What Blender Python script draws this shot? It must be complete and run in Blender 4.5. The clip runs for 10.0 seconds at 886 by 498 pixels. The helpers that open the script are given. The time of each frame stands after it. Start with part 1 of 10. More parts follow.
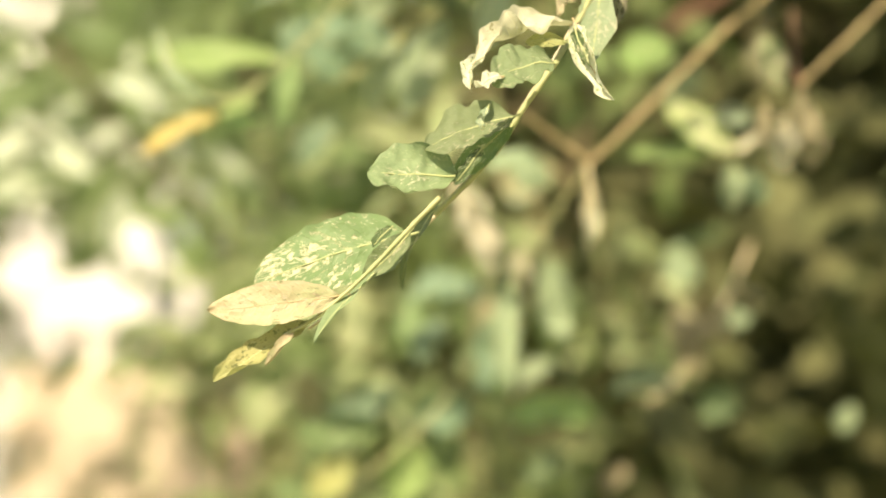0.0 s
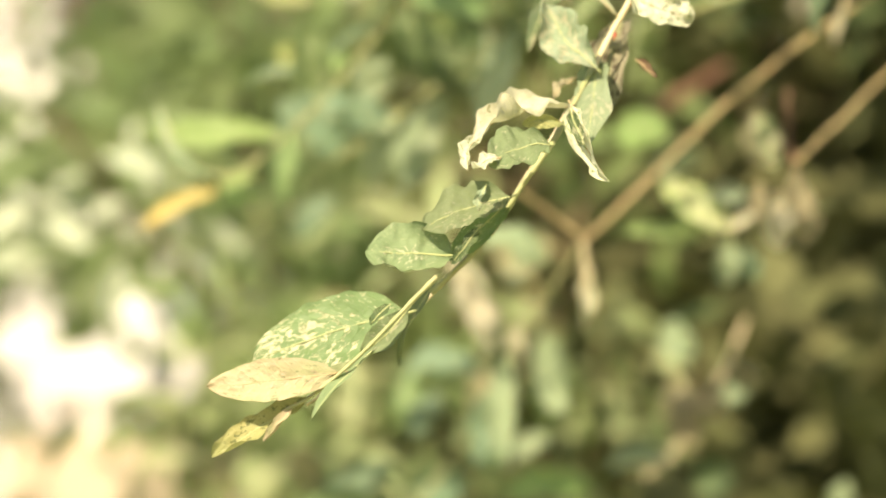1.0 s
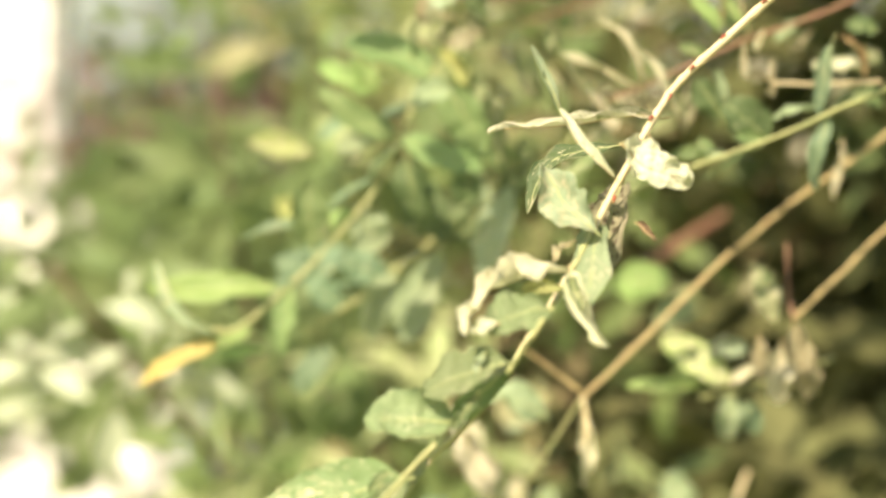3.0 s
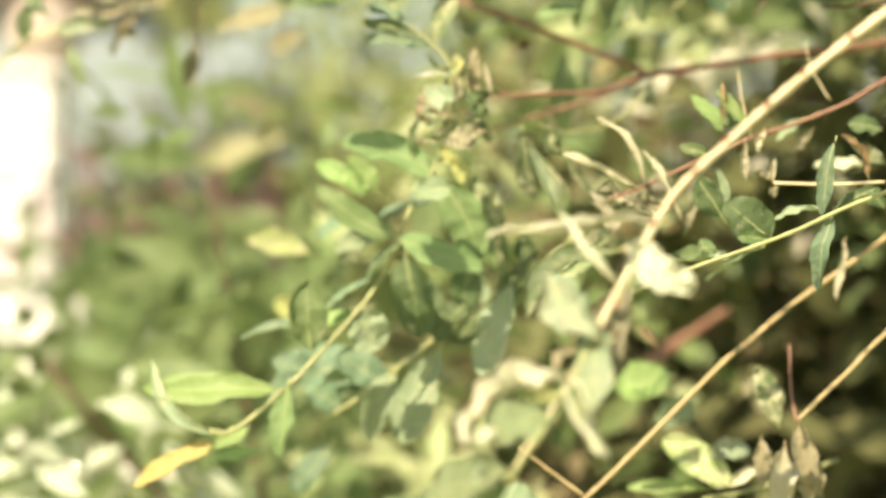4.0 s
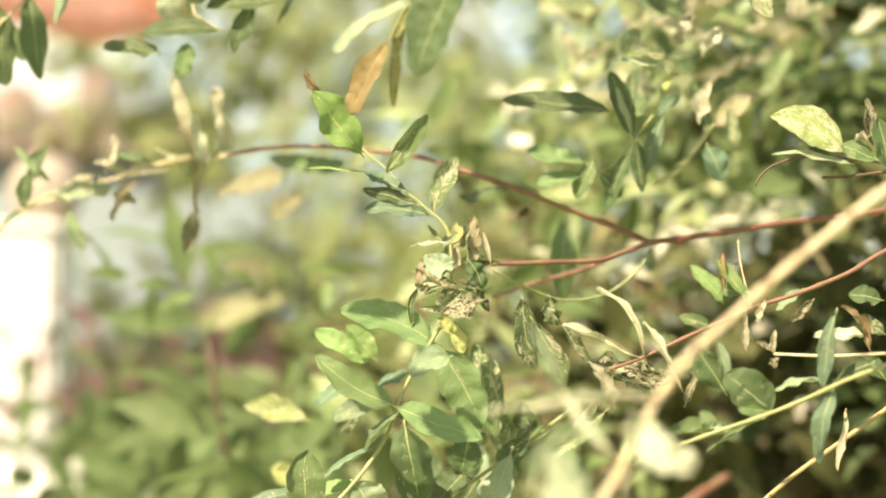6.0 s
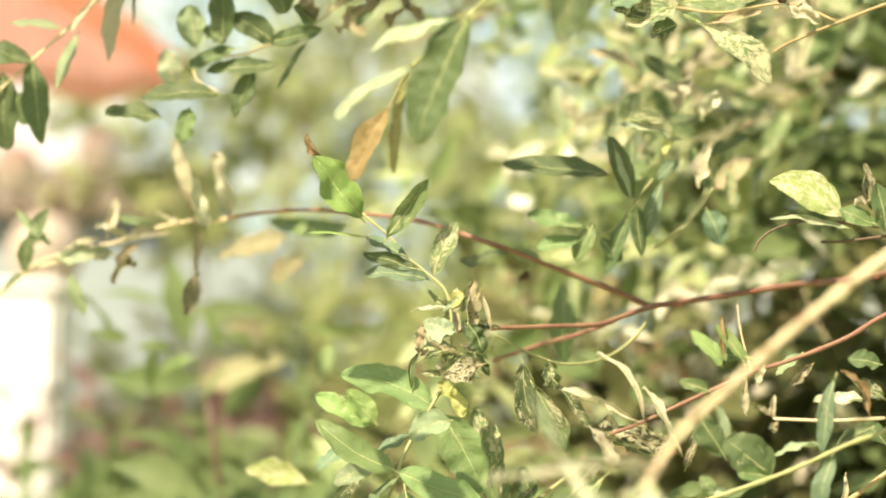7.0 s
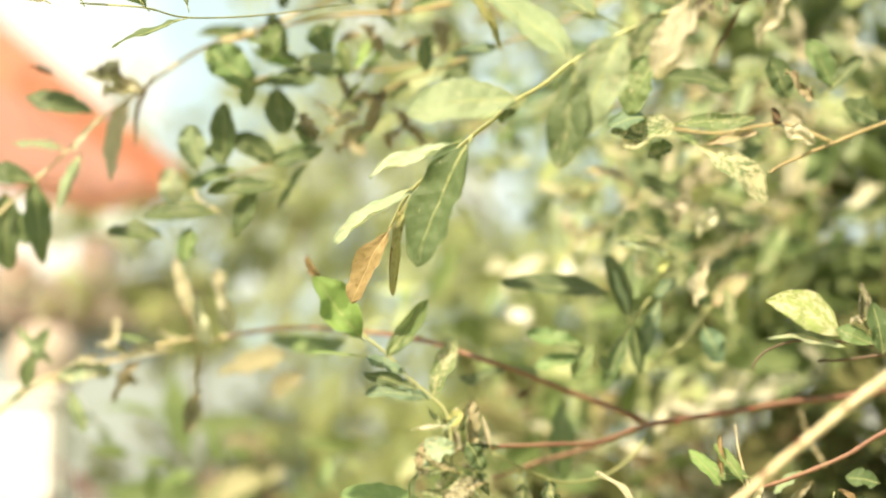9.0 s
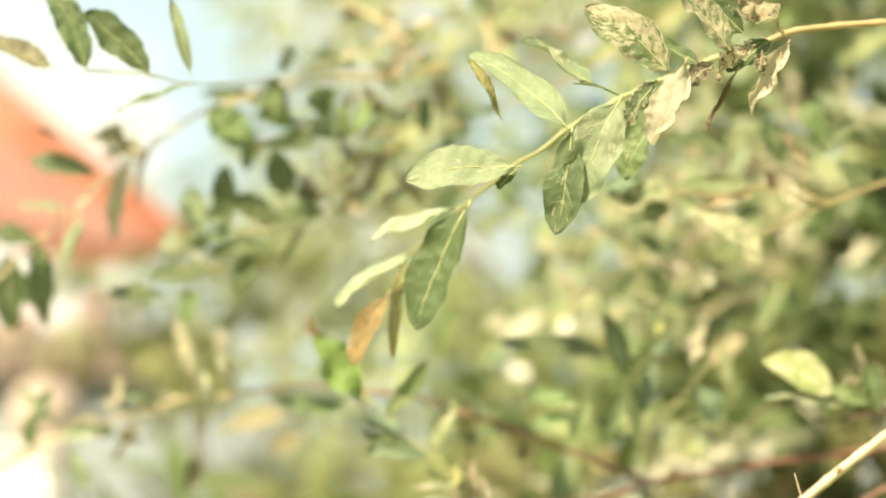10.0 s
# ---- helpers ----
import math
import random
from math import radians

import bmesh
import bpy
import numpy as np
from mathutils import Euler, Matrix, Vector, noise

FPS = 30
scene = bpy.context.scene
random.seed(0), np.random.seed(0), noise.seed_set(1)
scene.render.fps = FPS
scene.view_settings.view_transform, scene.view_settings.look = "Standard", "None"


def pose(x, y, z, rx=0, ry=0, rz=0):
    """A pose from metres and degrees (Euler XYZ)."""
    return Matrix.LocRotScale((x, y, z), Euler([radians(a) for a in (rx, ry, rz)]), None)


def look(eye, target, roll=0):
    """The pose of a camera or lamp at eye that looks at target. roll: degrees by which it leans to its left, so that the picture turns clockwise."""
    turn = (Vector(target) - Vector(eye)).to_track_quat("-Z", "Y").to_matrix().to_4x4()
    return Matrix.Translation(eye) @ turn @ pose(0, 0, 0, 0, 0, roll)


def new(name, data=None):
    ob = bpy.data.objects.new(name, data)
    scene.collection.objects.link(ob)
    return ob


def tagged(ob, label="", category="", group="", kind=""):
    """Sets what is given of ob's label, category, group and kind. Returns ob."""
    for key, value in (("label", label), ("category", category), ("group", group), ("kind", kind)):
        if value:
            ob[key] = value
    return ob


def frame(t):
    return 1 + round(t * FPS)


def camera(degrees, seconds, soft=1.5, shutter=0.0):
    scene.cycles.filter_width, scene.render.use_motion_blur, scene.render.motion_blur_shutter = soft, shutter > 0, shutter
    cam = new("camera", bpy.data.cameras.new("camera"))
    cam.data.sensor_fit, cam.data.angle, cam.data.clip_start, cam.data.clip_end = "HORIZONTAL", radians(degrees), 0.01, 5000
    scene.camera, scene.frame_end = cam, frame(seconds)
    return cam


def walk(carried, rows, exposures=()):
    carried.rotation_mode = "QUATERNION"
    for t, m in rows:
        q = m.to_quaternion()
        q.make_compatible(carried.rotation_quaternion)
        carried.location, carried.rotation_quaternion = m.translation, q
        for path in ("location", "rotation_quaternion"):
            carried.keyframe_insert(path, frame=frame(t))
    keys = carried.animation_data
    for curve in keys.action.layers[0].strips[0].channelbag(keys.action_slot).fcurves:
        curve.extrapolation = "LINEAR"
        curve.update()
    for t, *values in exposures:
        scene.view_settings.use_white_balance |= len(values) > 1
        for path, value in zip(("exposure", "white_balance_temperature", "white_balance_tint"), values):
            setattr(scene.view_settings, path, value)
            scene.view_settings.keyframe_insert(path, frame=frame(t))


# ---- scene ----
cam = camera(20.0, 10.0, soft=1.9)
# seconds, x, y, z of the lens, then yaw, pitch and roll in degrees
ROWS = [
    (0, 0.0, 0.0012, 1.3000, 0.001, -4.000, -0.184),
    (0.5, 0.0, -0.0022, 1.3013, -0.037, -3.209, 0.069),
    (1, 0.0, -0.0063, 1.3021, -0.069, -2.376, 0.130),
    (1.5, 0.0, -0.0093, 1.3032, -0.060, -1.732, -0.004),
    (2, 0.0, -0.0115, 1.3053, -0.054, -0.857, -0.081),
    (3.5, 0.0, 0.0037, 1.3093, -0.110, 1.759, -0.051),
    (4, 0.0, 0.0065, 1.3114, -0.116, 2.893, -0.019),
    (4.5, 0.0, 0.0077, 1.3130, -0.120, 3.987, 0.067),
    (5, 0.0, 0.0100, 1.3148, -0.139, 5.047, 0.124),
    (5.5, 0.0, 0.0103, 1.3159, -0.138, 5.800, 0.145),
    (7, 0.0, 0.0063, 1.3190, -0.121, 7.755, 0.095),
    (7.5, 0.0, 0.0092, 1.3201, -0.142, 8.477, 0.091),
    (8, 0.0, 0.0051, 1.3211, -0.115, 9.004, 0.088),
    (8.5, 0.0, 0.0028, 1.3223, -0.113, 9.597, 0.054),
    (9, 0.0, -0.0014, 1.3227, -0.136, 10.199, -0.064),
    (9.5, 0.0, -0.0094, 1.3233, -0.128, 10.722, -0.046),
    (10, 0.0, -0.0132, 1.3241, -0.158, 11.391, -0.161),
]
walk(cam, [(t, pose(x, y, z, 90 + pitch, 0, yaw) @ pose(0, 0, 0, 0, 0, roll)) for t, x, y, z, yaw, pitch, roll in ROWS],
     exposures=[(0.0, 0.93, 8000.0, 11.6), (2.0, 0.99, 8000.0, 11.4), (3.5, 1.1, 7850.0, 11.2), (5.5, 1.13, 7900.0, 10.8), (7.0, 1.17, 8000.0, 10.6), (10.0, 1.15, 8150.0, 10.4)])

# The lens is focused by hand: first on the near twig, then deeper, then back.
cam.data.dof.use_dof = True
cam.data.dof.aperture_fstop = 10.2
cam.data.dof.aperture_blades = 0
FOCUS = [(0.0, 0.552), (1.0, 0.552), (2.0, 0.558), (3.5, 0.72), (4.0, 0.77), (4.5, 0.82), (5.0, 0.85), (5.5, 0.9), (7.0, 0.94), (7.5, 0.94), (8.0, 0.93), (8.5, 0.90), (9.0, 0.85), (9.5, 0.78), (10.0, 0.705)]
focus_mark = new("focus_mark")
cam.data.dof.focus_object = focus_mark

# ---- light ----
SUN_FROM = Vector((-0.42, -0.65, 0.78)).normalized()
world = bpy.data.worlds.new("world")
scene.world = world
world.use_nodes = True
wn, wl = world.node_tree.nodes, world.node_tree.links
sky = wn.new("ShaderNodeTexSky")
sky.sky_type, sky.sun_disc = "NISHITA", False
sky.sun_elevation = math.asin(SUN_FROM.z)
sky.sun_rotation = math.atan2(SUN_FROM.x, SUN_FROM.y)
wl.new(sky.outputs[0], wn["Background"].inputs[0])
wn["Background"].inputs[1].default_value = 0.085
sun = new("sun", bpy.data.lights.new("sun", "SUN"))
sun.data.energy, sun.data.angle, sun.data.color = 5.0, radians(0.5), (1.0, 0.93, 0.8)
sun.matrix_world = look(SUN_FROM * 20, (0, 0, 0))


# ---- materials ----
def ramp(nt, fac, lo, hi):
    """0 below lo, 1 above hi."""
    n = nt.nodes.new("ShaderNodeMapRange")
    n.inputs["From Min"].default_value, n.inputs["From Max"].default_value = lo, hi
    nt.links.new(fac, n.inputs["Value"])
    return n.outputs[0]


def tint(nt, fac, a, b):
    n = nt.nodes.new("ShaderNodeMix")
    n.data_type = "RGBA"
    for sock, val in ((n.inputs["Factor"], fac), (n.inputs[6], a), (n.inputs[7], b)):
        if isinstance(val, tuple):
            sock.default_value = (*val, 1)
        elif isinstance(val, float):
            sock.default_value = val
        else:
            nt.links.new(val, sock)
    return n.outputs[2]


def fuzz(nt, vec, scale, detail=3.0, rough=0.6):
    n = nt.nodes.new("ShaderNodeTexNoise")
    n.inputs["Scale"].default_value, n.inputs["Detail"].default_value, n.inputs["Roughness"].default_value = scale, detail, rough
    nt.links.new(vec, n.inputs["Vector"])
    return n.outputs["Fac"]


def calc(nt, op, a, b=0.0):
    n = nt.nodes.new("ShaderNodeMath")
    n.operation = op
    for sock, val in ((n.inputs[0], a), (n.inputs[1], b)):
        if isinstance(val, (int, float)):
            sock.default_value = val
        else:
            nt.links.new(val, sock)
    return n.outputs[0]


def start(name):
    m = bpy.data.materials.new(name)
    m.use_nodes = True
    nt = m.node_tree
    return m, nt, nt.nodes["Principled BSDF"], nt.nodes["Material Output"]


def leaf_material(name, main, other, scar, scars, spot=(0.1, 0.07, 0.04), spots=0.0, rough=0.5, thin=0.35, vein=0.1, island=False, gloss=0.28):
    """A leaf's skin: two greens, paler veins, bleached feeding scars, dark spots; light comes through it."""
    m, nt, bsdf, out = start(name)
    tc = nt.nodes.new("ShaderNodeTexCoord")
    if island:
        vec = tc.outputs["Object"]
        rnd = nt.nodes.new("ShaderNodeNewGeometry").outputs["Random Per Island"]
        size = 1.0
    else:
        uvs = tc.outputs["UV"]
        info = nt.nodes.new("ShaderNodeObjectInfo")
        rnd = info.outputs["Random"]
        comb = nt.nodes.new("ShaderNodeCombineXYZ")
        nt.links.new(rnd, comb.inputs[2])
        add = nt.nodes.new("ShaderNodeVectorMath")
        add.operation = "MULTIPLY_ADD"
        nt.links.new(comb.outputs[0], add.inputs[0])
        nt.links.new(uvs, add.inputs[2])
        add.inputs[1].default_value = (1, 1, 37)
        vec = add.outputs[0]
    base = tint(nt, ramp(nt, fuzz(nt, vec, 60.0 if island else 2.2), 0.35, 0.65), main, other)
    bump_src = fuzz(nt, vec, 400.0 if island else 16.0, 4.0)
    base = tint(nt, calc(nt, "MULTIPLY", bump_src, 0.35), base, tuple(min(1, c * 1.6) for c in other))
    if not island:
        sep = nt.nodes.new("ShaderNodeSeparateXYZ")
        nt.links.new(uvs, sep.inputs[0])
        across = calc(nt, "ABSOLUTE", calc(nt, "SUBTRACT", sep.outputs[1], 0.5))
        crook = calc(nt, "MULTIPLY", fuzz(nt, vec, 5.0), 0.1)
        wave = calc(nt, "SINE", calc(nt, "MULTIPLY", calc(nt, "ADD", crook, calc(nt, "SUBTRACT", sep.outputs[0], calc(nt, "MULTIPLY", across, 0.42))), 75.0))
        ribs = ramp(nt, wave, 0.82, 1.0)
        base = tint(nt, calc(nt, "MULTIPLY", ribs, vein), base, tuple(min(1, c * 1.9 + 0.05) for c in main))
        bump_src = calc(nt, "ADD", bump_src, calc(nt, "MULTIPLY", ribs, 0.3))
        # feeding scars are streaks that run out along the side veins
        lane = calc(nt, "SUBTRACT", sep.outputs[0], calc(nt, "MULTIPLY", across, 0.55))
        lane = calc(nt, "ADD", lane, calc(nt, "MULTIPLY", fuzz(nt, vec, 6.0, 4.0), 0.22))

        def streaks(fast, slow, detail, rough):
            c = nt.nodes.new("ShaderNodeCombineXYZ")
            nt.links.new(calc(nt, "MULTIPLY", lane, fast), c.inputs[0])
            nt.links.new(calc(nt, "MULTIPLY", sep.outputs[1], slow), c.inputs[1])
            nt.links.new(calc(nt, "MULTIPLY", rnd, 37.0), c.inputs[2])
            return fuzz(nt, c.outputs[0], 1.0, detail, rough)

        patch = streaks(17.0, 10.0, 6.0, 0.72)
        patch = calc(nt, "ADD", patch, calc(nt, "MULTIPLY", calc(nt, "SUBTRACT", fuzz(nt, vec, 1.6), 0.5), 0.55))
        if scars > 0:
            cut = 0.74 - 0.4 * scars
            base = tint(nt, calc(nt, "MULTIPLY", ramp(nt, patch, cut, cut + 0.07), 0.88), base, scar)
            nick = calc(nt, "ADD", streaks(40.0, 22.0, 4.0, 0.65), calc(nt, "MULTIPLY", calc(nt, "SUBTRACT", fuzz(nt, vec, 3.1), 0.5), 0.5))
            base = tint(nt, calc(nt, "MULTIPLY", ramp(nt, nick, 0.70 - 0.16 * scars, 0.74 - 0.16 * scars), 0.75), base, scar)
            bump_src = calc(nt, "SUBTRACT", bump_src, calc(nt, "MULTIPLY", ramp(nt, patch, cut, cut + 0.05), 0.4))
        if spots > 0:
            dots = fuzz(nt, vec, 13.0, 4.0, 0.65)
            cut = 0.72 - 0.32 * spots
            base = tint(nt, ramp(nt, dots, cut, cut + 0.05), base, spot)
    hsv = nt.nodes.new("ShaderNodeHueSaturation")
    nt.links.new(base, hsv.inputs["Color"])
    nt.links.new(calc(nt, "ADD", 0.487, calc(nt, "MULTIPLY", rnd, 0.026)), hsv.inputs["Hue"])
    nt.links.new(calc(nt, "ADD", 0.85, calc(nt, "MULTIPLY", rnd, 0.32)), hsv.inputs["Value"])
    base = hsv.outputs[0]
    nt.links.new(base, bsdf.inputs["Base Color"])
    bsdf.inputs["Roughness"].default_value = rough
    bsdf.inputs["Specular IOR Level"].default_value = gloss
    bump = nt.nodes.new("ShaderNodeBump")
    bump.inputs["Strength"].default_value, bump.inputs["Distance"].default_value = 0.55, 0.0006
    nt.links.new(bump_src, bump.inputs["Height"])
    nt.links.new(bump.outputs[0], bsdf.inputs["Normal"])
    tr = nt.nodes.new("ShaderNodeBsdfTranslucent")
    nt.links.new(tint(nt, 0.3, base, (0.36, 0.45, 0.17)), tr.inputs["Color"])
    mix = nt.nodes.new("ShaderNodeMixShader")
    mix.inputs[0].default_value = thin
    nt.links.new(bsdf.outputs[0], mix.inputs[1])
    nt.links.new(tr.outputs[0], mix.inputs[2])
    nt.links.new(mix.outputs[0], out.inputs[0])
    return m


CREAM = (0.6, 0.56, 0.37)
LEAF = {
    "green": leaf_material("leaf_green", (0.112, 0.178, 0.07), (0.16, 0.235, 0.1), CREAM, 0.3),
    "sage": leaf_material("leaf_sage", (0.2, 0.265, 0.15), (0.26, 0.325, 0.2), (0.5, 0.5, 0.34), 0.34, rough=0.6),
    "light": leaf_material("leaf_light_green", (0.15, 0.235, 0.092), (0.205, 0.3, 0.132), (0.42, 0.46, 0.28), 0.26, rough=0.55),
    "dull": leaf_material("leaf_dull_green", (0.15, 0.205, 0.098), (0.2, 0.255, 0.132), (0.48, 0.48, 0.32), 0.36, rough=0.6),
    "mottle": leaf_material("leaf_mottled", (0.112, 0.175, 0.068), (0.165, 0.235, 0.105), CREAM, 0.54),
    "scarred": leaf_material("leaf_scarred", (0.103, 0.165, 0.065), (0.155, 0.23, 0.106), CREAM, 0.74),
    "palegreen": leaf_material("leaf_pale_green", (0.241, 0.33, 0.202), (0.318, 0.4, 0.274), CREAM, 0.5, rough=0.6),
    "limescar": leaf_material("leaf_lime_scarred", (0.25, 0.33, 0.095), (0.31, 0.385, 0.14), (0.66, 0.62, 0.42), 0.62),
    "fresh": leaf_material("leaf_fresh", (0.163, 0.26, 0.0728), (0.206, 0.31, 0.101), CREAM, 0.12),
    "lime": leaf_material("leaf_lime", (0.198, 0.32, 0.101), (0.258, 0.38, 0.146), CREAM, 0.3),
    "dark": leaf_material("leaf_dark", (0.0671, 0.105, 0.0448), (0.0963, 0.142, 0.0627), CREAM, 0.22),
    "darkmottle": leaf_material("leaf_dark_mottled", (0.0473, 0.08, 0.0336), (0.0903, 0.13, 0.056), CREAM, 0.48),
    "cream": leaf_material("leaf_dry_cream", (0.54, 0.5, 0.37), (0.47, 0.45, 0.32), (0.6, 0.56, 0.43), 0.4, (0.26, 0.24, 0.13), 0.3, 0.65),
    "bleach": leaf_material("leaf_bleached", (0.64, 0.62, 0.47), (0.5, 0.52, 0.36), (0.75, 0.72, 0.59), 0.5, (0.22, 0.27, 0.12), 0.46, 0.65),
    "speckle": leaf_material("leaf_speckled", (0.5, 0.47, 0.33), (0.3, 0.28, 0.18), (0.62, 0.58, 0.42), 0.4, (0.06, 0.05, 0.03), 0.68, 0.65),
    "dusky": leaf_material("leaf_dusky", (0.3, 0.27, 0.19), (0.2, 0.19, 0.12), (0.42, 0.38, 0.27), 0.35, (0.07, 0.05, 0.035), 0.6, 0.65),
    "ochre": leaf_material("leaf_ochre", (0.185, 0.122, 0.06), (0.23, 0.16, 0.08), (0.14, 0.09, 0.045), 0.4, (0.16, 0.1, 0.045), 0.4, 0.7, thin=0.2),
    "khaki": leaf_material("leaf_khaki", (0.25, 0.22, 0.13), (0.2, 0.2, 0.11), (0.36, 0.33, 0.2), 0.4, rough=0.6, thin=0.2),
    "straw": leaf_material("leaf_straw", (0.38, 0.34, 0.14), (0.3, 0.31, 0.13), (0.48, 0.44, 0.25), 0.4, (0.15, 0.16, 0.06), 0.5, 0.6),
    "blue": leaf_material("leaf_bluish", (0.11, 0.18, 0.112), (0.155, 0.235, 0.146), CREAM, 0.24, rough=0.5),
    "olive": leaf_material("leaf_olive", (0.086, 0.13, 0.0616), (0.12, 0.17, 0.084), CREAM, 0.27),
    "pink": leaf_material("leaf_peach", (0.36, 0.265, 0.185), (0.28, 0.275, 0.15), (0.44, 0.33, 0.24), 0.45, (0.18, 0.19, 0.09), 0.4, rough=0.6, thin=0.15),
    "yellow": leaf_material("leaf_yellow", (0.48, 0.46, 0.18), (0.42, 0.45, 0.18), CREAM, 0.3),
    "tan": leaf_material("leaf_dry_tan", (0.36, 0.3, 0.2), (0.28, 0.25, 0.16), (0.5, 0.44, 0.3), 0.4, (0.09, 0.07, 0.04), 0.5, 0.7),
    "amber": leaf_material("leaf_amber", (0.5, 0.36, 0.12), (0.43, 0.35, 0.13), (0.55, 0.45, 0.22), 0.3, rough=0.6),
    "brown": leaf_material("leaf_brown", (0.07, 0.042, 0.026), (0.12, 0.075, 0.045), (0.3, 0.24, 0.14), 0.3, rough=0.7, thin=0.15),
}
MASS = {
    "mid": leaf_material("foliage_mid", (0.107, 0.16, 0.056), (0.186, 0.25, 0.0986), CREAM, 0, island=True),
    "pale": leaf_material("foliage_pale", (0.232, 0.31, 0.118), (0.4, 0.43, 0.241), CREAM, 0, island=True),
    # colour, gloss and translucency lowered so the skin itself carries the shade
    "deep": leaf_material("foliage_painted_shade", (0.069, 0.081, 0.033), (0.11, 0.112, 0.05), CREAM, 0, island=True, thin=0.03, rough=0.8, gloss=0.12),
    # near-white leaf colour that paints in bright glints
    "painted_glint": leaf_material("foliage_painted_glint", (0.74, 0.73, 0.6), (0.8, 0.79, 0.68), CREAM, 0, island=True, rough=0.2, gloss=1.0),
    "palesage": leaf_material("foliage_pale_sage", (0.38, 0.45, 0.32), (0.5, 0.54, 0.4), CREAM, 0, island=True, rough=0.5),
    "bleached": leaf_material("foliage_bleached", (0.6, 0.56, 0.38), (0.7, 0.68, 0.55), CREAM, 0, island=True, rough=0.35),
    # withered brown, made darker and duller so the colour holds some shade
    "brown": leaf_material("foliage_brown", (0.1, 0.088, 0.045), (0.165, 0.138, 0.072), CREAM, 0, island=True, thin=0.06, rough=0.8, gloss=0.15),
    "plum": leaf_material("foliage_plum", (0.09, 0.045, 0.045), (0.13, 0.07, 0.06), CREAM, 0, island=True, thin=0.15),
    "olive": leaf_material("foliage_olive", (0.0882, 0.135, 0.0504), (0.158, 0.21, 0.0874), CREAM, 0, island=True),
    "tree": leaf_material("foliage_tree", (0.195, 0.25, 0.0896), (0.288, 0.32, 0.14), CREAM, 0, island=True),
}


def bark_material(name, a, b, rough=0.6, grain=0.5):
    m, nt, bsdf, out = start(name)
    tc = nt.nodes.new("ShaderNodeTexCoord").outputs["Object"]
    base = tint(nt, ramp(nt, fuzz(nt, tc, 90.0), 0.35, 0.65), a, b)
    fine = fuzz(nt, tc, 900.0, 4.0)
    base = tint(nt, calc(nt, "MULTIPLY", fine, grain), base, tuple(c * 0.45 for c in a))
    nt.links.new(base, bsdf.inputs["Base Color"])
    bsdf.inputs["Roughness"].default_value = rough
    bump = nt.nodes.new("ShaderNodeBump")
    bump.inputs["Strength"].default_value, bump.inputs["Distance"].default_value = 0.5, 0.0005
    nt.links.new(fine, bump.inputs["Height"])
    nt.links.new(bump.outputs[0], bsdf.inputs["Normal"])
    return m


BARK = {
    "yellow": bark_material("bark_yellow_green", (0.43, 0.42, 0.2), (0.33, 0.37, 0.16)),
    "tan": bark_material("bark_tan", (0.68, 0.58, 0.37), (0.6, 0.49, 0.29), grain=0.3),
    "red": bark_material("bark_red_brown", (0.25, 0.115, 0.075), (0.34, 0.2, 0.12), grain=0.75),
    "orange": bark_material("bark_orange_brown", (0.5, 0.39, 0.19), (0.42, 0.31, 0.15)),
    "dark": bark_material("bark_dark", (0.1, 0.07, 0.045), (0.16, 0.1, 0.06)),
    "bud": bark_material("bud_red", (0.4, 0.09, 0.04), (0.3, 0.07, 0.04)),
    "rib": bark_material("midrib_pale", (0.46, 0.48, 0.22), (0.4, 0.44, 0.2), grain=0.2),
    "ribdry": bark_material("midrib_dry", (0.5, 0.38, 0.2), (0.42, 0.32, 0.16), grain=0.2),
}


def plain_material(name, a, b, scale=4.0, rough=0.7, relief=0.003):
    m, nt, bsdf, out = start(name)
    tc = nt.nodes.new("ShaderNodeTexCoord").outputs["Object"]
    base = tint(nt, ramp(nt, fuzz(nt, tc, scale, 5.0), 0.3, 0.7), a, b)
    fine = fuzz(nt, tc, scale * 14, 4.0)
    base = tint(nt, calc(nt, "MULTIPLY", fine, 0.3), base, tuple(c * 0.6 for c in a))
    nt.links.new(base, bsdf.inputs["Base Color"])
    bsdf.inputs["Roughness"].default_value = rough
    bump = nt.nodes.new("ShaderNodeBump")
    bump.inputs["Strength"].default_value, bump.inputs["Distance"].default_value = 0.4, relief
    nt.links.new(fine, bump.inputs["Height"])
    nt.links.new(bump.outputs[0], bsdf.inputs["Normal"])
    return m


PAVING = plain_material("pale_paving", (0.42, 0.32, 0.23), (0.35, 0.27, 0.19), 1.5)
WHITE = plain_material("white_paint", (0.82, 0.8, 0.76), (0.76, 0.74, 0.7), 3.0, 0.45)
ROOF = plain_material("brown_tile", (0.2, 0.16, 0.125), (0.16, 0.13, 0.1), 6.0)
WALL = plain_material("pale_render", (0.43, 0.36, 0.29), (0.36, 0.3, 0.24), 2.0)
BLUEWASH = plain_material("pale_blue_render", (0.25, 0.31, 0.32), (0.22, 0.28, 0.29), 1.2)
WOOD = plain_material("brown_wood", (0.2, 0.12, 0.08), (0.16, 0.1, 0.07), 5.0)
CLAY = plain_material("peach_clay", (0.6, 0.5, 0.36), (0.52, 0.42, 0.3), 5.0)
LAWN = plain_material("dry_grass", (0.2, 0.24, 0.08), (0.28, 0.28, 0.12), 3.0)
PLUM = plain_material("plum_brown", (0.12, 0.07, 0.06), (0.09, 0.06, 0.05), 6.0)


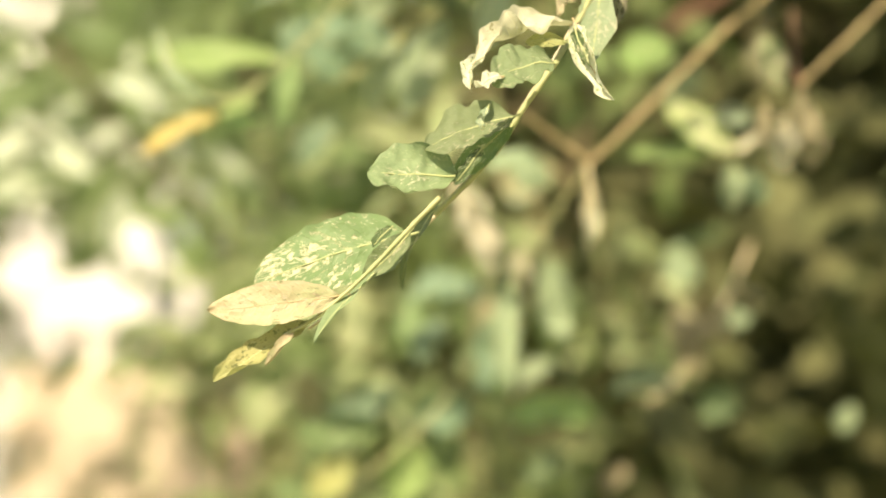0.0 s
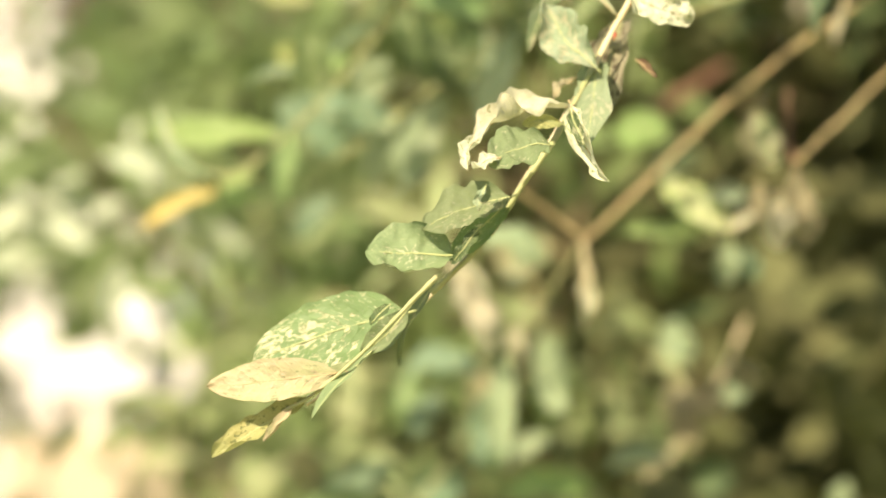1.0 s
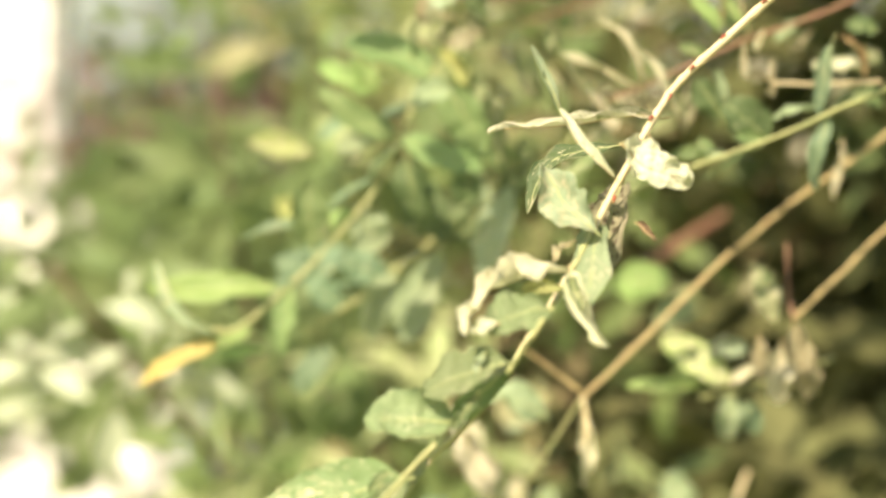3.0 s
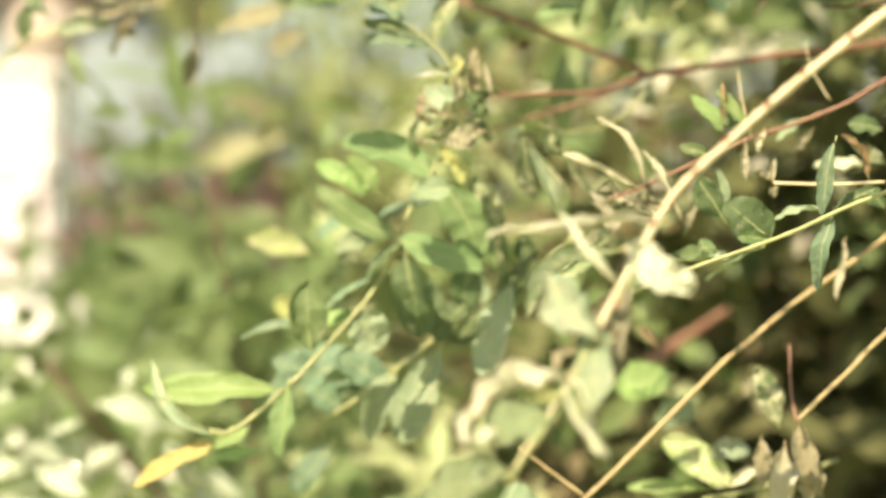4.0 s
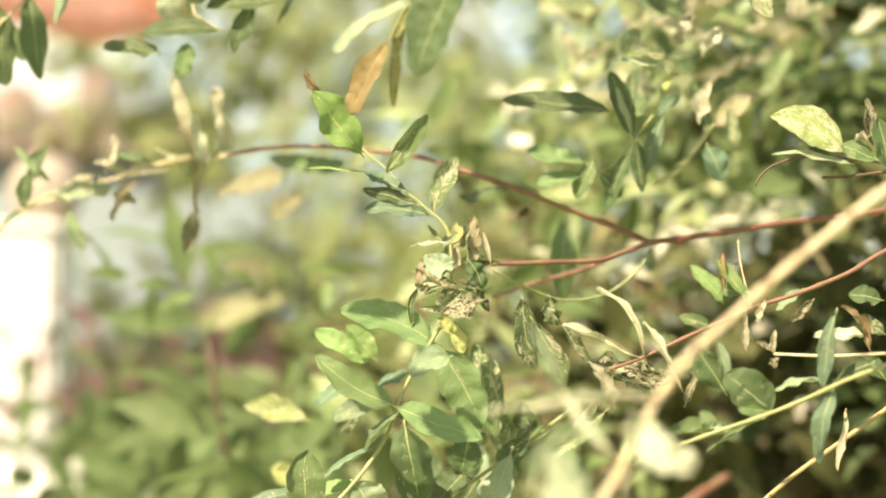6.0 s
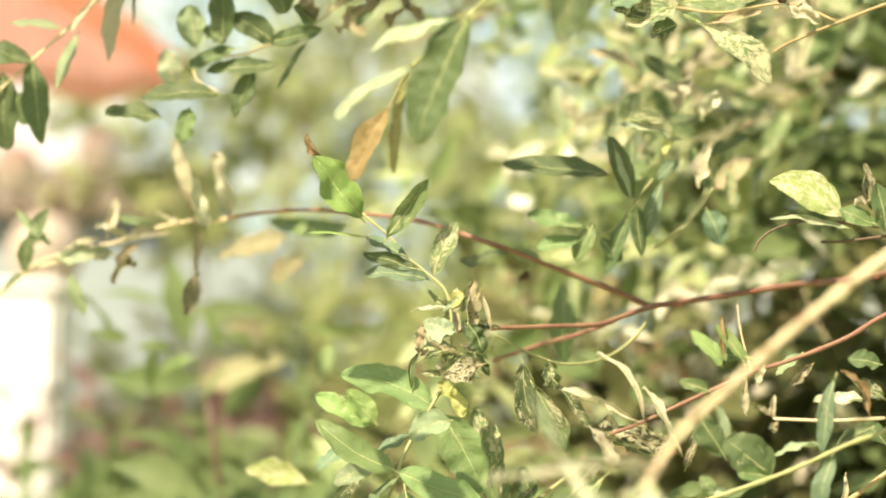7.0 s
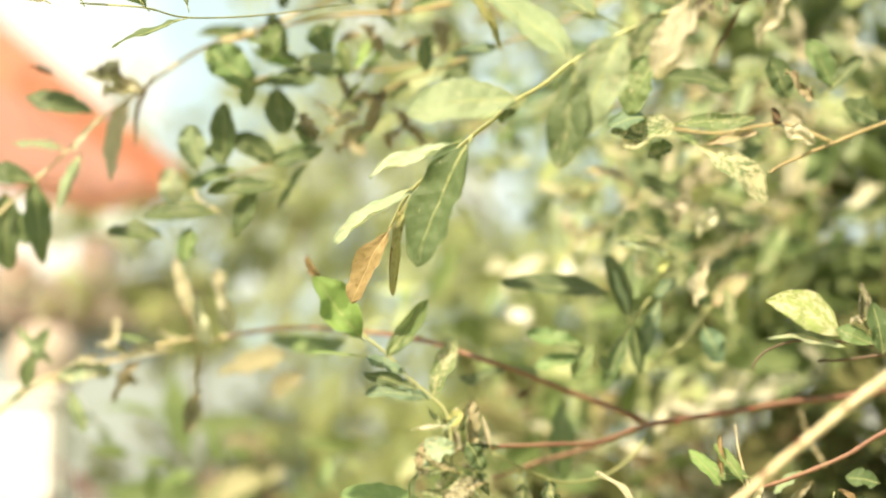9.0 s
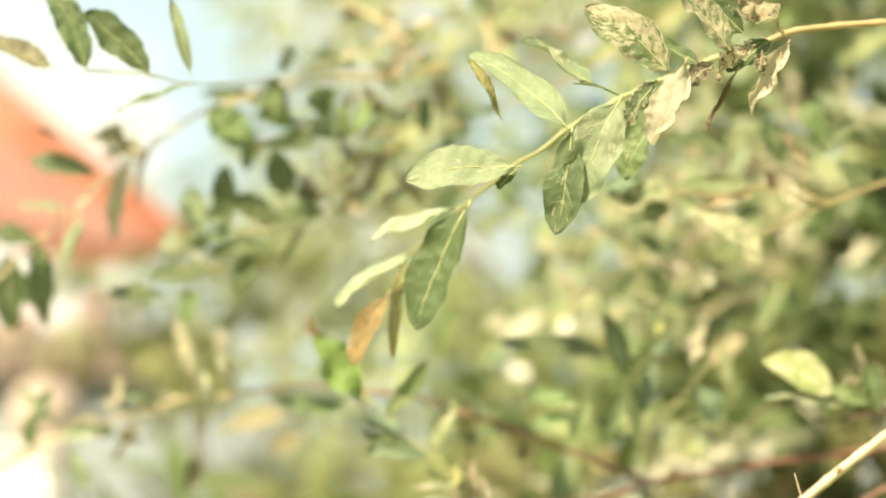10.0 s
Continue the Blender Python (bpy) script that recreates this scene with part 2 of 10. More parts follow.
FABRIC, fnt, fbsdf, fout = start("coral_fabric")
ftc = fnt.nodes.new("ShaderNodeTexCoord").outputs["Object"]
fcol = tint(fnt, ramp(fnt, fuzz(fnt, ftc, 5.0, 4.0), 0.3, 0.7), (0.95, 0.52, 0.4), (0.92, 0.46, 0.34))
fnt.links.new(fcol, fbsdf.inputs["Base Color"])
fbsdf.inputs["Roughness"].default_value = 0.8
fthin = fnt.nodes.new("ShaderNodeBsdfTranslucent")
fnt.links.new(fcol, fthin.inputs["Color"])
fmix = fnt.nodes.new("ShaderNodeMixShader")
fmix.inputs[0].default_value = 0.75
fnt.links.new(fbsdf.outputs[0], fmix.inputs[1])
fnt.links.new(fthin.outputs[0], fmix.inputs[2])
fnt.links.new(fmix.outputs[0], fout.inputs[0])

HAZE = bpy.data.materials.new("bright_hazy_sky")
HAZE.use_nodes = True
hn = HAZE.node_tree
hn.nodes.remove(hn.nodes["Principled BSDF"])
glow = hn.nodes.new("ShaderNodeEmission")
hn.links.new(tint(hn, ramp(hn, fuzz(hn, hn.nodes.new("ShaderNodeTexCoord").outputs["Object"], 0.09, 3.0), 0.45, 0.68), (0.5, 0.71, 0.83), (1.0, 0.99, 0.91)), glow.inputs[0])
glow.inputs[1].default_value = 0.66
hn.links.new(glow.outputs[0], hn.nodes["Material Output"].inputs[0])

# ---- builders ----
def mesh_of(name, verts, faces, material, uvs=None, smooth=True):
    me = bpy.data.meshes.new(name)
    me.from_pydata(verts, [], faces)
    if uvs:
        layer = me.uv_layers.new(name="UVMap")
        for loop in me.loops:
            layer.data[loop.index].uv = uvs[loop.vertex_index]
    if smooth:
        me.shade_smooth()
    me.materials.append(material)
    return me


def part(name, bm, material, parent, label=""):
    me = bpy.data.meshes.new(name)
    bm.to_mesh(me)
    bm.free()
    me.materials.append(material)
    ob = new(name, me)
    ob.parent = parent
    return tagged(ob, label)


def smooth_path(points, steps=6):
    """A rounded line through the points."""
    pts = [Vector(p) for p in points]
    ext = [2 * pts[0] - pts[1], *pts, 2 * pts[-1] - pts[-2]]
    line = []
    for i in range(1, len(ext) - 2):
        p0, p1, p2, p3 = ext[i - 1:i + 3]
        for k in range(steps):
            s = k / steps
            line.append(0.5 * (2 * p1 + (p2 - p0) * s + (2 * p0 - 5 * p1 + 4 * p2 - p3) * s * s + (3 * p1 - p0 - 3 * p2 + p3) * s ** 3))
    return [*line, pts[-1]]


def tube(line, r0, r1, sides=8, knots=0.0, rng=None):
    """Verts and faces of a tapered round rod along a line, swollen at its nodes."""
    verts, faces = [], []
    n = len(line)
    side = Vector((0.31, 0.87, 0.38))
    for i, p in enumerate(line):
        d = (line[min(i + 1, n - 1)] - line[max(i - 1, 0)]).normalized()
        a = (side - side.dot(d) * d).normalized()
        b = d.cross(a)
        r = r0 + (r1 - r0) * i / (n - 1)
        if knots and i % 5 == 2:
            r *= 1 + knots
        for k in range(sides):
            w = 2 * math.pi * k / sides
            verts.append(p + r * (math.cos(w) * a + math.sin(w) * b))
    for i in range(n - 1):
        for k in range(sides):
            k2 = (k + 1) % sides
            faces.append((i * sides + k, i * sides + k2, (i + 1) * sides + k2, (i + 1) * sides + k))
    faces.append(tuple(range(sides - 1, -1, -1)))
    faces.append(tuple((n - 1) * sides + k for k in range(sides)))
    return verts, faces


def twig(label, points, r0, r1, bark, group="willow twigs", buds=0):
    """A willow twig: an empty at its thick end with its stem; leaves are hung on it by leaf()."""
    origin = Vector(points[0])
    ob = new("willow_twig")
    ob.location = origin
    tagged(ob, label, "twig", group)
    line = [p - origin for p in smooth_path(points)]
    verts, faces = tube(line, r0, r1, knots=0.22)
    stem = new("stem", mesh_of("stem", verts, faces, BARK[bark]))
    stem.parent = ob
    rng = random.Random(len(points) * 77 + int(abs(origin.x) * 1000))
    for k in range(buds):
        i = int(len(line) * (k + 0.6) / buds * 0.62)
        d = (line[i + 1] - line[i]).normalized()
        off = Vector((rng.uniform(-1, 1), -0.8, rng.uniform(-1, 1)))
        off = (off - off.dot(d) * d).normalized()
        bud_line = [line[i] + off * r0 * 0.75, line[i] + off * r0 * 1.1 + d * r0 * 0.5, line[i] + off * r0 * 1.05 + d * r0 * 1.3]
        v, f = tube(bud_line, r0 * 0.42, r0 * 0.15, 6)
        b = new("bud", mesh_of("bud", v, f, BARK["bud"]))
        b.parent = ob
        tagged(b, "small red winter bud")
    return ob


def extra_stem(tw, points, r0, r1, bark):
    origin = tw.location
    verts, faces = tube([Vector(p) - origin for p in smooth_path(points)], r0, r1, knots=0.2)
    st = new("side_stem", mesh_of("side_stem", verts, faces, BARK[bark]))
    st.parent = tw
    return st


def leaf_grid(L, W, fold, bend, twist, curl, ripple, chew, wave, seed, arc=0.0, nu=24, nv=10):
    """The bent sheet of one leaf in its own space: x along it, y across, z up from its face."""
    rng = random.Random(seed)
    off = Vector((rng.uniform(0, 90), rng.uniform(0, 90), rng.uniform(0, 90)))
    belly = rng.uniform(0.45, 0.58)
    blunt = rng.uniform(0.5, 0.74)
    phase, swing = rng.uniform(0, 6.28), rng.uniform(-1, 1)

    def at(u, v):
        s = u ** (math.log(0.5) / math.log(belly))
        half = W / 2 * ((4 * s * max(0.0, 1 - s)) ** blunt + 0.012)
        if u < 0.1:
            half *= 0.35 + 0.65 * u / 0.1
        nz = noise.noise(Vector((u * 4, v * 1.1, 0)) + off)
        half *= 1 - chew * max(0.0, noise.noise(Vector((u * 5.5, 3.0 if v > 0 else -3.0, 0)) + off)) * (abs(v) ** 1.5)
        half *= 1 + 0.018 * math.sin(u * 44 + seed) * abs(v)
        if curl > 0.01:
            y, z = half * math.sin(v * curl) / curl, half * (1 - math.cos(v * curl)) / curl
        else:
            y, z = half * v, 0.0
        z += abs(y) * math.tan(fold)
        if chew > 0.12 and abs(v) > 0.45:
            lip = min(1.0, 1.8 * chew) * min(1.0, max(0.0, 2.4 * noise.noise(Vector((u * 2.7, 20.0 if v > 0 else -20.0, 4)) + off)))
            e = (abs(v) - 0.45) / 0.55
            y *= 1 - 0.38 * lip * e * e
            z += half * lip * (0.6 * e - 0.3 * e * e)
        z += W * 0.03 * v * v * math.sin(u * (13 + 5 * swing) + phase + (0 if v > 0 else 2.1))
        z += W * 0.035 * noise.noise(Vector((u * 13, v * 3.2, 2)) + off)
        z += ripple * W * (nz * (0.35 + abs(v)) + 0.6 * noise.noise(Vector((u * 9, v * 2, 9)) + off) * abs(v))
        y += ripple * W * 0.35 * noise.noise(Vector((u * 3.1, 7, 1)) + off)
        a = twist * (u - 0.3) + ripple * 1.2 * nz
        y, z = y * math.cos(a) - z * math.sin(a), y * math.sin(a) + z * math.cos(a)
        y += (wave * swing + arc) * L * math.sin(math.pi * u)
        z += wave * L * math.sin(5.5 * u + phase) * math.sin(math.pi * u)
        return Vector((L * u, y, z + bend * L * 4 * u * (1 - u)))

    return at, nu, nv, rng


def leaf(tw, base, tip, width, skin, roll=0.0, fold=0.25, bend=0.05, twist=0.3, curl=0.0, ripple=0.08, chew=0.15, wave=0.02, arc=0.0, seed=1, label=""):
    """One leaf from its stalk at base to its tip, with its midrib; roll 0 turns its face to the south and up to the light."""
    base, tip = Vector(base), Vector(tip)
    ax = tip - base
    L = ax.length
    width *= 1.06
    ax.normalize()
    face = Vector((-0.15, -1, 0.5))
    up = (face - face.dot(ax) * ax).normalized()
    side = up.cross(ax)
    turn = Matrix((ax, side, up)).transposed().to_4x4() @ Matrix.Rotation(radians(roll), 4, "X")
    near = base.y < 0.85
    at, nu, nv, rng = leaf_grid(L, width, fold, bend, twist, curl, ripple, chew, wave, seed, arc, 40 if near else 24, 16 if near else 10)
    verts, uvs, faces = [], [], []
    for i in range(nu + 1):
        for j in range(nv + 1):
            verts.append(at(i / nu, 2 * j / nv - 1))
            uvs.append((i / nu, 0.5 + (j / nv - 0.5) * min(1.0, width / L * 1.6)))
    for i in range(nu):
        for j in range(nv):
            if chew > 0.58 and 2 < i < nu - 1 and rng.random() < (chew - 0.5) * 0.4 and j not in (nv // 2 - 1, nv // 2):
                continue
            a = i * (nv + 1) + j
            faces.append((a, a + nv + 1, a + nv + 2, a + 1))
    ob = new("leaf", mesh_of("leaf", verts, faces, LEAF[skin], uvs))
    ob.parent = tw
    ob.matrix_basis = Matrix.Translation(base - tw.location) @ turn
    if label:
        tagged(ob, label)
    line = [at(0.0, 0) - Vector((0.06 * L, 0, 0))] + [at(i / 10, 0) for i in range(10)]
    v, f = tube(line, max(0.00022, width * 0.02), 0.0001, 5)
    rib = new("midrib", mesh_of("midrib", v, f, BARK["ribdry" if skin in ("cream", "bleach", "ochre", "pink", "brown", "speckle", "tan") else "rib"]))
    rib.parent = ob
    return ob


# ---- the setting ----
def box(bm, lo, hi):
    vs = [bm.verts.new((x, y, z)) for x in (lo[0], hi[0]) for y in (lo[1], hi[1]) for z in (lo[2], hi[2])]
    for q in ((0, 1, 3, 2), (4, 6, 7, 5), (0, 4, 5, 1), (2, 3, 7, 6), (0, 2, 6, 4), (1, 5, 7, 3)):
        bm.faces.new([vs[i] for i in q])


def block(name, lo, hi, material, parent=None, bevel=0.01, label=""):
    bm = bmesh.new()
    box(bm, lo, hi)
    if bevel:
        bmesh.ops.bevel(bm, geom=list(bm.edges), offset=bevel, segments=2, affect="EDGES")
    return part(name, bm, material, parent, label)


bm = bmesh.new()
bmesh.ops.create_grid(bm, x_segments=2, y_segments=2, size=400)
ground = part("ground", bm, LAWN, None, "dry sunlit grass reaching to the horizon")
tagged(ground, kind="structure", category="ground")
pavement = block("pavement", (-9, 4.5, 0.0), (-0.62, 40, 0.012), PAVING, None, 0.0)
tagged(pavement, "pale sunlit paved yard", "paving", kind="structure")


def foliage(name, label, skin, boxes, count, size, seed, thin=0.36, run=(5, 9), face=(0, -0.5, 0.7), stray=0.6):
    """Many small bent willow leaves on unseen fine shoots, within the boxes (lo, hi), turned towards face more or less."""
    rng = random.Random(seed)
    verts, faces = [], []
    weights = [(hi[0] - lo[0]) * (hi[1] - lo[1]) * (hi[2] - lo[2]) for lo, hi in boxes]
    for _ in range(count):
        lo, hi = rng.choices(boxes, weights)[0]
        p = Vector([rng.uniform(a, b) for a, b in zip(lo, hi)])
        d = Vector((rng.gauss(-0.5, 0.7), rng.gauss(0, 0.6), rng.gauss(-0.1, 0.6))).normalized()
        for k in range(rng.randint(*run)):
            L = size * rng.uniform(0.6, 1.25)
            ax = (d + Vector((rng.gauss(0, 0.8), rng.gauss(0, 0.8), rng.gauss(-0.2, 0.8)))).normalized()
            up = Vector([rng.gauss(f, stray) for f in face])
            up = (up - up.dot(ax) * ax).normalized()
            sd = up.cross(ax)
            w = L * thin * 0.5 * rng.uniform(0.7, 1.2)
            b = rng.uniform(-0.05, 0.15) * L
            i = len(verts)
            for u, h in ((0, 0.0), (0.28, 0.85), (0.6, 0.95), (1.0, 0.0)):
                q = p + ax * L * u + up * b * 4 * u * (1 - u)
                if h:
                    verts += [q + sd * w * h + up * w * 0.3, q, q - sd * w * h + up * w * 0.3]
                else:
                    verts.append(q)
            faces += [(i, i + 2, i + 1), (i, i + 3, i + 2), (i + 1, i + 2, i + 5, i + 4), (i + 2, i + 3, i + 6, i + 5), (i + 4, i + 5, i + 7), (i + 5, i + 6, i + 7)]
            p = p + d * size * 0.42
    ob = new(name, mesh_of(name, verts, faces, MASS[skin]))
    return tagged(ob, label, "foliage", kind="stuff")


# the shrub behind the nearest twigs
foliage("willow_foliage", "mass of small green willow leaves deep in the shrub", "mid",
        [((0.02, 1.6, 1.3), (0.24, 2.4, 1.66)), ((0.1, 1.6, 1.6), (0.9, 2.4, 2.25)), ((-0.14, 1.5, 1.14), (0.1, 2.0, 1.5))], 170, 0.044, 3)
foliage("willow_foliage", "pale scarred willow leaves deep in the shrub", "pale",
        [((0.0, 1.6, 1.36), (0.22, 2.3, 1.66)), ((0.02, 1.6, 1.6), (0.46, 2.3, 2.2)), ((0.0, 1.55, 1.2), (0.18, 1.95, 1.36))], 165, 0.042, 8)
foliage("willow_foliage", "bleached dry willow leaves among the green", "bleached",
        [((0.14, 1.5, 1.42), (0.36, 2.2, 2.14))], 50, 0.033, 9)
foliage("willow_foliage", "leaves in the heart of the shrub, shade put into their dark colour", "deep",
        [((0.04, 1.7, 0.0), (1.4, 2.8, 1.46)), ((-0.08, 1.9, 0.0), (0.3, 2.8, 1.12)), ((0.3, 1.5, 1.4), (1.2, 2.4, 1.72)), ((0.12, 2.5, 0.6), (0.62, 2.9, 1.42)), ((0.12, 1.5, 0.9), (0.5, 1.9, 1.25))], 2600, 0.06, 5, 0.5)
# darker olive skin supplies the tone of shade on this side
foliage("willow_foliage", "leaves at the thick end of the twigs, olive skin standing in for shade", "olive",
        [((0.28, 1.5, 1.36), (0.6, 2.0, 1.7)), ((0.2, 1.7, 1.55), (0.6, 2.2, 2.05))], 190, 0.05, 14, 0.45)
foliage("willow_foliage", "thin upper leaves of the shrub against the sky", "mid",
        [((0.25, 1.9, 1.6), (1.4, 3.0, 2.6))], 80, 0.045, 15)
# out of view; added only to cast shade on the twigs below
foliage("willow_foliage", "unseen added spray of leaves that shades the twigs below", "mid",
        [((-0.24, 0.86, 1.74), (0.0, 1.04, 1.84))], 40, 0.04, 16)
# beyond the view; a canopy added to throw shade into the shrub
foliage("willow_foliage", "unseen leaf canopy added to shade the willow shrub", "mid", [((0.5, 0.9, 1.98), (1.5, 2.4, 2.5))], 420, 0.05, 17)
foliage("willow_foliage", "withered brown leaves inside the shrub, darkened in colour for shade", "brown",
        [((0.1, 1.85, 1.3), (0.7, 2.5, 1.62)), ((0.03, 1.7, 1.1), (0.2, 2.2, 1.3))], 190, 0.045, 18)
foliage("low_foliage", "low green willow leaves in the sun", "mid",
        [((-0.17, 1.5, 0.85), (0.16, 2.2, 1.2))], 140, 0.036, 12)
foliage("low_foliage", "pale green leaves low in the shrub", "pale",
        [((-0.1, 1.5, 1.02), (0.1, 1.9, 1.19))], 42, 0.04, 13)
foliage("shrub_foliage", "olive green leaves of a neighbouring shrub", "olive",
        [((-0.4, 2.2, 1.225), (-0.14, 2.7, 1.35)), ((-0.3, 2.1, 1.3), (-0.06, 2.7, 1.44)), ((-0.17, 1.5, 1.24), (-0.06, 1.9, 1.4))], 62, 0.078, 31, 0.34, (4, 7))
foliage("shrub_foliage", "leaves beside the paved yard", "olive",
        [((-0.75, 3.2, 1.17), (-0.2, 3.9, 1.36)), ((-0.5, 3.2, 1.3), (-0.2, 3.9, 1.5))], 230, 0.06, 33)
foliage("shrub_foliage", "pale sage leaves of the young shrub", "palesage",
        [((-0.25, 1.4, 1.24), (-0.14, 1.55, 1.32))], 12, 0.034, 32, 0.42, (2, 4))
# white skin and tilt put the sun glints in at the yard's edge
foliage("shrub_foliage", "glossy leaves at the edge of the yard, near-white colour for sun glints", "painted_glint",
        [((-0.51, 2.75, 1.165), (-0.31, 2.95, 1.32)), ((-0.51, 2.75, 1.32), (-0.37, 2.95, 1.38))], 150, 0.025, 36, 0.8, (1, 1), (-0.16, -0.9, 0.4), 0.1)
# pale leaves added to lift brightness; part of the sunlight is in their colour
foliage("shrub_foliage", "pale leaves of the yard's shrub, sun brightness put into their colour", "palesage",
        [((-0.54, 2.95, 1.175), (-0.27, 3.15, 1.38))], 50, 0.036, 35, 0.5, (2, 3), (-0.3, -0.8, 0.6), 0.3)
# added white leaves that stand in for bright sky gaps in the shrub
foliage("willow_foliage", "few near-white leaves added in place of bright gaps of sky", "painted_glint",
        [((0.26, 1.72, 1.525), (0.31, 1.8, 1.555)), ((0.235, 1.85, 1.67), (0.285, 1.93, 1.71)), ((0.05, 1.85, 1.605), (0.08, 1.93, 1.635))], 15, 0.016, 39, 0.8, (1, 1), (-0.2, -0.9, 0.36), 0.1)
foliage("shrub_foliage", "low leafy shrub at the yard's edge", "olive",
        [((-0.95, 3.9, 0.4), (-0.69, 4.2, 1.26))], 240, 0.06, 37)
foliage("low_foliage", "low green plants beside the planter", "mid",
        [((-0.6, 4.3, 0.0), (-0.42, 4.5, 0.7))], 34, 0.06, 38)
foliage("plum_shrub", "dark plum-leaved shrub in the yard", "plum",
        [((-0.75, 5.0, 1.5), (-0.26, 5.4, 1.68))], 75, 0.07, 34)
bm = bmesh.new()
bmesh.ops.create_grid(bm, x_segments=1, y_segments=1, size=1)
bmesh.ops.scale(bm, verts=bm.verts, vec=(75, 30, 1))
bmesh.ops.rotate(bm, verts=bm.verts, matrix=Matrix.Rotation(radians(90), 3, "X"))
bmesh.ops.translate(bm, verts=bm.verts, vec=(0, 90, 28))
tagged(part("backdrop", bm, HAZE, None), "bright hazy sky with thin cloud", "sky", kind="structure")


def limbs(name, label, category, lines, r0, r1, bark):
    """A woody plant's bare limbs, each a part of its own, standing on the ground."""
    ob = new(name)
    ob.location = lines[0][0]
    tagged(ob, label, category)
    for line in lines:
        v, f = tube([p - ob.location for p in smooth_path(line)], r0, r1, 8, 0.15)
        new("limb", mesh_of("limb", v, f, BARK[bark])).parent = ob
    return ob


limbs("willow_shrub", "many-stemmed willow shrub with dark bare limbs", "shrub", [
    [(0.62, 1.7, 0), (0.5, 1.4, 0.7), (0.36, 1.05, 1.2), (0.31, 0.9, 1.6), (0.3, 0.86, 2.0)],
    # unseen limb, added to carry the shading spray
    [(0.62, 1.7, 0), (0.6, 1.5, 0.8), (0.52, 1.25, 1.5), (0.3, 1.05, 1.88), (-0.05, 0.96, 1.8), (-0.25, 0.95, 1.79)],
    [(0.7, 2.1, 0), (0.75, 2.2, 0.8), (0.72, 2.3, 1.5), (0.62, 2.3, 2.1)],
    [(0.7, 2.1, 0), (0.5, 2.2, 0.6), (0.2, 2.1, 1.1), (-0.05, 1.9, 1.4)],
    [(0.75, 2.2, 0), (0.8, 2.3, 0.9), (0.85, 2.4, 1.7), (0.8, 2.4, 2.5)],
    [(0.8, 2.0, 0), (1.0, 1.9, 0.9), (1.05, 1.7, 1.7), (1.0, 1.6, 2.4)]], 0.016, 0.004, "dark")
limbs("young_shrub", "slender-stemmed young shrub beside the yard", "shrub", [
    [(0.0, 1.9, 0), (-0.02, 1.8, 0.7), (-0.1, 1.7, 1.1), (-0.24, 1.55, 1.32)],
    [(0.0, 1.9, 0), (-0.05, 1.85, 0.8), (-0.12, 1.8, 1.2), (-0.16, 1.75, 1.45)],
    [(0.0, 1.9, 0), (0.0, 2.4, 0.7), (-0.2, 3.2, 1.15), (-0.55, 3.5, 1.32)]], 0.006, 0.002, "dark")
limbs("plum_stem", "thin stems of a plum-leaved shrub", "shrub", [
    [(-0.45, 5.2, 0), (-0.43, 5.2, 0.8), (-0.45, 5.2, 1.7)], [(-0.45, 5.2, 0), (-0.5, 5.2, 0.9), (-0.56, 5.2, 1.66)]], 0.012, 0.005, "dark")
limbs("tree_trunk", "far garden tree trunk", "tree", [
    [(1.6, 16.5, 0), (1.6, 16.5, 2), (1.8, 16.4, 5)], [(1.6, 16.5, 0), (1.4, 16.5, 2.2), (0.2, 16.5, 4.6)], [(1.6, 16.5, 0), (1.9, 16.5, 2.2), (3.6, 16.5, 5)]], 0.14, 0.03, "dark")
limbs("tree_trunk", "far slim tree trunk", "tree", [
    [(-0.5, 16.5, 0), (-0.5, 16.5, 2), (-0.55, 16.5, 5)], [(-0.5, 16.5, 0), (-0.55, 16.5, 1.8), (-1.0, 16.4, 3.8)]], 0.09, 0.02, "dark")
limbs("tree_trunk", "olive tree trunk beside the house", "tree", [
    [(-0.95, 11.1, 0), (-0.95, 11.1, 1.4), (-1.1, 11.1, 3.2)], [(-0.95, 11.1, 0), (-0.93, 11.1, 1.6), (-0.6, 11.1, 3.5)]], 0.02, 0.008, "dark")
# hedge and trees far behind
foliage("hedge", "tall green garden hedge", "tree", [((-0.5, 9.0, 0.0), (6.5, 10.2, 1.95)), ((-2.1, 9.0, 0.9), (-0.5, 10.2, 2.08))], 4200, 0.12, 21)
foliage("garden_shrub", "sunlit green shrub rising above the hedge", "tree",
        [((-0.7, 9.1, 1.9), (0.3, 10.1, 2.45)), ((0.1, 9.2, 2.4), (0.8, 10.1, 3.1))], 360, 0.11, 25)
foliage("tree_crown", "far sunlit tree crown", "tree", [((0.2, 15, 2.4), (5.5, 18, 6.8))], 1250, 0.15, 22)
foliage("tree_crown", "far thin tree crown with gaps of sky", "tree", [((-1.1, 15, 2.0), (0.2, 18, 6.8))], 600, 0.15, 23)

foliage("tree_crown", "olive tree crown beside the house", "tree", [((-1.3, 10.8, 2.9), (-0.72, 11.5, 3.4)), ((-1.4, 10.8, 3.3), (-0.2, 11.5, 3.8))], 80, 0.16, 24)

# house with a red tile roof and a white gate pillar
pillar = new("gate_pillar")
pillar.location = (-1.187, 6.5, 0)
tagged(pillar, "white painted gate pillar with recessed panels and a ball", "pillar")
block("shaft", (-0.22, -0.16, 0), (0.22, 0.16, 2.07), WHITE, pillar, 0.02)
for z in (0.5, 1.12, 1.74):
    block("panel", (-0.16, -0.175, z - 0.26), (0.16, -0.163, z + 0.26), WHITE, pillar, 0.005)
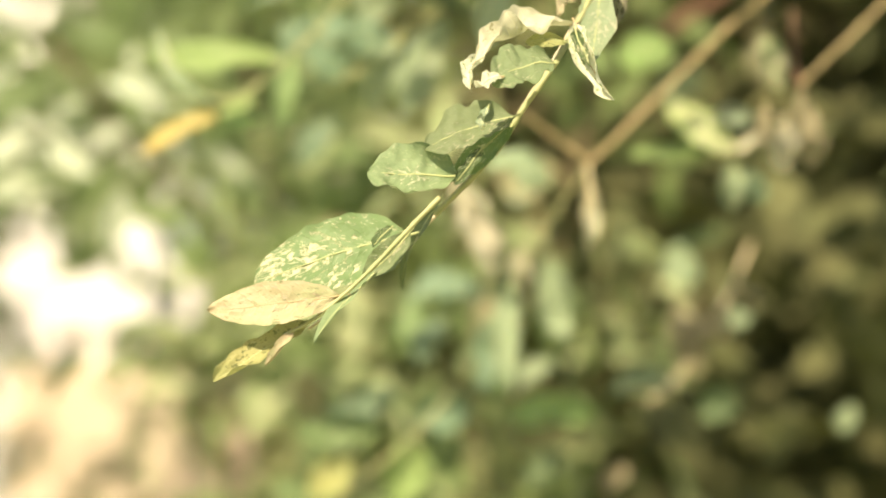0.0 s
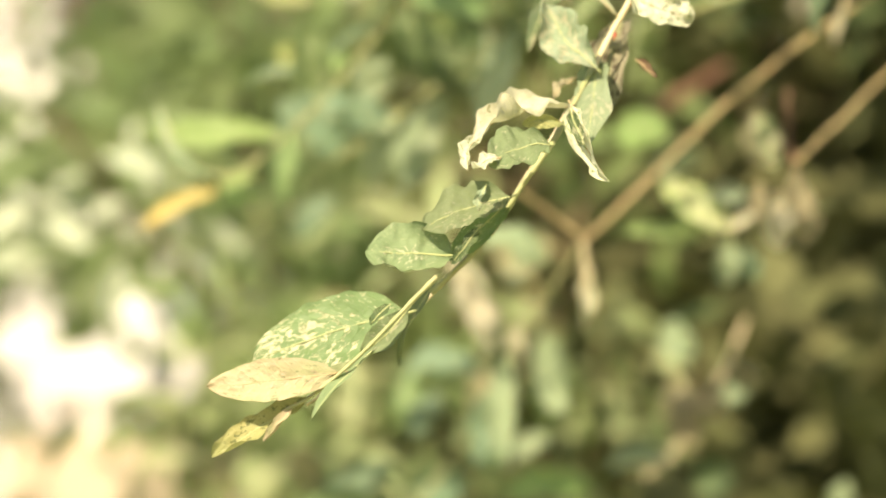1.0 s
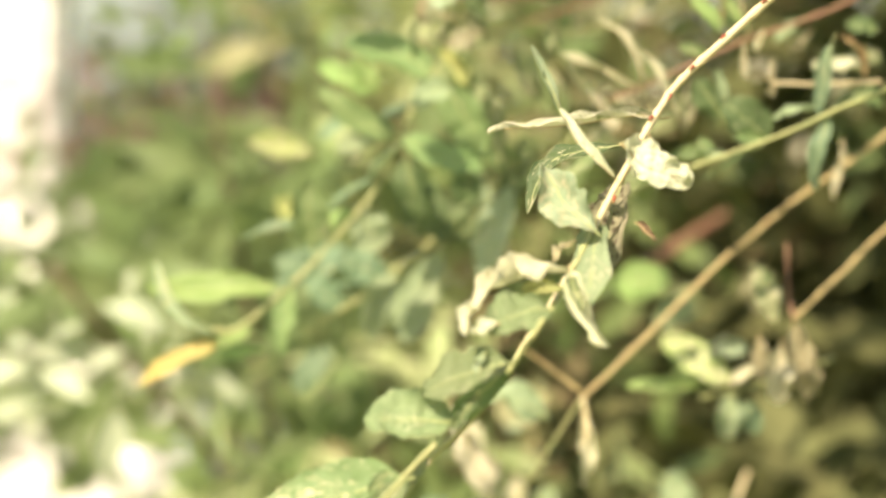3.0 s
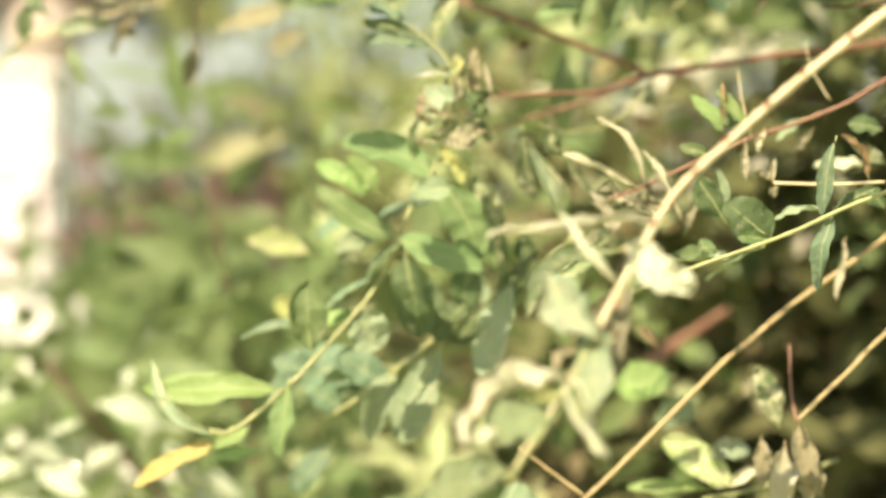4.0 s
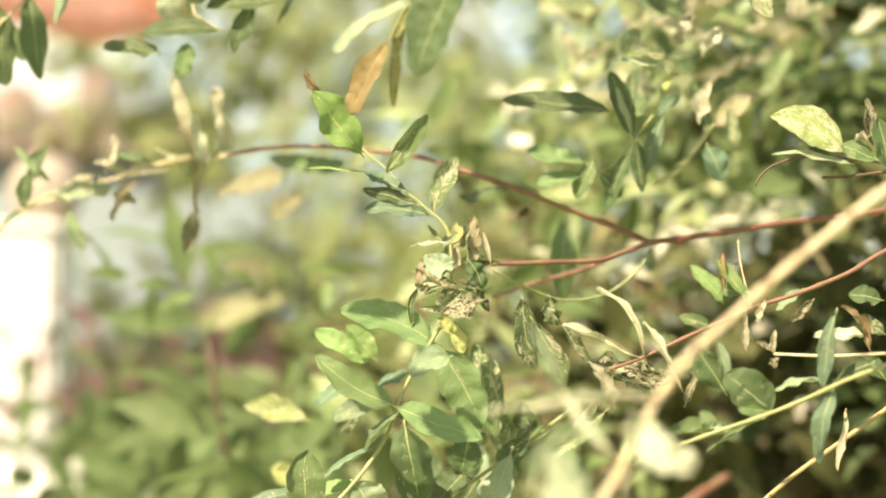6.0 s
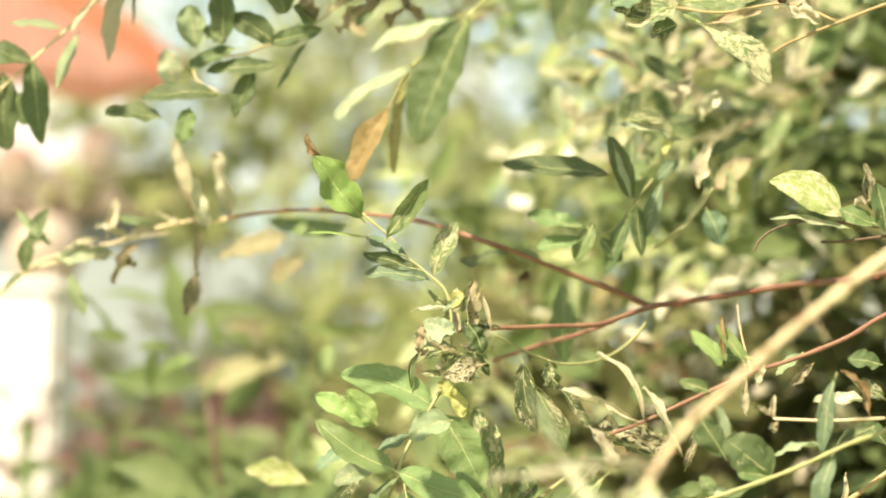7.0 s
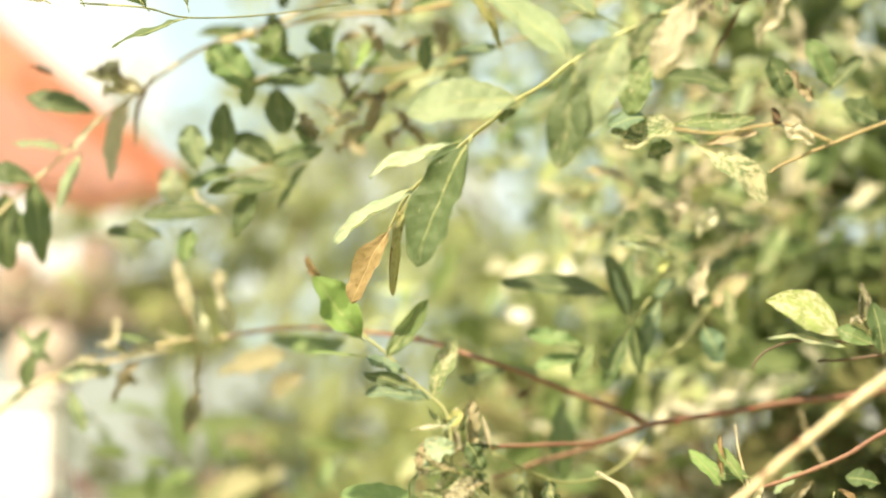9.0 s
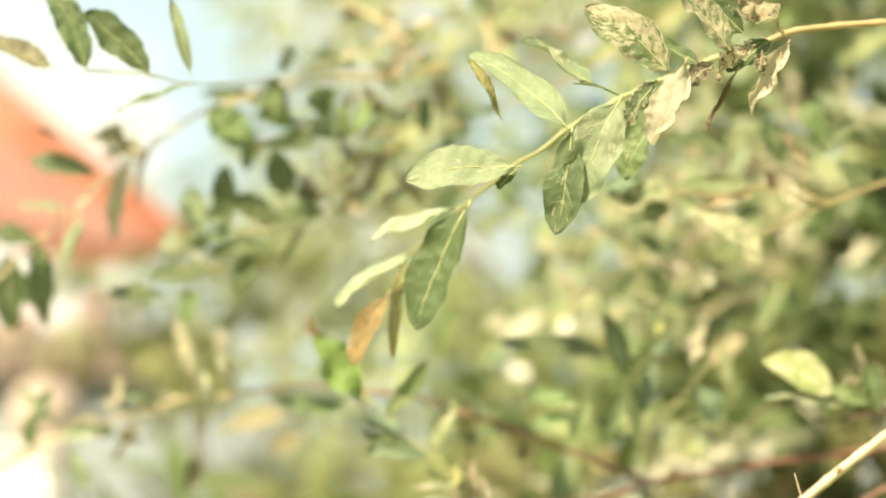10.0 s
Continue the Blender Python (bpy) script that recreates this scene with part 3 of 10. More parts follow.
block("cap", (-0.235, -0.175, 2.07), (0.235, 0.175, 2.1), WHITE, pillar, 0.01)
bm = bmesh.new()
bmesh.ops.create_uvsphere(bm, u_segments=20, v_segments=12, radius=0.1)
bmesh.ops.translate(bm, verts=bm.verts, vec=(0.165, 0, 2.195))
part("ball", bm, WALL, pillar)

house = new("house")
house.location = (-4.15, 13.0, 0.0)
tagged(house, "pale blue rendered house with a low brown tiled roof", "house")
block("wall", (-3, 0, 0), (2.75, 4, 3.25), BLUEWASH, house, 0.02)
block("side_wall", (2.753, 0.02, 0), (3.35, 0.2, 3.1), BLUEWASH, house, 0.01)
bm = bmesh.new()
pts = [(-3.2, -0.12, 3.5), (2.9, -0.12, 3.5), (2.9, 4.2, 3.5), (-3.2, 4.2, 3.5), (-3.2, 2, 3.75), (1.9, 2, 3.75)]
vs = [bm.verts.new(p) for p in pts]
for q in ((0, 1, 5, 4), (1, 2, 5), (2, 3, 4, 5), (3, 0, 4)):
    bm.faces.new([vs[i] for i in q])
box(bm, (-3.2, -0.14, 3.25), (2.92, 4.22, 3.5))
part("roof", bm, ROOF, house)
for x in (-0.2, 1.4):
    win = block("window", (x - 0.35, -0.03, 1.2), (x + 0.35, -0.004, 2.4), WHITE, house, 0.01, "white window frame")
    block("pane", (x - 0.27, -0.045, 1.3), (x + 0.27, -0.034, 2.3), PLUM, win, 0.0)

parasol = new("parasol")
parasol.location = (-2.33, 9.0, 0)
tagged(parasol, "coral red garden parasol, open and tilted, on a white pole", "parasol")
bm = bmesh.new()
RIM, TOP = 3.67, 4.29
TIP_OVER = Matrix.Rotation(radians(17), 3, "Y")


def tilted(x, y, z):
    return TIP_OVER @ Vector((x, y, z)) + Vector((0, 0, RIM))


ring = [(1.45 * math.cos(k * math.pi / 4), 1.45 * math.sin(k * math.pi / 4)) for k in range(8)]
RISE = TOP - RIM
apex = bm.verts.new(tilted(0, 0, RISE))
mids = [bm.verts.new(tilted(x * 0.5, y * 0.5, RISE * 0.47)) for x, y in ring]
rims = [bm.verts.new(tilted(x, y, 0)) for x, y in ring]
hems = [bm.verts.new(tilted(x * 1.004, y * 1.004, -0.1)) for x, y in ring]
for k in range(8):
    n = (k + 1) % 8
    bm.faces.new((apex, mids[k], mids[n]))
    bm.faces.new((mids[k], rims[k], rims[n], mids[n]))
    bm.faces.new((rims[k], hems[k], hems[n], rims[n]))
part("canopy", bm, FABRIC, parasol)
for x, y in ring:
    v, f = tube([tilted(0, 0, RISE - 0.05), tilted(x * 0.5, y * 0.5, RISE * 0.47 - 0.02), tilted(x, y, -0.02)], 0.01, 0.008, 6)
    rib = new("rib", mesh_of("rib", v, f, WHITE))
    rib.parent = parasol
v, f = tube([Vector((0, 0, 0)), Vector((0, 0, 1.9)), Vector((0, 0, RIM)), tilted(0, 0, RISE)], 0.025, 0.02, 10)
pole = new("pole", mesh_of("pole", v, f, WHITE))
pole.parent = parasol
block("base", (-0.3, -0.3, 0.012), (0.3, 0.3, 0.09), WALL, parasol, 0.02)

planter = new("planter_box")
planter.location = (-0.735, 5.8, 0.012)
tagged(planter, "white planter box in full sun on a clay plinth", "planter")
block("plinth", (-0.26, -0.14, 0), (0.14, 0.14, 0.62), CLAY, planter, 0.02, "peach clay plinth")
block("body", (-0.18, -0.15, 0.62), (0.17, 0.15, 0.99), WHITE, planter, 0.1)
block("rim", (-0.06, -0.09, 0.986), (0.12, 0.09, 1.03), WHITE, planter, 0.012)

lamp = new("garden_lamp")
lamp.location = (-1.53, 10.0, 0.012)
tagged(lamp, "garden lamp post with two white glass globes, unlit", "lamp")
v, f = tube([Vector((0, 0, 0)), Vector((0, 0, 1.5)), Vector((0, 0, 2.9))], 0.035, 0.025, 10)
new("post", mesh_of("post", v, f, WOOD)).parent = lamp
for x, z in ((-0.17, 2.99), (0.17, 3.06)):
    v, f = tube([Vector((0, 0, 2.82)), Vector((x * 0.6, 0, 2.78)), Vector((x, 0, z - 0.08))], 0.014, 0.014, 8)
    new("arm", mesh_of("arm", v, f, WOOD)).parent = lamp
    bm = bmesh.new()
    bmesh.ops.create_uvsphere(bm, u_segments=20, v_segments=12, radius=0.1)
    bmesh.ops.translate(bm, verts=bm.verts, vec=(x, 0, z))
    part("globe", bm, WHITE, lamp)

# slender twigs deeper in the shrub
for k in range(30):
    rng = random.Random(900 + k)
    p = Vector((rng.uniform(0.15, 0.62), rng.uniform(1.4, 2.0), rng.uniform(1.18, 2.0)))
    if p.x > 0.2:
        p.z = max(p.z, rng.uniform(1.5, 2.0))
    d = Vector((rng.uniform(-1.1, -0.5), rng.uniform(-0.25, 0.25), rng.uniform(-0.5, 0.45))).normalized()
    pts = []
    for n in range(6):
        pts.append(p.copy())
        p += d * rng.uniform(0.035, 0.05)
        d = (d + Vector((rng.gauss(0, 0.1), rng.gauss(0, 0.1), rng.gauss(-0.04, 0.12)))).normalized()
    tw = twig("slender willow twig with small leaves inside the shrub", pts, 0.0013, 0.0007, rng.choice(["yellow", "orange", "dark"]), "twigs inside the shrub")
    main = rng.choice(["green", "sage", "olive", "green", "blue", "mottle"])
    for n in range(9):
        i = min(4, int((n + 1.2) / 10 * 5))
        q = pts[i].lerp(pts[i + 1], (n + 1.2) / 2 - i)
        out = (d + Vector((rng.gauss(0, 0.7), rng.gauss(-0.1, 0.5), rng.gauss(-0.15, 0.8)))).normalized()
        size = rng.uniform(0.024, 0.043)
        skin = rng.choice([main, main, main, main, "mottle", "tan"])
        leaf(tw, q, q + out * size, size * rng.uniform(0.26, 0.38), skin, roll=rng.uniform(-45, 45), twist=rng.uniform(-0.9, 0.9),
             curl=rng.uniform(0, 1.2), ripple=0.15, chew=0.35, wave=0.04, seed=rng.randrange(999))


# ---- the willow, twig by twig ----
near_twig = twig("near willow twig, bare tan stem above, chewed sage leaves below",
            [(0.3100, 0.9200, 1.4426), (0.2180, 0.7700, 1.4326), (0.1261, 0.6200, 1.4126), (0.1145, 0.6178, 1.4038), (0.1029, 0.6156, 1.3952), (0.0929, 0.6134, 1.3873), (0.0857, 0.6112, 1.3815), (0.0771, 0.6090, 1.3741), (0.0686, 0.6068, 1.3664), (0.0616, 0.6046, 1.3601), (0.0566, 0.6024, 1.3550), (0.0530, 0.6002, 1.3499), (0.0499, 0.5980, 1.3450), (0.0470, 0.5958, 1.3402), (0.0447, 0.5936, 1.3357), (0.0407, 0.5914, 1.3288), (0.0355, 0.5892, 1.3188), (0.0310, 0.5870, 1.3116), (0.0256, 0.5848, 1.3022), (0.0188, 0.5826, 1.2923), (0.0141, 0.5804, 1.2844), (0.0076, 0.5782, 1.2768), (-0.0001, 0.5760, 1.2692), (-0.0052, 0.5738, 1.2643), (-0.0135, 0.5716, 1.2575), (-0.0204, 0.5694, 1.2507), (-0.0266, 0.5672, 1.2453), (-0.0303, 0.5650, 1.2427)],
            0.00125, 0.00032, "tan", buds=14)
extra_stem(near_twig, [(0.0474, 0.6027, 1.3394), (0.0417, 0.6018, 1.3302), (0.0353, 0.5881, 1.3189), (0.0311, 0.5789, 1.3117), (0.0251, 0.5662, 1.3020), (0.0179, 0.5635, 1.2919), (0.0129, 0.5635, 1.2839), (0.0054, 0.5635, 1.2755), (-0.0020, 0.5635, 1.2684)],
           0.00080, 0.00061, "yellow")
leaf(near_twig, (-0.0073, 0.5612, 1.2639), (-0.0424, 0.5607, 1.2529), 0.0163, "mottle", roll=0, fold=0.08, bend=0.04, twist=0.1, curl=0.2, ripple=0.06, chew=0.1, wave=0.02, seed=45)
leaf(near_twig, (-0.0070, 0.5543, 1.2654), (-0.0176, 0.5538, 1.2550), 0.0058, "dull", roll=-8, fold=0.25, bend=0.04, twist=0.1, curl=0.15, ripple=0.12, chew=0.1, wave=0.02, arc=0.06, seed=938)
leaf(near_twig, (-0.0113, 0.5563, 1.2662), (-0.0157, 0.5561, 1.2617), 0.0033, "dark", roll=20, fold=0.15, bend=0.04, twist=0.1, curl=0.15, ripple=0.12, chew=0.25, wave=0.02, seed=518)
leaf(near_twig, (-0.0221, 0.5506, 1.2515), (-0.0518, 0.5505, 1.2483), 0.0093, "pink", roll=-6, fold=0.1, bend=0.04, twist=0.1, curl=0.15, ripple=0.08, chew=0.1, wave=0.02, arc=0.03, seed=284)
leaf(near_twig, (-0.0291, 0.5533, 1.2457), (-0.0510, 0.5527, 1.2321), 0.0068, "straw", roll=8, fold=0.3, bend=0.04, twist=0.1, curl=0.4, ripple=0.16, chew=0.3, wave=0.02, arc=0.04, seed=260)
leaf(near_twig, (-0.0324, 0.5493, 1.2443), (-0.0391, 0.5489, 1.2362), 0.0028, "pink", roll=25, fold=0.5, bend=0.04, twist=0.1, curl=0.5, ripple=0.12, chew=0.25, wave=0.02, arc=0.1, seed=942)
leaf(near_twig, (-0.0140, 0.5539, 1.2572), (-0.0280, 0.5431, 1.2413), 0.0038, "dull", roll=40, fold=0.3, bend=0.04, twist=0.1, curl=0.15, ripple=0.12, chew=0.25, wave=0.02, arc=-0.03, seed=884)
leaf(near_twig, (-0.0005, 0.5646, 1.2719), (-0.0094, 0.5636, 1.2516), 0.0046, "dull", roll=30, fold=0.3, bend=0.04, twist=0.3, curl=0.15, ripple=0.12, chew=0.25, wave=0.02, arc=-0.04, seed=355)
leaf(near_twig, (0.0033, 0.5578, 1.2772), (-0.0168, 0.5579, 1.2780), 0.0147, "dull", roll=6, fold=0.12, bend=0.04, twist=0.2, curl=0.25, ripple=0.1, chew=0.4, wave=0.02, seed=33)
leaf(near_twig, (0.0161, 0.5574, 1.2905), (-0.0040, 0.5571, 1.2829), 0.0116, "dull", roll=14, fold=0.2, bend=0.04, twist=0.1, curl=0.2, ripple=0.1, chew=0.35, wave=0.02, arc=-0.05, seed=602)
leaf(near_twig, (0.0102, 0.5505, 1.2931), (0.0085, 0.5503, 1.2875), 0.0027, "palegreen", roll=30, fold=0.4, bend=0.04, twist=0.1, curl=0.15, ripple=0.3, chew=0.6, wave=0.02, seed=112)
leaf(near_twig, (0.0160, 0.5634, 1.2896), (0.0016, 0.5627, 1.2758), 0.0059, "green", roll=-28, fold=0.3, bend=0.04, twist=0.1, curl=0.15, ripple=0.2, chew=0.5, wave=0.02, seed=704)
leaf(near_twig, (0.0088, 0.5551, 1.2836), (0.0026, 0.5547, 1.2754), 0.0033, "darkmottle", roll=-20, fold=0.15, bend=0.04, twist=0.1, curl=0.15, ripple=0.25, chew=0.6, wave=0.02, seed=317)
leaf(near_twig, (0.0292, 0.5668, 1.3111), (0.0072, 0.5557, 1.3028), 0.0087, "cream", roll=28, fold=0.2, bend=0.04, twist=0.6, curl=0.9, ripple=0.34, chew=0.5, wave=0.02, arc=-0.14, seed=795)
leaf(near_twig, (0.0281, 0.5651, 1.3068), (0.0186, 0.5651, 1.3068), 0.0034, "straw", roll=-30, fold=0.3, bend=0.04, twist=0.1, curl=0.6, ripple=0.12, chew=0.25, wave=0.02, arc=-0.08, seed=617)
leaf(near_twig, (0.0098, 0.5575, 1.3049), (0.0059, 0.5507, 1.2964), 0.0042, "bleach", roll=10, fold=0.15, bend=0.04, twist=0.8, curl=1, ripple=0.3, chew=0.25, wave=0.02, arc=-0.12, seed=872)
leaf(near_twig, (0.0247, 0.5521, 1.3023), (0.0107, 0.5488, 1.2979), 0.0130, "dull", roll=16, fold=0.15, bend=0.04, twist=0.1, curl=0.3, ripple=0.14, chew=0.35, wave=0.02, arc=-0.06, seed=733)
leaf(near_twig, (0.0130, 0.5478, 1.2994), (0.0072, 0.5477, 1.2969), 0.0039, "bleach", roll=20, fold=0.15, bend=0.04, twist=0.7, curl=0.8, ripple=0.3, chew=0.25, wave=0.02, seed=50)
leaf(near_twig, (0.0297, 0.5660, 1.3113), (0.0376, 0.5506, 1.2939), 0.0060, "bleach", roll=18, fold=0.35, bend=0.04, twist=0.9, curl=0.8, ripple=0.22, chew=0.4, wave=0.04, arc=-0.05, seed=26)
leaf(near_twig, (0.0295, 0.5620, 1.3099), (0.0324, 0.5504, 1.3012), 0.0031, "darkmottle", roll=20, fold=0.15, bend=0.04, twist=0.1, curl=0.6, ripple=0.3, chew=0.5, wave=0.02, seed=837)
leaf(near_twig, (0.0378, 0.5961, 1.3225), (0.0331, 0.5667, 1.3006), 0.0095, "sage", roll=12, fold=0.15, bend=0.04, twist=0.1, curl=0.2, ripple=0.12, chew=0.3, wave=0.02, arc=0.04, seed=218)
leaf(near_twig, (0.0452, 0.6144, 1.3328), (0.0400, 0.5894, 1.3119), 0.0116, "dusky", roll=8, fold=0.2, bend=0.04, twist=0.1, curl=0.3, ripple=0.14, chew=0.4, wave=0.02, arc=-0.04, seed=286)
leaf(near_twig, (0.0470, 0.5982, 1.3225), (0.0516, 0.5926, 1.3182), 0.0027, "brown", roll=-10, fold=0.3, bend=0.04, twist=0.1, curl=1.1, ripple=0.3, chew=0.5, wave=0.02, seed=252)
leaf(near_twig, (0.0318, 0.5859, 1.3179), (0.0262, 0.5799, 1.3132), 0.0034, "tan", roll=20, fold=0.15, bend=0.04, twist=0.1, curl=0.6, ripple=0.3, chew=0.5, wave=0.02, seed=607)
leaf(near_twig, (0.0365, 0.5831, 1.3200), (0.0244, 0.5960, 1.3357), 0.0113, "palegreen", roll=-14, fold=0.2, bend=0.04, twist=0.4, curl=0.5, ripple=0.26, chew=0.45, wave=0.05, seed=510)
leaf(near_twig, (0.0453, 0.6300, 1.3425), (0.0221, 0.6232, 1.3252), 0.0076, "darkmottle", roll=10, fold=0.15, bend=0.04, twist=0.1, curl=0.3, ripple=0.16, chew=0.45, wave=0.02, arc=-0.24, seed=43)
leaf(near_twig, (0.0419, 0.5917, 1.3327), (0.0285, 0.5913, 1.3495), 0.0032, "bleach", roll=22, fold=0.5, bend=0.04, twist=0.4, curl=0.8, ripple=0.12, chew=0.2, wave=0.02, arc=0.12, seed=412)
leaf(near_twig, (0.0290, 0.5967, 1.3487), (0.0217, 0.5963, 1.3649), 0.0027, "palegreen", roll=10, fold=0.4, bend=0.04, twist=0.8, curl=0.8, ripple=0.12, chew=0.3, wave=0.05, seed=369)
leaf(near_twig, (0.0435, 0.5904, 1.3406), (0.0599, 0.5906, 1.3318), 0.0114, "bleach", roll=-18, fold=0.2, bend=0.04, twist=1, curl=0.5, ripple=0.32, chew=0.35, wave=0.05, arc=-0.17, seed=934)
leaf(near_twig, (0.0533, 0.6020, 1.3478), (0.0117, 0.6022, 1.3442), 0.0041, "bleach", roll=14, fold=0.5, bend=0.04, twist=1.5, curl=1.2, ripple=0.45, chew=0.35, wave=0.05, seed=99)
leaf(near_twig, (0.0503, 0.5958, 1.3433), (0.0506, 0.5959, 1.3358), 0.0027, "bleach", roll=-8, fold=0.15, bend=0.04, twist=-1.5, curl=1.1, ripple=0.3, chew=0.5, wave=0.02, seed=143)
leaf(near_twig, (0.0335, 0.5892, 1.3164), (0.0387, 0.5777, 1.3074), 0.0053, "palegreen", roll=12, fold=0.15, bend=0.04, twist=0.1, curl=0.3, ripple=0.12, chew=0.4, wave=0.02, seed=954)
extra_stem(near_twig, [(-0.0006, 0.5490, 1.2730), (-0.0056, 0.5490, 1.2680), (-0.0099, 0.5490, 1.2635), (-0.0162, 0.5490, 1.2569), (-0.0224, 0.5490, 1.2512), (-0.0293, 0.5490, 1.2458), (-0.0349, 0.5490, 1.2429)],
           0.0006, 0.0003, "yellow")
mid_twig = twig("willow twig with healthy green leaves and a mottled rosette, yellow stem",
            [(-0.0295, 0.9700, 1.4645), (-0.0262, 0.9690, 1.4614), (-0.0185, 0.9680, 1.4547), (-0.0120, 0.9670, 1.4471), (-0.0054, 0.9660, 1.4413), (0.0032, 0.9650, 1.4331), (0.0054, 0.9640, 1.4210), (0.0048, 0.9630, 1.4079), (0.0022, 0.9620, 1.3959), (-0.0006, 0.9610, 1.3915), (-0.0113, 0.9600, 1.3731), (-0.0160, 0.9590, 1.3601), (-0.0202, 0.9580, 1.3505), (-0.0266, 0.9570, 1.3408), (-0.0318, 0.9560, 1.3344), (-0.0435, 0.9550, 1.3212), (-0.0550, 0.9540, 1.3089), (-0.0602, 0.9530, 1.3046), (-0.0707, 0.9520, 1.2951), (-0.0790, 0.9510, 1.2903), (-0.0853, 0.9500, 1.2910)],
            0.00048, 0.00085, "yellow")
leaf(mid_twig, (-0.0155, 0.9551, 1.3638), (-0.0461, 0.9531, 1.3828), 0.0115, "light", roll=0, fold=0.14, bend=0.04, twist=0.3, curl=0.15, ripple=0.08, chew=0.25, wave=0.02, arc=0.06, seed=766)
leaf(mid_twig, (-0.0155, 0.9551, 1.3634), (0.0171, 0.9563, 1.3515), 0.0123, "light", roll=-4, fold=0.14, bend=0.04, twist=0.1, curl=0.15, ripple=0.08, chew=0.25, wave=0.02, arc=-0.03, seed=220)
leaf(mid_twig, (-0.0007, 0.9625, 1.3883), (-0.0374, 0.9613, 1.4006), 0.0137, "light", roll=-6, fold=0.12, bend=0.04, twist=0.1, curl=0.15, ripple=0.12, chew=0.25, wave=0.02, arc=-0.07, seed=29)
leaf(mid_twig, (0.0006, 0.9607, 1.3860), (0.0166, 0.9639, 1.3558), 0.0159, "light", roll=8, fold=0.16, bend=0.04, twist=0.1, curl=0.15, ripple=0.12, chew=0.25, wave=0.02, arc=0.06, seed=711)
leaf(mid_twig, (0.0050, 0.9431, 1.3818), (-0.0103, 0.9438, 1.3751), 0.0109, "sage", roll=-10, fold=0.2, bend=0.04, twist=0.1, curl=0.3, ripple=0.12, chew=0.25, wave=0.02, arc=-0.12, seed=548)
leaf(mid_twig, (-0.0242, 0.9931, 1.3843), (-0.0481, 0.9920, 1.3953), 0.0097, "lime", roll=-14, fold=0.15, bend=0.04, twist=0.1, curl=0.15, ripple=0.12, chew=0.25, wave=0.02, seed=372)
leaf(mid_twig, (-0.0242, 0.9932, 1.3839), (-0.0357, 0.9917, 1.3977), 0.0093, "lime", roll=10, fold=0.15, bend=0.04, twist=0.1, curl=0.15, ripple=0.12, chew=0.25, wave=0.02, seed=337)
leaf(mid_twig, (-0.0476, 0.9547, 1.3206), (-0.0483, 0.9519, 1.3475), 0.0152, "green", roll=4, fold=0.12, bend=0.04, twist=0.1, curl=0.15, ripple=0.12, chew=0.25, wave=0.02, arc=0.04, seed=211)
leaf(mid_twig, (-0.0316, 0.9581, 1.3359), (-0.0217, 0.9596, 1.3216), 0.0162, "sage", roll=6, fold=0.12, bend=0.04, twist=0.1, curl=0.15, ripple=0.12, chew=0.25, wave=0.02, seed=129)
leaf(mid_twig, (-0.0259, 0.9668, 1.3481), (-0.0431, 0.9680, 1.3369), 0.0064, "blue", roll=35, fold=0.15, bend=0.04, twist=0.1, curl=0.15, ripple=0.12, chew=0.25, wave=0.02, arc=0.04, seed=63)
leaf(mid_twig, (-0.0464, 0.9834, 1.3342), (-0.0769, 0.9844, 1.3261), 0.0065, "blue", roll=30, fold=0.15, bend=0.04, twist=0.1, curl=0.15, ripple=0.12, chew=0.25, wave=0.02, arc=0.05, seed=569)
leaf(mid_twig, (-0.0312, 0.9732, 1.3354), (-0.0502, 0.9740, 1.3280), 0.0078, "lime", roll=15, fold=0.15, bend=0.04, twist=0.1, curl=0.15, ripple=0.12, chew=0.25, wave=0.02, seed=27)
leaf(mid_twig, (-0.0148, 0.9553, 1.3617), (-0.0269, 0.9569, 1.3469), 0.0089, "olive", roll=45, fold=0.4, bend=0.04, twist=0.1, curl=0.15, ripple=0.12, chew=0.25, wave=0.02, arc=0.1, seed=288)
leaf(mid_twig, (-0.0125, 0.9858, 1.3584), (-0.0067, 0.9892, 1.3266), 0.0162, "dark", roll=10, fold=0.2, bend=0.04, twist=0.1, curl=0.15, ripple=0.12, chew=0.25, wave=0.02, seed=705)
leaf(mid_twig, (0.0131, 0.9963, 1.3540), (0.0096, 0.9978, 1.3399), 0.0128, "dark", roll=-12, fold=0.15, bend=0.04, twist=0.1, curl=0.15, ripple=0.12, chew=0.25, wave=0.02, seed=324)
leaf(mid_twig, (0.0118, 0.9976, 1.3412), (-0.0019, 0.9994, 1.3254), 0.0137, "dark", roll=14, fold=0.15, bend=0.04, twist=0.1, curl=0.15, ripple=0.12, chew=0.25, wave=0.02, seed=484)
leaf(mid_twig, (-0.0200, 1.0094, 1.3733), (-0.0416, 1.0107, 1.3612), 0.0081, "sage", roll=-20, fold=0.15, bend=0.04, twist=0.1, curl=0.15, ripple=0.12, chew=0.25, wave=0.02, seed=978)
leaf(mid_twig, (-0.0099, 0.9836, 1.3793), (-0.0243, 0.9845, 1.3710), 0.0066, "blue", roll=25, fold=0.15, bend=0.04, twist=0.1, curl=0.15, ripple=0.12, chew=0.25, wave=0.02, seed=133)
leaf(mid_twig, (-0.0305, 1.0302, 1.3671), (-0.0405, 1.0314, 1.3557), 0.0069, "darkmottle", roll=-15, fold=0.15, bend=0.04, twist=0.1, curl=0.15, ripple=0.12, chew=0.25, wave=0.02, seed=748)
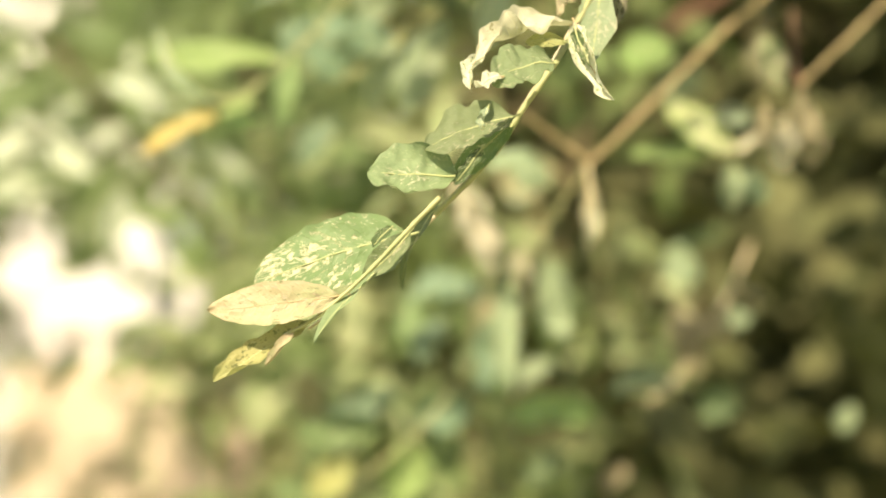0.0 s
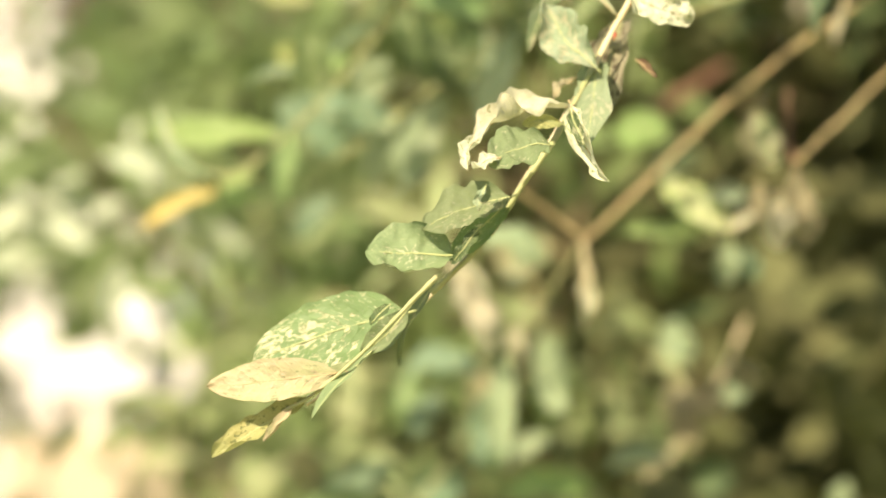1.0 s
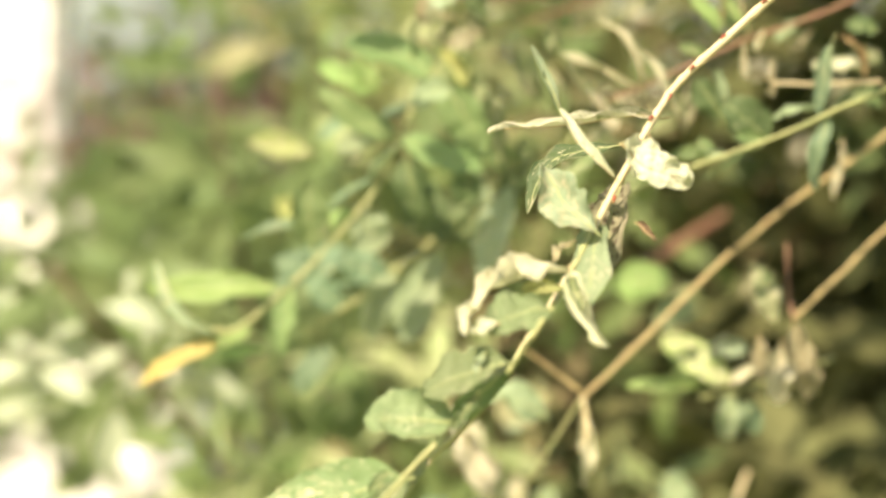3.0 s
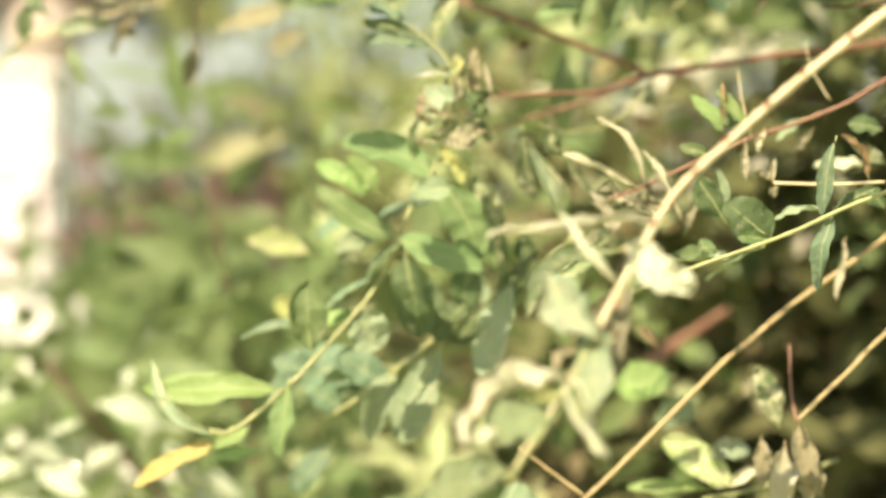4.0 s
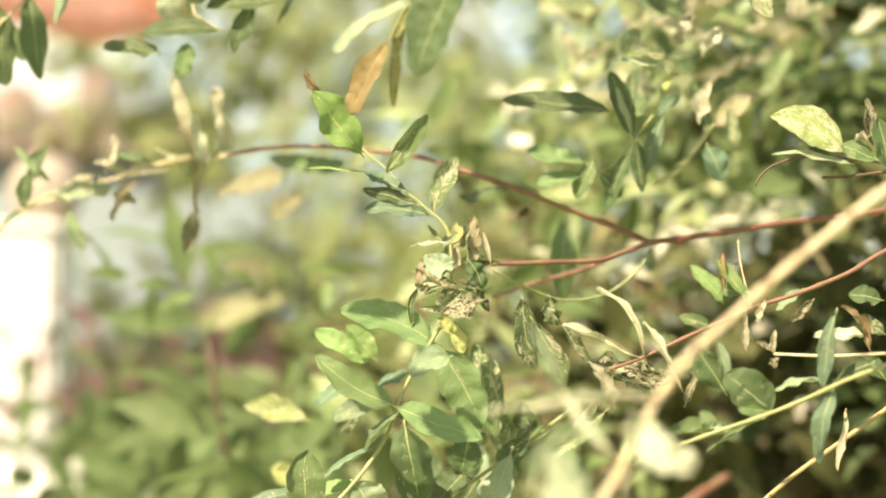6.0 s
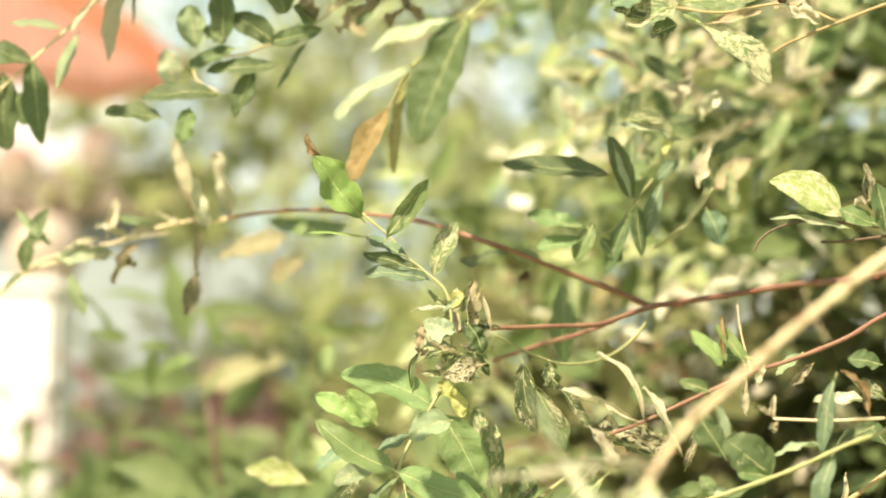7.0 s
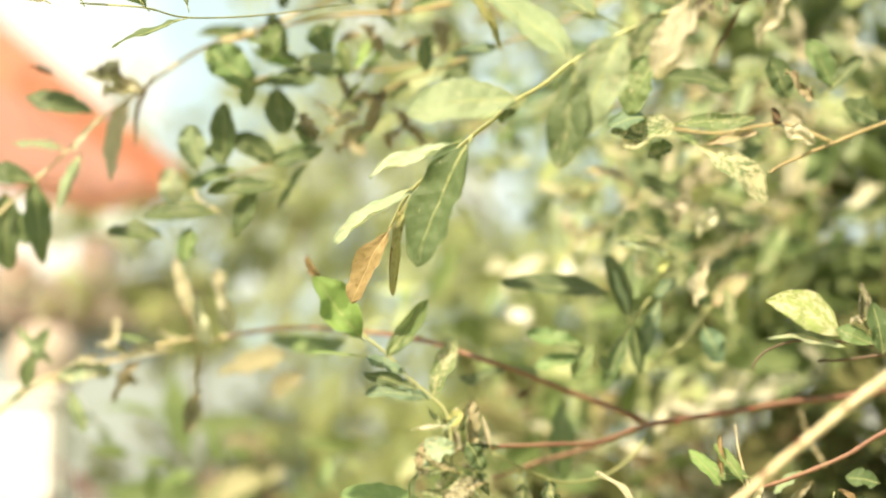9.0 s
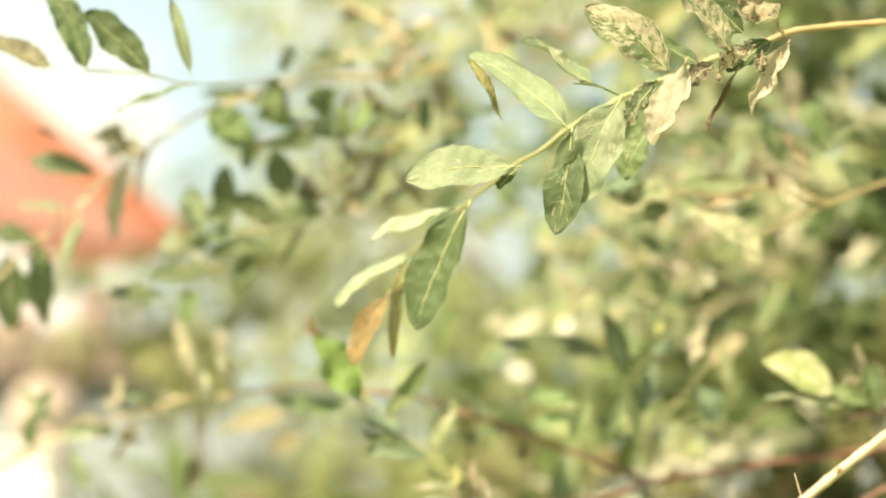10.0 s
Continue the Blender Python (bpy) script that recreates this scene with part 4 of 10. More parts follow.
leaf(mid_twig, (-0.0387, 1.0392, 1.3768), (-0.0493, 1.0402, 1.3676), 0.0079, "blue", roll=18, fold=0.15, bend=0.04, twist=0.1, curl=0.15, ripple=0.12, chew=0.25, wave=0.02, seed=364)
leaf(mid_twig, (0.0116, 0.9492, 1.4189), (0.0175, 0.9503, 1.4083), 0.0081, "dark", roll=-12, fold=0.15, bend=0.04, twist=0.1, curl=0.15, ripple=0.25, chew=0.5, wave=0.02, seed=289)
leaf(mid_twig, (0.0126, 0.9594, 1.4174), (0.0134, 0.9573, 1.4366), 0.0069, "tan", roll=10, fold=0.15, bend=0.04, twist=0.1, curl=0.6, ripple=0.3, chew=0.5, wave=0.02, seed=924)
leaf(mid_twig, (0.0202, 0.9543, 1.4177), (0.0172, 0.9530, 1.4300), 0.0021, "cream", roll=10, fold=0.15, bend=0.04, twist=0.1, curl=0.8, ripple=0.12, chew=0.25, wave=0.02, seed=241)
leaf(mid_twig, (0.0074, 0.9592, 1.4191), (-0.0081, 0.9598, 1.4135), 0.0116, "palegreen", roll=-10, fold=0.15, bend=0.04, twist=0.1, curl=0.4, ripple=0.2, chew=0.6, wave=0.02, seed=105)
leaf(mid_twig, (-0.0055, 0.9541, 1.4198), (-0.0067, 0.9553, 1.4092), 0.0043, "pink", roll=10, fold=0.15, bend=0.04, twist=0.1, curl=0.5, ripple=0.3, chew=0.25, wave=0.02, seed=702)
leaf(mid_twig, (0.0176, 0.9508, 1.4037), (0.0018, 0.9513, 1.3985), 0.0098, "speckle", roll=-16, fold=0.15, bend=0.04, twist=0.1, curl=0.5, ripple=0.3, chew=0.5, wave=0.02, seed=631)
leaf(mid_twig, (0.0057, 0.9567, 1.3956), (0.0104, 0.9578, 1.3846), 0.0060, "yellow", roll=14, fold=0.15, bend=0.04, twist=0.1, curl=0.15, ripple=0.2, chew=0.25, wave=0.02, seed=425)
leaf(mid_twig, (-0.0097, 0.9618, 1.3949), (-0.0076, 0.9603, 1.4092), 0.0030, "olive", roll=40, fold=0.15, bend=0.04, twist=0.1, curl=0.6, ripple=0.12, chew=0.25, wave=0.02, arc=0.15, seed=562)
leaf(mid_twig, (0.0057, 0.9585, 1.4259), (-0.0102, 0.9587, 1.4246), 0.0030, "bleach", roll=30, fold=0.15, bend=0.04, twist=0.1, curl=1, ripple=0.3, chew=0.25, wave=0.02, seed=850)
leaf(mid_twig, (0.0078, 0.9553, 1.4083), (-0.0082, 0.9545, 1.4168), 0.0038, "tan", roll=30, fold=0.15, bend=0.04, twist=0.1, curl=1, ripple=0.3, chew=0.25, wave=0.02, arc=0.2, seed=29)
leaf(mid_twig, (0.0089, 0.9555, 1.4062), (-0.0071, 0.9561, 1.4009), 0.0038, "mottle", roll=-30, fold=0.15, bend=0.04, twist=0.1, curl=0.8, ripple=0.3, chew=0.25, wave=0.02, arc=0.15, seed=289)
leaf(mid_twig, (0.0142, 0.9553, 1.4084), (0.0198, 0.9562, 1.3999), 0.0043, "darkmottle", roll=10, fold=0.15, bend=0.04, twist=0.1, curl=0.6, ripple=0.3, chew=0.25, wave=0.02, seed=481)
leaf(mid_twig, (0.0046, 0.9585, 1.4259), (0.0095, 0.9578, 1.4323), 0.0056, "yellow", roll=5, fold=0.15, bend=0.04, twist=0.1, curl=0.4, ripple=0.12, chew=0.25, wave=0.02, seed=719)
leaf(mid_twig, (0.0057, 0.9571, 1.3913), (0.0004, 0.9565, 1.3977), 0.0056, "yellow", roll=8, fold=0.15, bend=0.04, twist=0.1, curl=0.4, ripple=0.12, chew=0.25, wave=0.02, seed=237)
leaf(mid_twig, (0.0039, 0.9666, 1.4120), (-0.0056, 0.9666, 1.4123), 0.0039, "scarred", roll=28.1571, fold=0.15, bend=0.04, twist=-0.981344, curl=1.0106, ripple=0.32, chew=0.5, wave=0.08, seed=255)
leaf(mid_twig, (0.0021, 0.9533, 1.4230), (0.0082, 0.9526, 1.4291), 0.0027, "palegreen", roll=-26.5991, fold=0.15, bend=0.04, twist=0.241547, curl=0.923724, ripple=0.32, chew=0.5, wave=0.08, seed=60)
leaf(mid_twig, (0.0093, 0.9611, 1.4086), (0.0195, 0.9614, 1.4063), 0.0025, "olive", roll=-29.9997, fold=0.15, bend=0.04, twist=-0.752465, curl=0.935962, ripple=0.32, chew=0.5, wave=0.08, seed=935)
leaf(mid_twig, (0.0101, 0.9575, 1.4046), (0.0130, 0.9581, 1.3982), 0.0029, "mottle", roll=8.65654, fold=0.15, bend=0.04, twist=0.775561, curl=0.545672, ripple=0.32, chew=0.5, wave=0.08, seed=866)
leaf(mid_twig, (0.0092, 0.9757, 1.4136), (0.0144, 0.9760, 1.4101), 0.0038, "speckle", roll=-38.2668, fold=0.15, bend=0.04, twist=-0.0831655, curl=0.507959, ripple=0.32, chew=0.5, wave=0.08, seed=745)
leaf(mid_twig, (0.0020, 0.9507, 1.4088), (-0.0049, 0.9510, 1.4057), 0.0024, "olive", roll=-14.2504, fold=0.15, bend=0.04, twist=-0.86854, curl=0.51105, ripple=0.32, chew=0.5, wave=0.08, seed=40)
leaf(mid_twig, (0.0047, 0.9755, 1.4252), (0.0116, 0.9744, 1.4351), 0.0039, "scarred", roll=12.4351, fold=0.15, bend=0.04, twist=0.218113, curl=0.999694, ripple=0.32, chew=0.5, wave=0.08, seed=428)
leaf(mid_twig, (0.0045, 0.9605, 1.4158), (-0.0061, 0.9610, 1.4108), 0.0028, "olive", roll=14.3963, fold=0.15, bend=0.04, twist=-0.0999701, curl=0.72849, ripple=0.32, chew=0.5, wave=0.08, seed=990)
leaf(mid_twig, (0.0035, 0.9732, 1.4224), (0.0031, 0.9723, 1.4308), 0.0039, "scarred", roll=23.0121, fold=0.15, bend=0.04, twist=-0.117918, curl=0.635794, ripple=0.32, chew=0.5, wave=0.08, seed=82)
leaf(mid_twig, (0.0062, 0.9700, 1.4119), (0.0090, 0.9706, 1.4063), 0.0028, "sage", roll=39.0218, fold=0.15, bend=0.04, twist=0.245395, curl=0.838116, ripple=0.32, chew=0.5, wave=0.08, seed=504)
leaf(mid_twig, (0.0046, 0.9715, 1.4117), (0.0006, 0.9727, 1.4003), 0.0037, "cream", roll=21.8868, fold=0.15, bend=0.04, twist=-0.286823, curl=0.714201, ripple=0.32, chew=0.5, wave=0.08, seed=277)
leaf(mid_twig, (0.0062, 0.9687, 1.4167), (0.0075, 0.9676, 1.4262), 0.0044, "cream", roll=1.45999, fold=0.15, bend=0.04, twist=-0.177513, curl=1.13584, ripple=0.32, chew=0.5, wave=0.08, seed=996)
leaf(mid_twig, (0.0061, 0.9771, 1.4182), (0.0005, 0.9764, 1.4244), 0.0039, "darkmottle", roll=-17.2845, fold=0.15, bend=0.04, twist=-0.240576, curl=0.607188, ripple=0.32, chew=0.5, wave=0.08, seed=236)
leaf(mid_twig, (0.0089, 0.9578, 1.4241), (0.0122, 0.9570, 1.4311), 0.0036, "olive", roll=15.3248, fold=0.15, bend=0.04, twist=0.000264264, curl=0.591238, ripple=0.32, chew=0.5, wave=0.08, seed=608)
leaf(mid_twig, (0.0018, 0.9671, 1.4123), (-0.0057, 0.9670, 1.4131), 0.0034, "scarred", roll=-35.6546, fold=0.15, bend=0.04, twist=0.432908, curl=1.0606, ripple=0.32, chew=0.5, wave=0.08, seed=725)
leaf(mid_twig, (-0.0002, 0.9644, 1.4169), (-0.0100, 0.9646, 1.4158), 0.0033, "palegreen", roll=6.37859, fold=0.15, bend=0.04, twist=-0.967309, curl=0.742159, ripple=0.32, chew=0.5, wave=0.08, seed=169)
leaf(mid_twig, (0.0089, 0.9738, 1.4211), (0.0180, 0.9736, 1.4229), 0.0025, "darkmottle", roll=9.76561, fold=0.15, bend=0.04, twist=0.0510769, curl=0.845552, ripple=0.32, chew=0.5, wave=0.08, seed=252)
leaf(mid_twig, (0.0041, 0.9706, 1.4129), (-0.0051, 0.9705, 1.4138), 0.0037, "olive", roll=-34.8926, fold=0.15, bend=0.04, twist=-0.919881, curl=0.83037, ripple=0.32, chew=0.5, wave=0.08, seed=378)
leaf(mid_twig, (0.0076, 0.9718, 1.4089), (0.0120, 0.9728, 1.3986), 0.0033, "sage", roll=-15.6445, fold=0.15, bend=0.04, twist=0.0890579, curl=1.04478, ripple=0.32, chew=0.5, wave=0.08, seed=913)
leaf(mid_twig, (0.0113, 0.9735, 1.4156), (0.0145, 0.9724, 1.4258), 0.0032, "sage", roll=-34.2541, fold=0.15, bend=0.04, twist=-0.67922, curl=0.711318, ripple=0.32, chew=0.5, wave=0.08, seed=468)
leaf(mid_twig, (0.0066, 0.9594, 1.4112), (0.0018, 0.9601, 1.4050), 0.0043, "mottle", roll=-24.4046, fold=0.15, bend=0.04, twist=0.947321, curl=1.12199, ripple=0.32, chew=0.5, wave=0.08, seed=899)
leaf(mid_twig, (0.0066, 0.9710, 1.4178), (0.0124, 0.9708, 1.4200), 0.0027, "cream", roll=27.991, fold=0.15, bend=0.04, twist=-0.308261, curl=1.02373, ripple=0.32, chew=0.5, wave=0.08, seed=172)
leaf(mid_twig, (0.0058, 0.9685, 1.4268), (0.0073, 0.9676, 1.4352), 0.0038, "cream", roll=16.1155, fold=0.15, bend=0.04, twist=-0.677323, curl=0.858075, ripple=0.32, chew=0.5, wave=0.08, seed=960)
leaf(mid_twig, (0.0059, 0.9567, 1.4030), (0.0157, 0.9571, 1.3994), 0.0035, "palegreen", roll=-17.4872, fold=0.15, bend=0.04, twist=0.706847, curl=0.600622, ripple=0.32, chew=0.5, wave=0.08, seed=277)
leaf(mid_twig, (0.0054, 0.9664, 1.4126), (0.0045, 0.9671, 1.4057), 0.0043, "mottle", roll=-10.0994, fold=0.15, bend=0.04, twist=-0.252728, curl=1.16108, ripple=0.32, chew=0.5, wave=0.08, seed=807)
leaf(mid_twig, (-0.0006, 0.9516, 1.4070), (-0.0087, 0.9513, 1.4101), 0.0037, "speckle", roll=-35.0914, fold=0.15, bend=0.04, twist=-0.95755, curl=0.888838, ripple=0.32, chew=0.5, wave=0.08, seed=506)
leaf(mid_twig, (0.0045, 0.9792, 1.4150), (0.0107, 0.9802, 1.4054), 0.0038, "sage", roll=10.7378, fold=0.15, bend=0.04, twist=-0.835325, curl=0.76585, ripple=0.32, chew=0.5, wave=0.08, seed=914)
leaf(mid_twig, (0.0049, 0.9712, 1.4271), (-0.0036, 0.9704, 1.4346), 0.0026, "mottle", roll=-33.0495, fold=0.15, bend=0.04, twist=-0.45134, curl=0.945715, ripple=0.32, chew=0.5, wave=0.08, seed=992)
leaf(mid_twig, (0.0033, 0.9775, 1.4140), (-0.0053, 0.9771, 1.4188), 0.0026, "cream", roll=-7.61326, fold=0.15, bend=0.04, twist=-0.600501, curl=0.683571, ripple=0.32, chew=0.5, wave=0.08, seed=755)
leaf(mid_twig, (0.0126, 0.9647, 1.4181), (0.0241, 0.9645, 1.4190), 0.0035, "darkmottle", roll=-23.4681, fold=0.15, bend=0.04, twist=0.271625, curl=1.15481, ripple=0.32, chew=0.5, wave=0.08, seed=817)
leaf(mid_twig, (-0.0599, 0.9531, 1.3063), (-0.1112, 0.9532, 1.3063), 0.0132, "lime", roll=0, fold=0.2, bend=0.04, twist=0.1, curl=0.15, ripple=0.12, chew=0.25, wave=0.02, seed=598)
leaf(mid_twig, (-0.0823, 0.9540, 1.2891), (-0.1082, 0.9526, 1.3177), 0.0051, "palegreen", roll=0, fold=0.4, bend=0.04, twist=0.1, curl=0.7, ripple=0.12, chew=0.25, wave=0.02, arc=0.2, seed=660)
leaf(mid_twig, (-0.0561, 0.9529, 1.3092), (-0.0589, 0.9544, 1.2804), 0.0094, "light", roll=15, fold=0.35, bend=0.04, twist=0.1, curl=0.15, ripple=0.12, chew=0.25, wave=0.02, seed=75)
leaf(mid_twig, (-0.0846, 0.9558, 1.2862), (-0.1148, 0.9550, 1.2698), 0.0095, "amber", roll=10, fold=0.25, bend=0.04, twist=0.1, curl=0.15, ripple=0.12, chew=0.25, wave=0.02, arc=0.04, seed=317)
leaf(mid_twig, (-0.0676, 0.9693, 1.2825), (-0.0866, 0.9695, 1.2790), 0.0056, "lime", roll=15, fold=0.15, bend=0.04, twist=0.1, curl=0.15, ripple=0.12, chew=0.25, wave=0.02, seed=723)
leaf(mid_twig, (-0.0727, 0.9789, 1.2913), (-0.0866, 0.9793, 1.2839), 0.0065, "lime", roll=0, fold=0.15, bend=0.04, twist=0.1, curl=0.15, ripple=0.12, chew=0.25, wave=0.02, seed=515)
leaf(mid_twig, (-0.0479, 1.0078, 1.3122), (-0.0668, 1.0076, 1.3172), 0.0121, "blue", roll=0, fold=0.15, bend=0.04, twist=0.1, curl=0.15, ripple=0.12, chew=0.25, wave=0.02, seed=923)
leaf(mid_twig, (-0.0200, 1.0081, 1.3059), (-0.0398, 1.0074, 1.3208), 0.0139, "blue", roll=0, fold=0.15, bend=0.04, twist=0.1, curl=0.15, ripple=0.12, chew=0.25, wave=0.02, seed=754)
leaf(mid_twig, (-0.0401, 1.0386, 1.2984), (-0.0549, 1.0381, 1.3086), 0.0120, "blue", roll=0, fold=0.15, bend=0.04, twist=0.1, curl=0.15, ripple=0.12, chew=0.25, wave=0.02, seed=318)
leaf(mid_twig, (-0.0446, 1.0694, 1.2823), (-0.0613, 1.0705, 1.2623), 0.0114, "blue", roll=0, fold=0.15, bend=0.04, twist=0.1, curl=0.15, ripple=0.12, chew=0.25, wave=0.02, seed=798)
leaf(mid_twig, (-0.0286, 0.9550, 1.4599), (-0.0472, 0.9448, 1.4823), 0.0144, "fresh", roll=-10, fold=0.2, bend=0.05, twist=0.15, curl=0.19, ripple=0.15, chew=0.3, wave=0.04, seed=327, label="fresh green leaf")
leaf(mid_twig, (-0.0450, 0.9600, 1.4834), (-0.0503, 0.9571, 1.4932), 0.0068, "ochre", roll=-23.94, fold=0.21, bend=-0.01, twist=-0.66, curl=1.95, ripple=0.3, chew=0.5, wave=0.1, seed=361)
leaf(mid_twig, (-0.0197, 0.9600, 1.4533), (-0.0037, 0.9519, 1.4749), 0.0082, "green", roll=20, fold=0.22, bend=-0.06, twist=0.43, curl=0.38, ripple=0.15, chew=0.3, wave=0.02, seed=512)
leaf(mid_twig, (-0.0017, 0.9650, 1.4387), (0.0072, 0.9662, 1.4608), 0.0082, "mottle", roll=7, fold=0.2, bend=0.04, twist=0.13, curl=0.03, ripple=0.15, chew=0.3, wave=0.03, seed=264)
leaf(mid_twig, (-0.0124, 0.9650, 1.4470), (-0.0279, 0.9694, 1.4541), 0.0068, "blue", roll=15, fold=0.28, bend=-0, twist=0.28, curl=0.23, ripple=0.15, chew=0.3, wave=0.03, seed=859)
leaf(mid_twig, (-0.0076, 0.9650, 1.4417), (-0.0289, 0.9656, 1.4479), 0.0059, "dark", roll=1.05, fold=0.23, bend=-0.02, twist=-0.49, curl=0.01, ripple=0.15, chew=0.3, wave=0.04, seed=116)
leaf(mid_twig, (-0.0032, 0.9650, 1.4374), (-0.0281, 0.9650, 1.4395), 0.0073, "blue", roll=10, fold=0.25, bend=0.1, twist=-0.29, curl=0, ripple=0.15, chew=0.3, wave=0.02, seed=695)
leaf(mid_twig, (-0.0278, 0.9650, 1.4544), (-0.0522, 0.9669, 1.4559), 0.0016, "lime", roll=1.03, fold=0.29, bend=-0.01, twist=0.52, curl=1, ripple=0.15, chew=0.3, wave=0.03, seed=248)
leaf(mid_twig, (-0.0583, 1.1500, 1.3674), (-0.0875, 1.1554, 1.3743), 0.0141, "limescar", roll=10, fold=0.32, bend=-0.02, twist=-0.57, curl=0.21, ripple=0.15, chew=0.3, wave=0.03, seed=582)
leaf(mid_twig, (-0.0620, 1.2000, 1.3417), (-0.0779, 1.1976, 1.3456), 0.0113, "yellow", roll=-26.75, fold=0.31, bend=0, twist=0.1, curl=0.12, ripple=0.15, chew=0.3, wave=0.03, seed=343)
leaf(mid_twig, (-0.1263, 2.0969, 1.5111), (-0.1968, 2.0742, 1.4835), 0.0328, "khaki", roll=13.28, fold=0.32, bend=-0.06, twist=0.2, curl=0.3, ripple=0.15, chew=0.3, wave=0.03, seed=148)
leaf(mid_twig, (-0.1429, 2.0969, 1.5243), (-0.1753, 2.0868, 1.5374), 0.0248, "khaki", roll=17.71, fold=0.21, bend=0.06, twist=-0.01, curl=0.36, ripple=0.15, chew=0.3, wave=0.03, seed=471)
lower_twig = twig("willow twig with hanging dark green leaves, some scarred pale",
            [(0.0571, 1.0000, 1.3690), (0.0471, 1.0020, 1.3606), (0.0360, 1.0040, 1.3523), (0.0214, 1.0060, 1.3419), (0.0125, 1.0080, 1.3356), (0.0013, 1.0100, 1.3284), (-0.0089, 1.0120, 1.3204), (-0.0190, 1.0140, 1.3127), (-0.0281, 1.0160, 1.3052), (-0.0372, 1.0180, 1.2991), (-0.0486, 1.0200, 1.2928)],
            0.00081, 0.00069, "yellow")
leaf(lower_twig, (0.0287, 0.9850, 1.3478), (0.0181, 0.9843, 1.3106), 0.0167, "palegreen", roll=10, fold=0.1, bend=0.05, twist=0.2, curl=0.06, ripple=0.15, chew=0.4, wave=0.02, seed=384)
leaf(lower_twig, (0.0235, 1.0000, 1.3488), (0.0150, 0.9995, 1.3913), 0.0109, "mottle", roll=8.03, fold=0.22, bend=0.09, twist=-0.33, curl=0.6, ripple=0.15, chew=0.3, wave=0.02, seed=640)
leaf(lower_twig, (0.0272, 1.0100, 1.3492), (0.0225, 1.0009, 1.3847), 0.0086, "mottle", roll=-3.36, fold=0.14, bend=0.1, twist=-0.53, curl=0.6, ripple=0.15, chew=0.3, wave=0.04, seed=77)
leaf(lower_twig, (0.0347, 1.0000, 1.3533), (0.0280, 1.0002, 1.3377), 0.0123, "dark", roll=17.88, fold=0.27, bend=0.08, twist=-0.5, curl=0.37, ripple=0.15, chew=0.3, wave=0.04, seed=678)
leaf(lower_twig, (0.0381, 1.0000, 1.3555), (0.0336, 1.0001, 1.3678), 0.0094, "dark", roll=-22.91, fold=0.35, bend=0.11, twist=-0.46, curl=0.17, ripple=0.15, chew=0.3, wave=0.02, seed=321)
leaf(lower_twig, (-0.0161, 1.0000, 1.3127), (-0.0267, 1.0082, 1.2841), 0.0151, "sage", roll=10, fold=0.24, bend=0.12, twist=0.46, curl=0.22, ripple=0.15, chew=0.3, wave=0.03, seed=86)
leaf(lower_twig, (0.0008, 0.9900, 1.3224), (-0.0145, 0.9871, 1.2847), 0.0164, "sage", roll=-5, fold=0.15, bend=0, twist=0.12, curl=0.19, ripple=0.15, chew=0.3, wave=0.03, seed=32)
leaf(lower_twig, (-0.0202, 1.0500, 1.3150), (-0.0680, 1.0547, 1.3166), 0.0223, "blue", roll=-10, fold=0.12, bend=-0.04, twist=0.34, curl=0.1, ripple=0.15, chew=0.3, wave=0.04, seed=887)
leaf(lower_twig, (-0.0317, 1.0600, 1.3014), (-0.0507, 1.0627, 1.3084), 0.0150, "green", roll=9.73, fold=0.13, bend=-0.03, twist=-0.16, curl=0.2, ripple=0.15, chew=0.3, wave=0.04, seed=513)
leaf(lower_twig, (0.0174, 1.0300, 1.3384), (0.0059, 1.0259, 1.3246), 0.0134, "dark", roll=-6.67, fold=0.31, bend=-0.07, twist=-0.57, curl=0.27, ripple=0.15, chew=0.3, wave=0.02, seed=210)
leaf(lower_twig, (-0.0010, 1.0400, 1.3270), (-0.0081, 1.0451, 1.3527), 0.0147, "dark", roll=-22.25, fold=0.24, bend=-0.04, twist=0.24, curl=0.01, ripple=0.15, chew=0.3, wave=0.02, seed=353)
leaf(lower_twig, (0.0107, 1.0500, 1.3354), (0.0177, 1.0517, 1.3577), 0.0124, "dark", roll=12.65, fold=0.23, bend=-0.01, twist=-0.19, curl=0.18, ripple=0.15, chew=0.3, wave=0.04, seed=877)
leaf(lower_twig, (0.0410, 0.9600, 1.3438), (0.0618, 0.9596, 1.3666), 0.0095, "cream", roll=25.53, fold=0.14, bend=0.1, twist=-1.07, curl=1.92, ripple=0.3, chew=0.5, wave=0.06, seed=622)
leaf(lower_twig, (0.0292, 0.9900, 1.3483), (0.0389, 0.9851, 1.3580), 0.0079, "darkmottle", roll=-12.98, fold=0.29, bend=-0.01, twist=-0.31, curl=0, ripple=0.15, chew=0.3, wave=0.02, seed=634)
leaf(lower_twig, (-0.0479, 1.0200, 1.3187), (-0.0676, 1.0126, 1.3008), 0.0120, "blue", roll=-7.79, fold=0.24, bend=-0.05, twist=0.51, curl=0.35, ripple=0.15, chew=0.3, wave=0.04, seed=287)
leaf(lower_twig, (-0.0307, 1.0500, 1.3142), (-0.0493, 1.0523, 1.3002), 0.0149, "dark", roll=-15.15, fold=0.23, bend=0.02, twist=0.15, curl=0.11, ripple=0.15, chew=0.3, wave=0.04, seed=916)
leaf(lower_twig, (0.1019, 1.1000, 1.3113), (0.0764, 1.1044, 1.3079), 0.0171, "lime", roll=-2.87, fold=0.25, bend=-0.07, twist=-0.2, curl=0.34, ripple=0.15, chew=0.3, wave=0.03, seed=456)
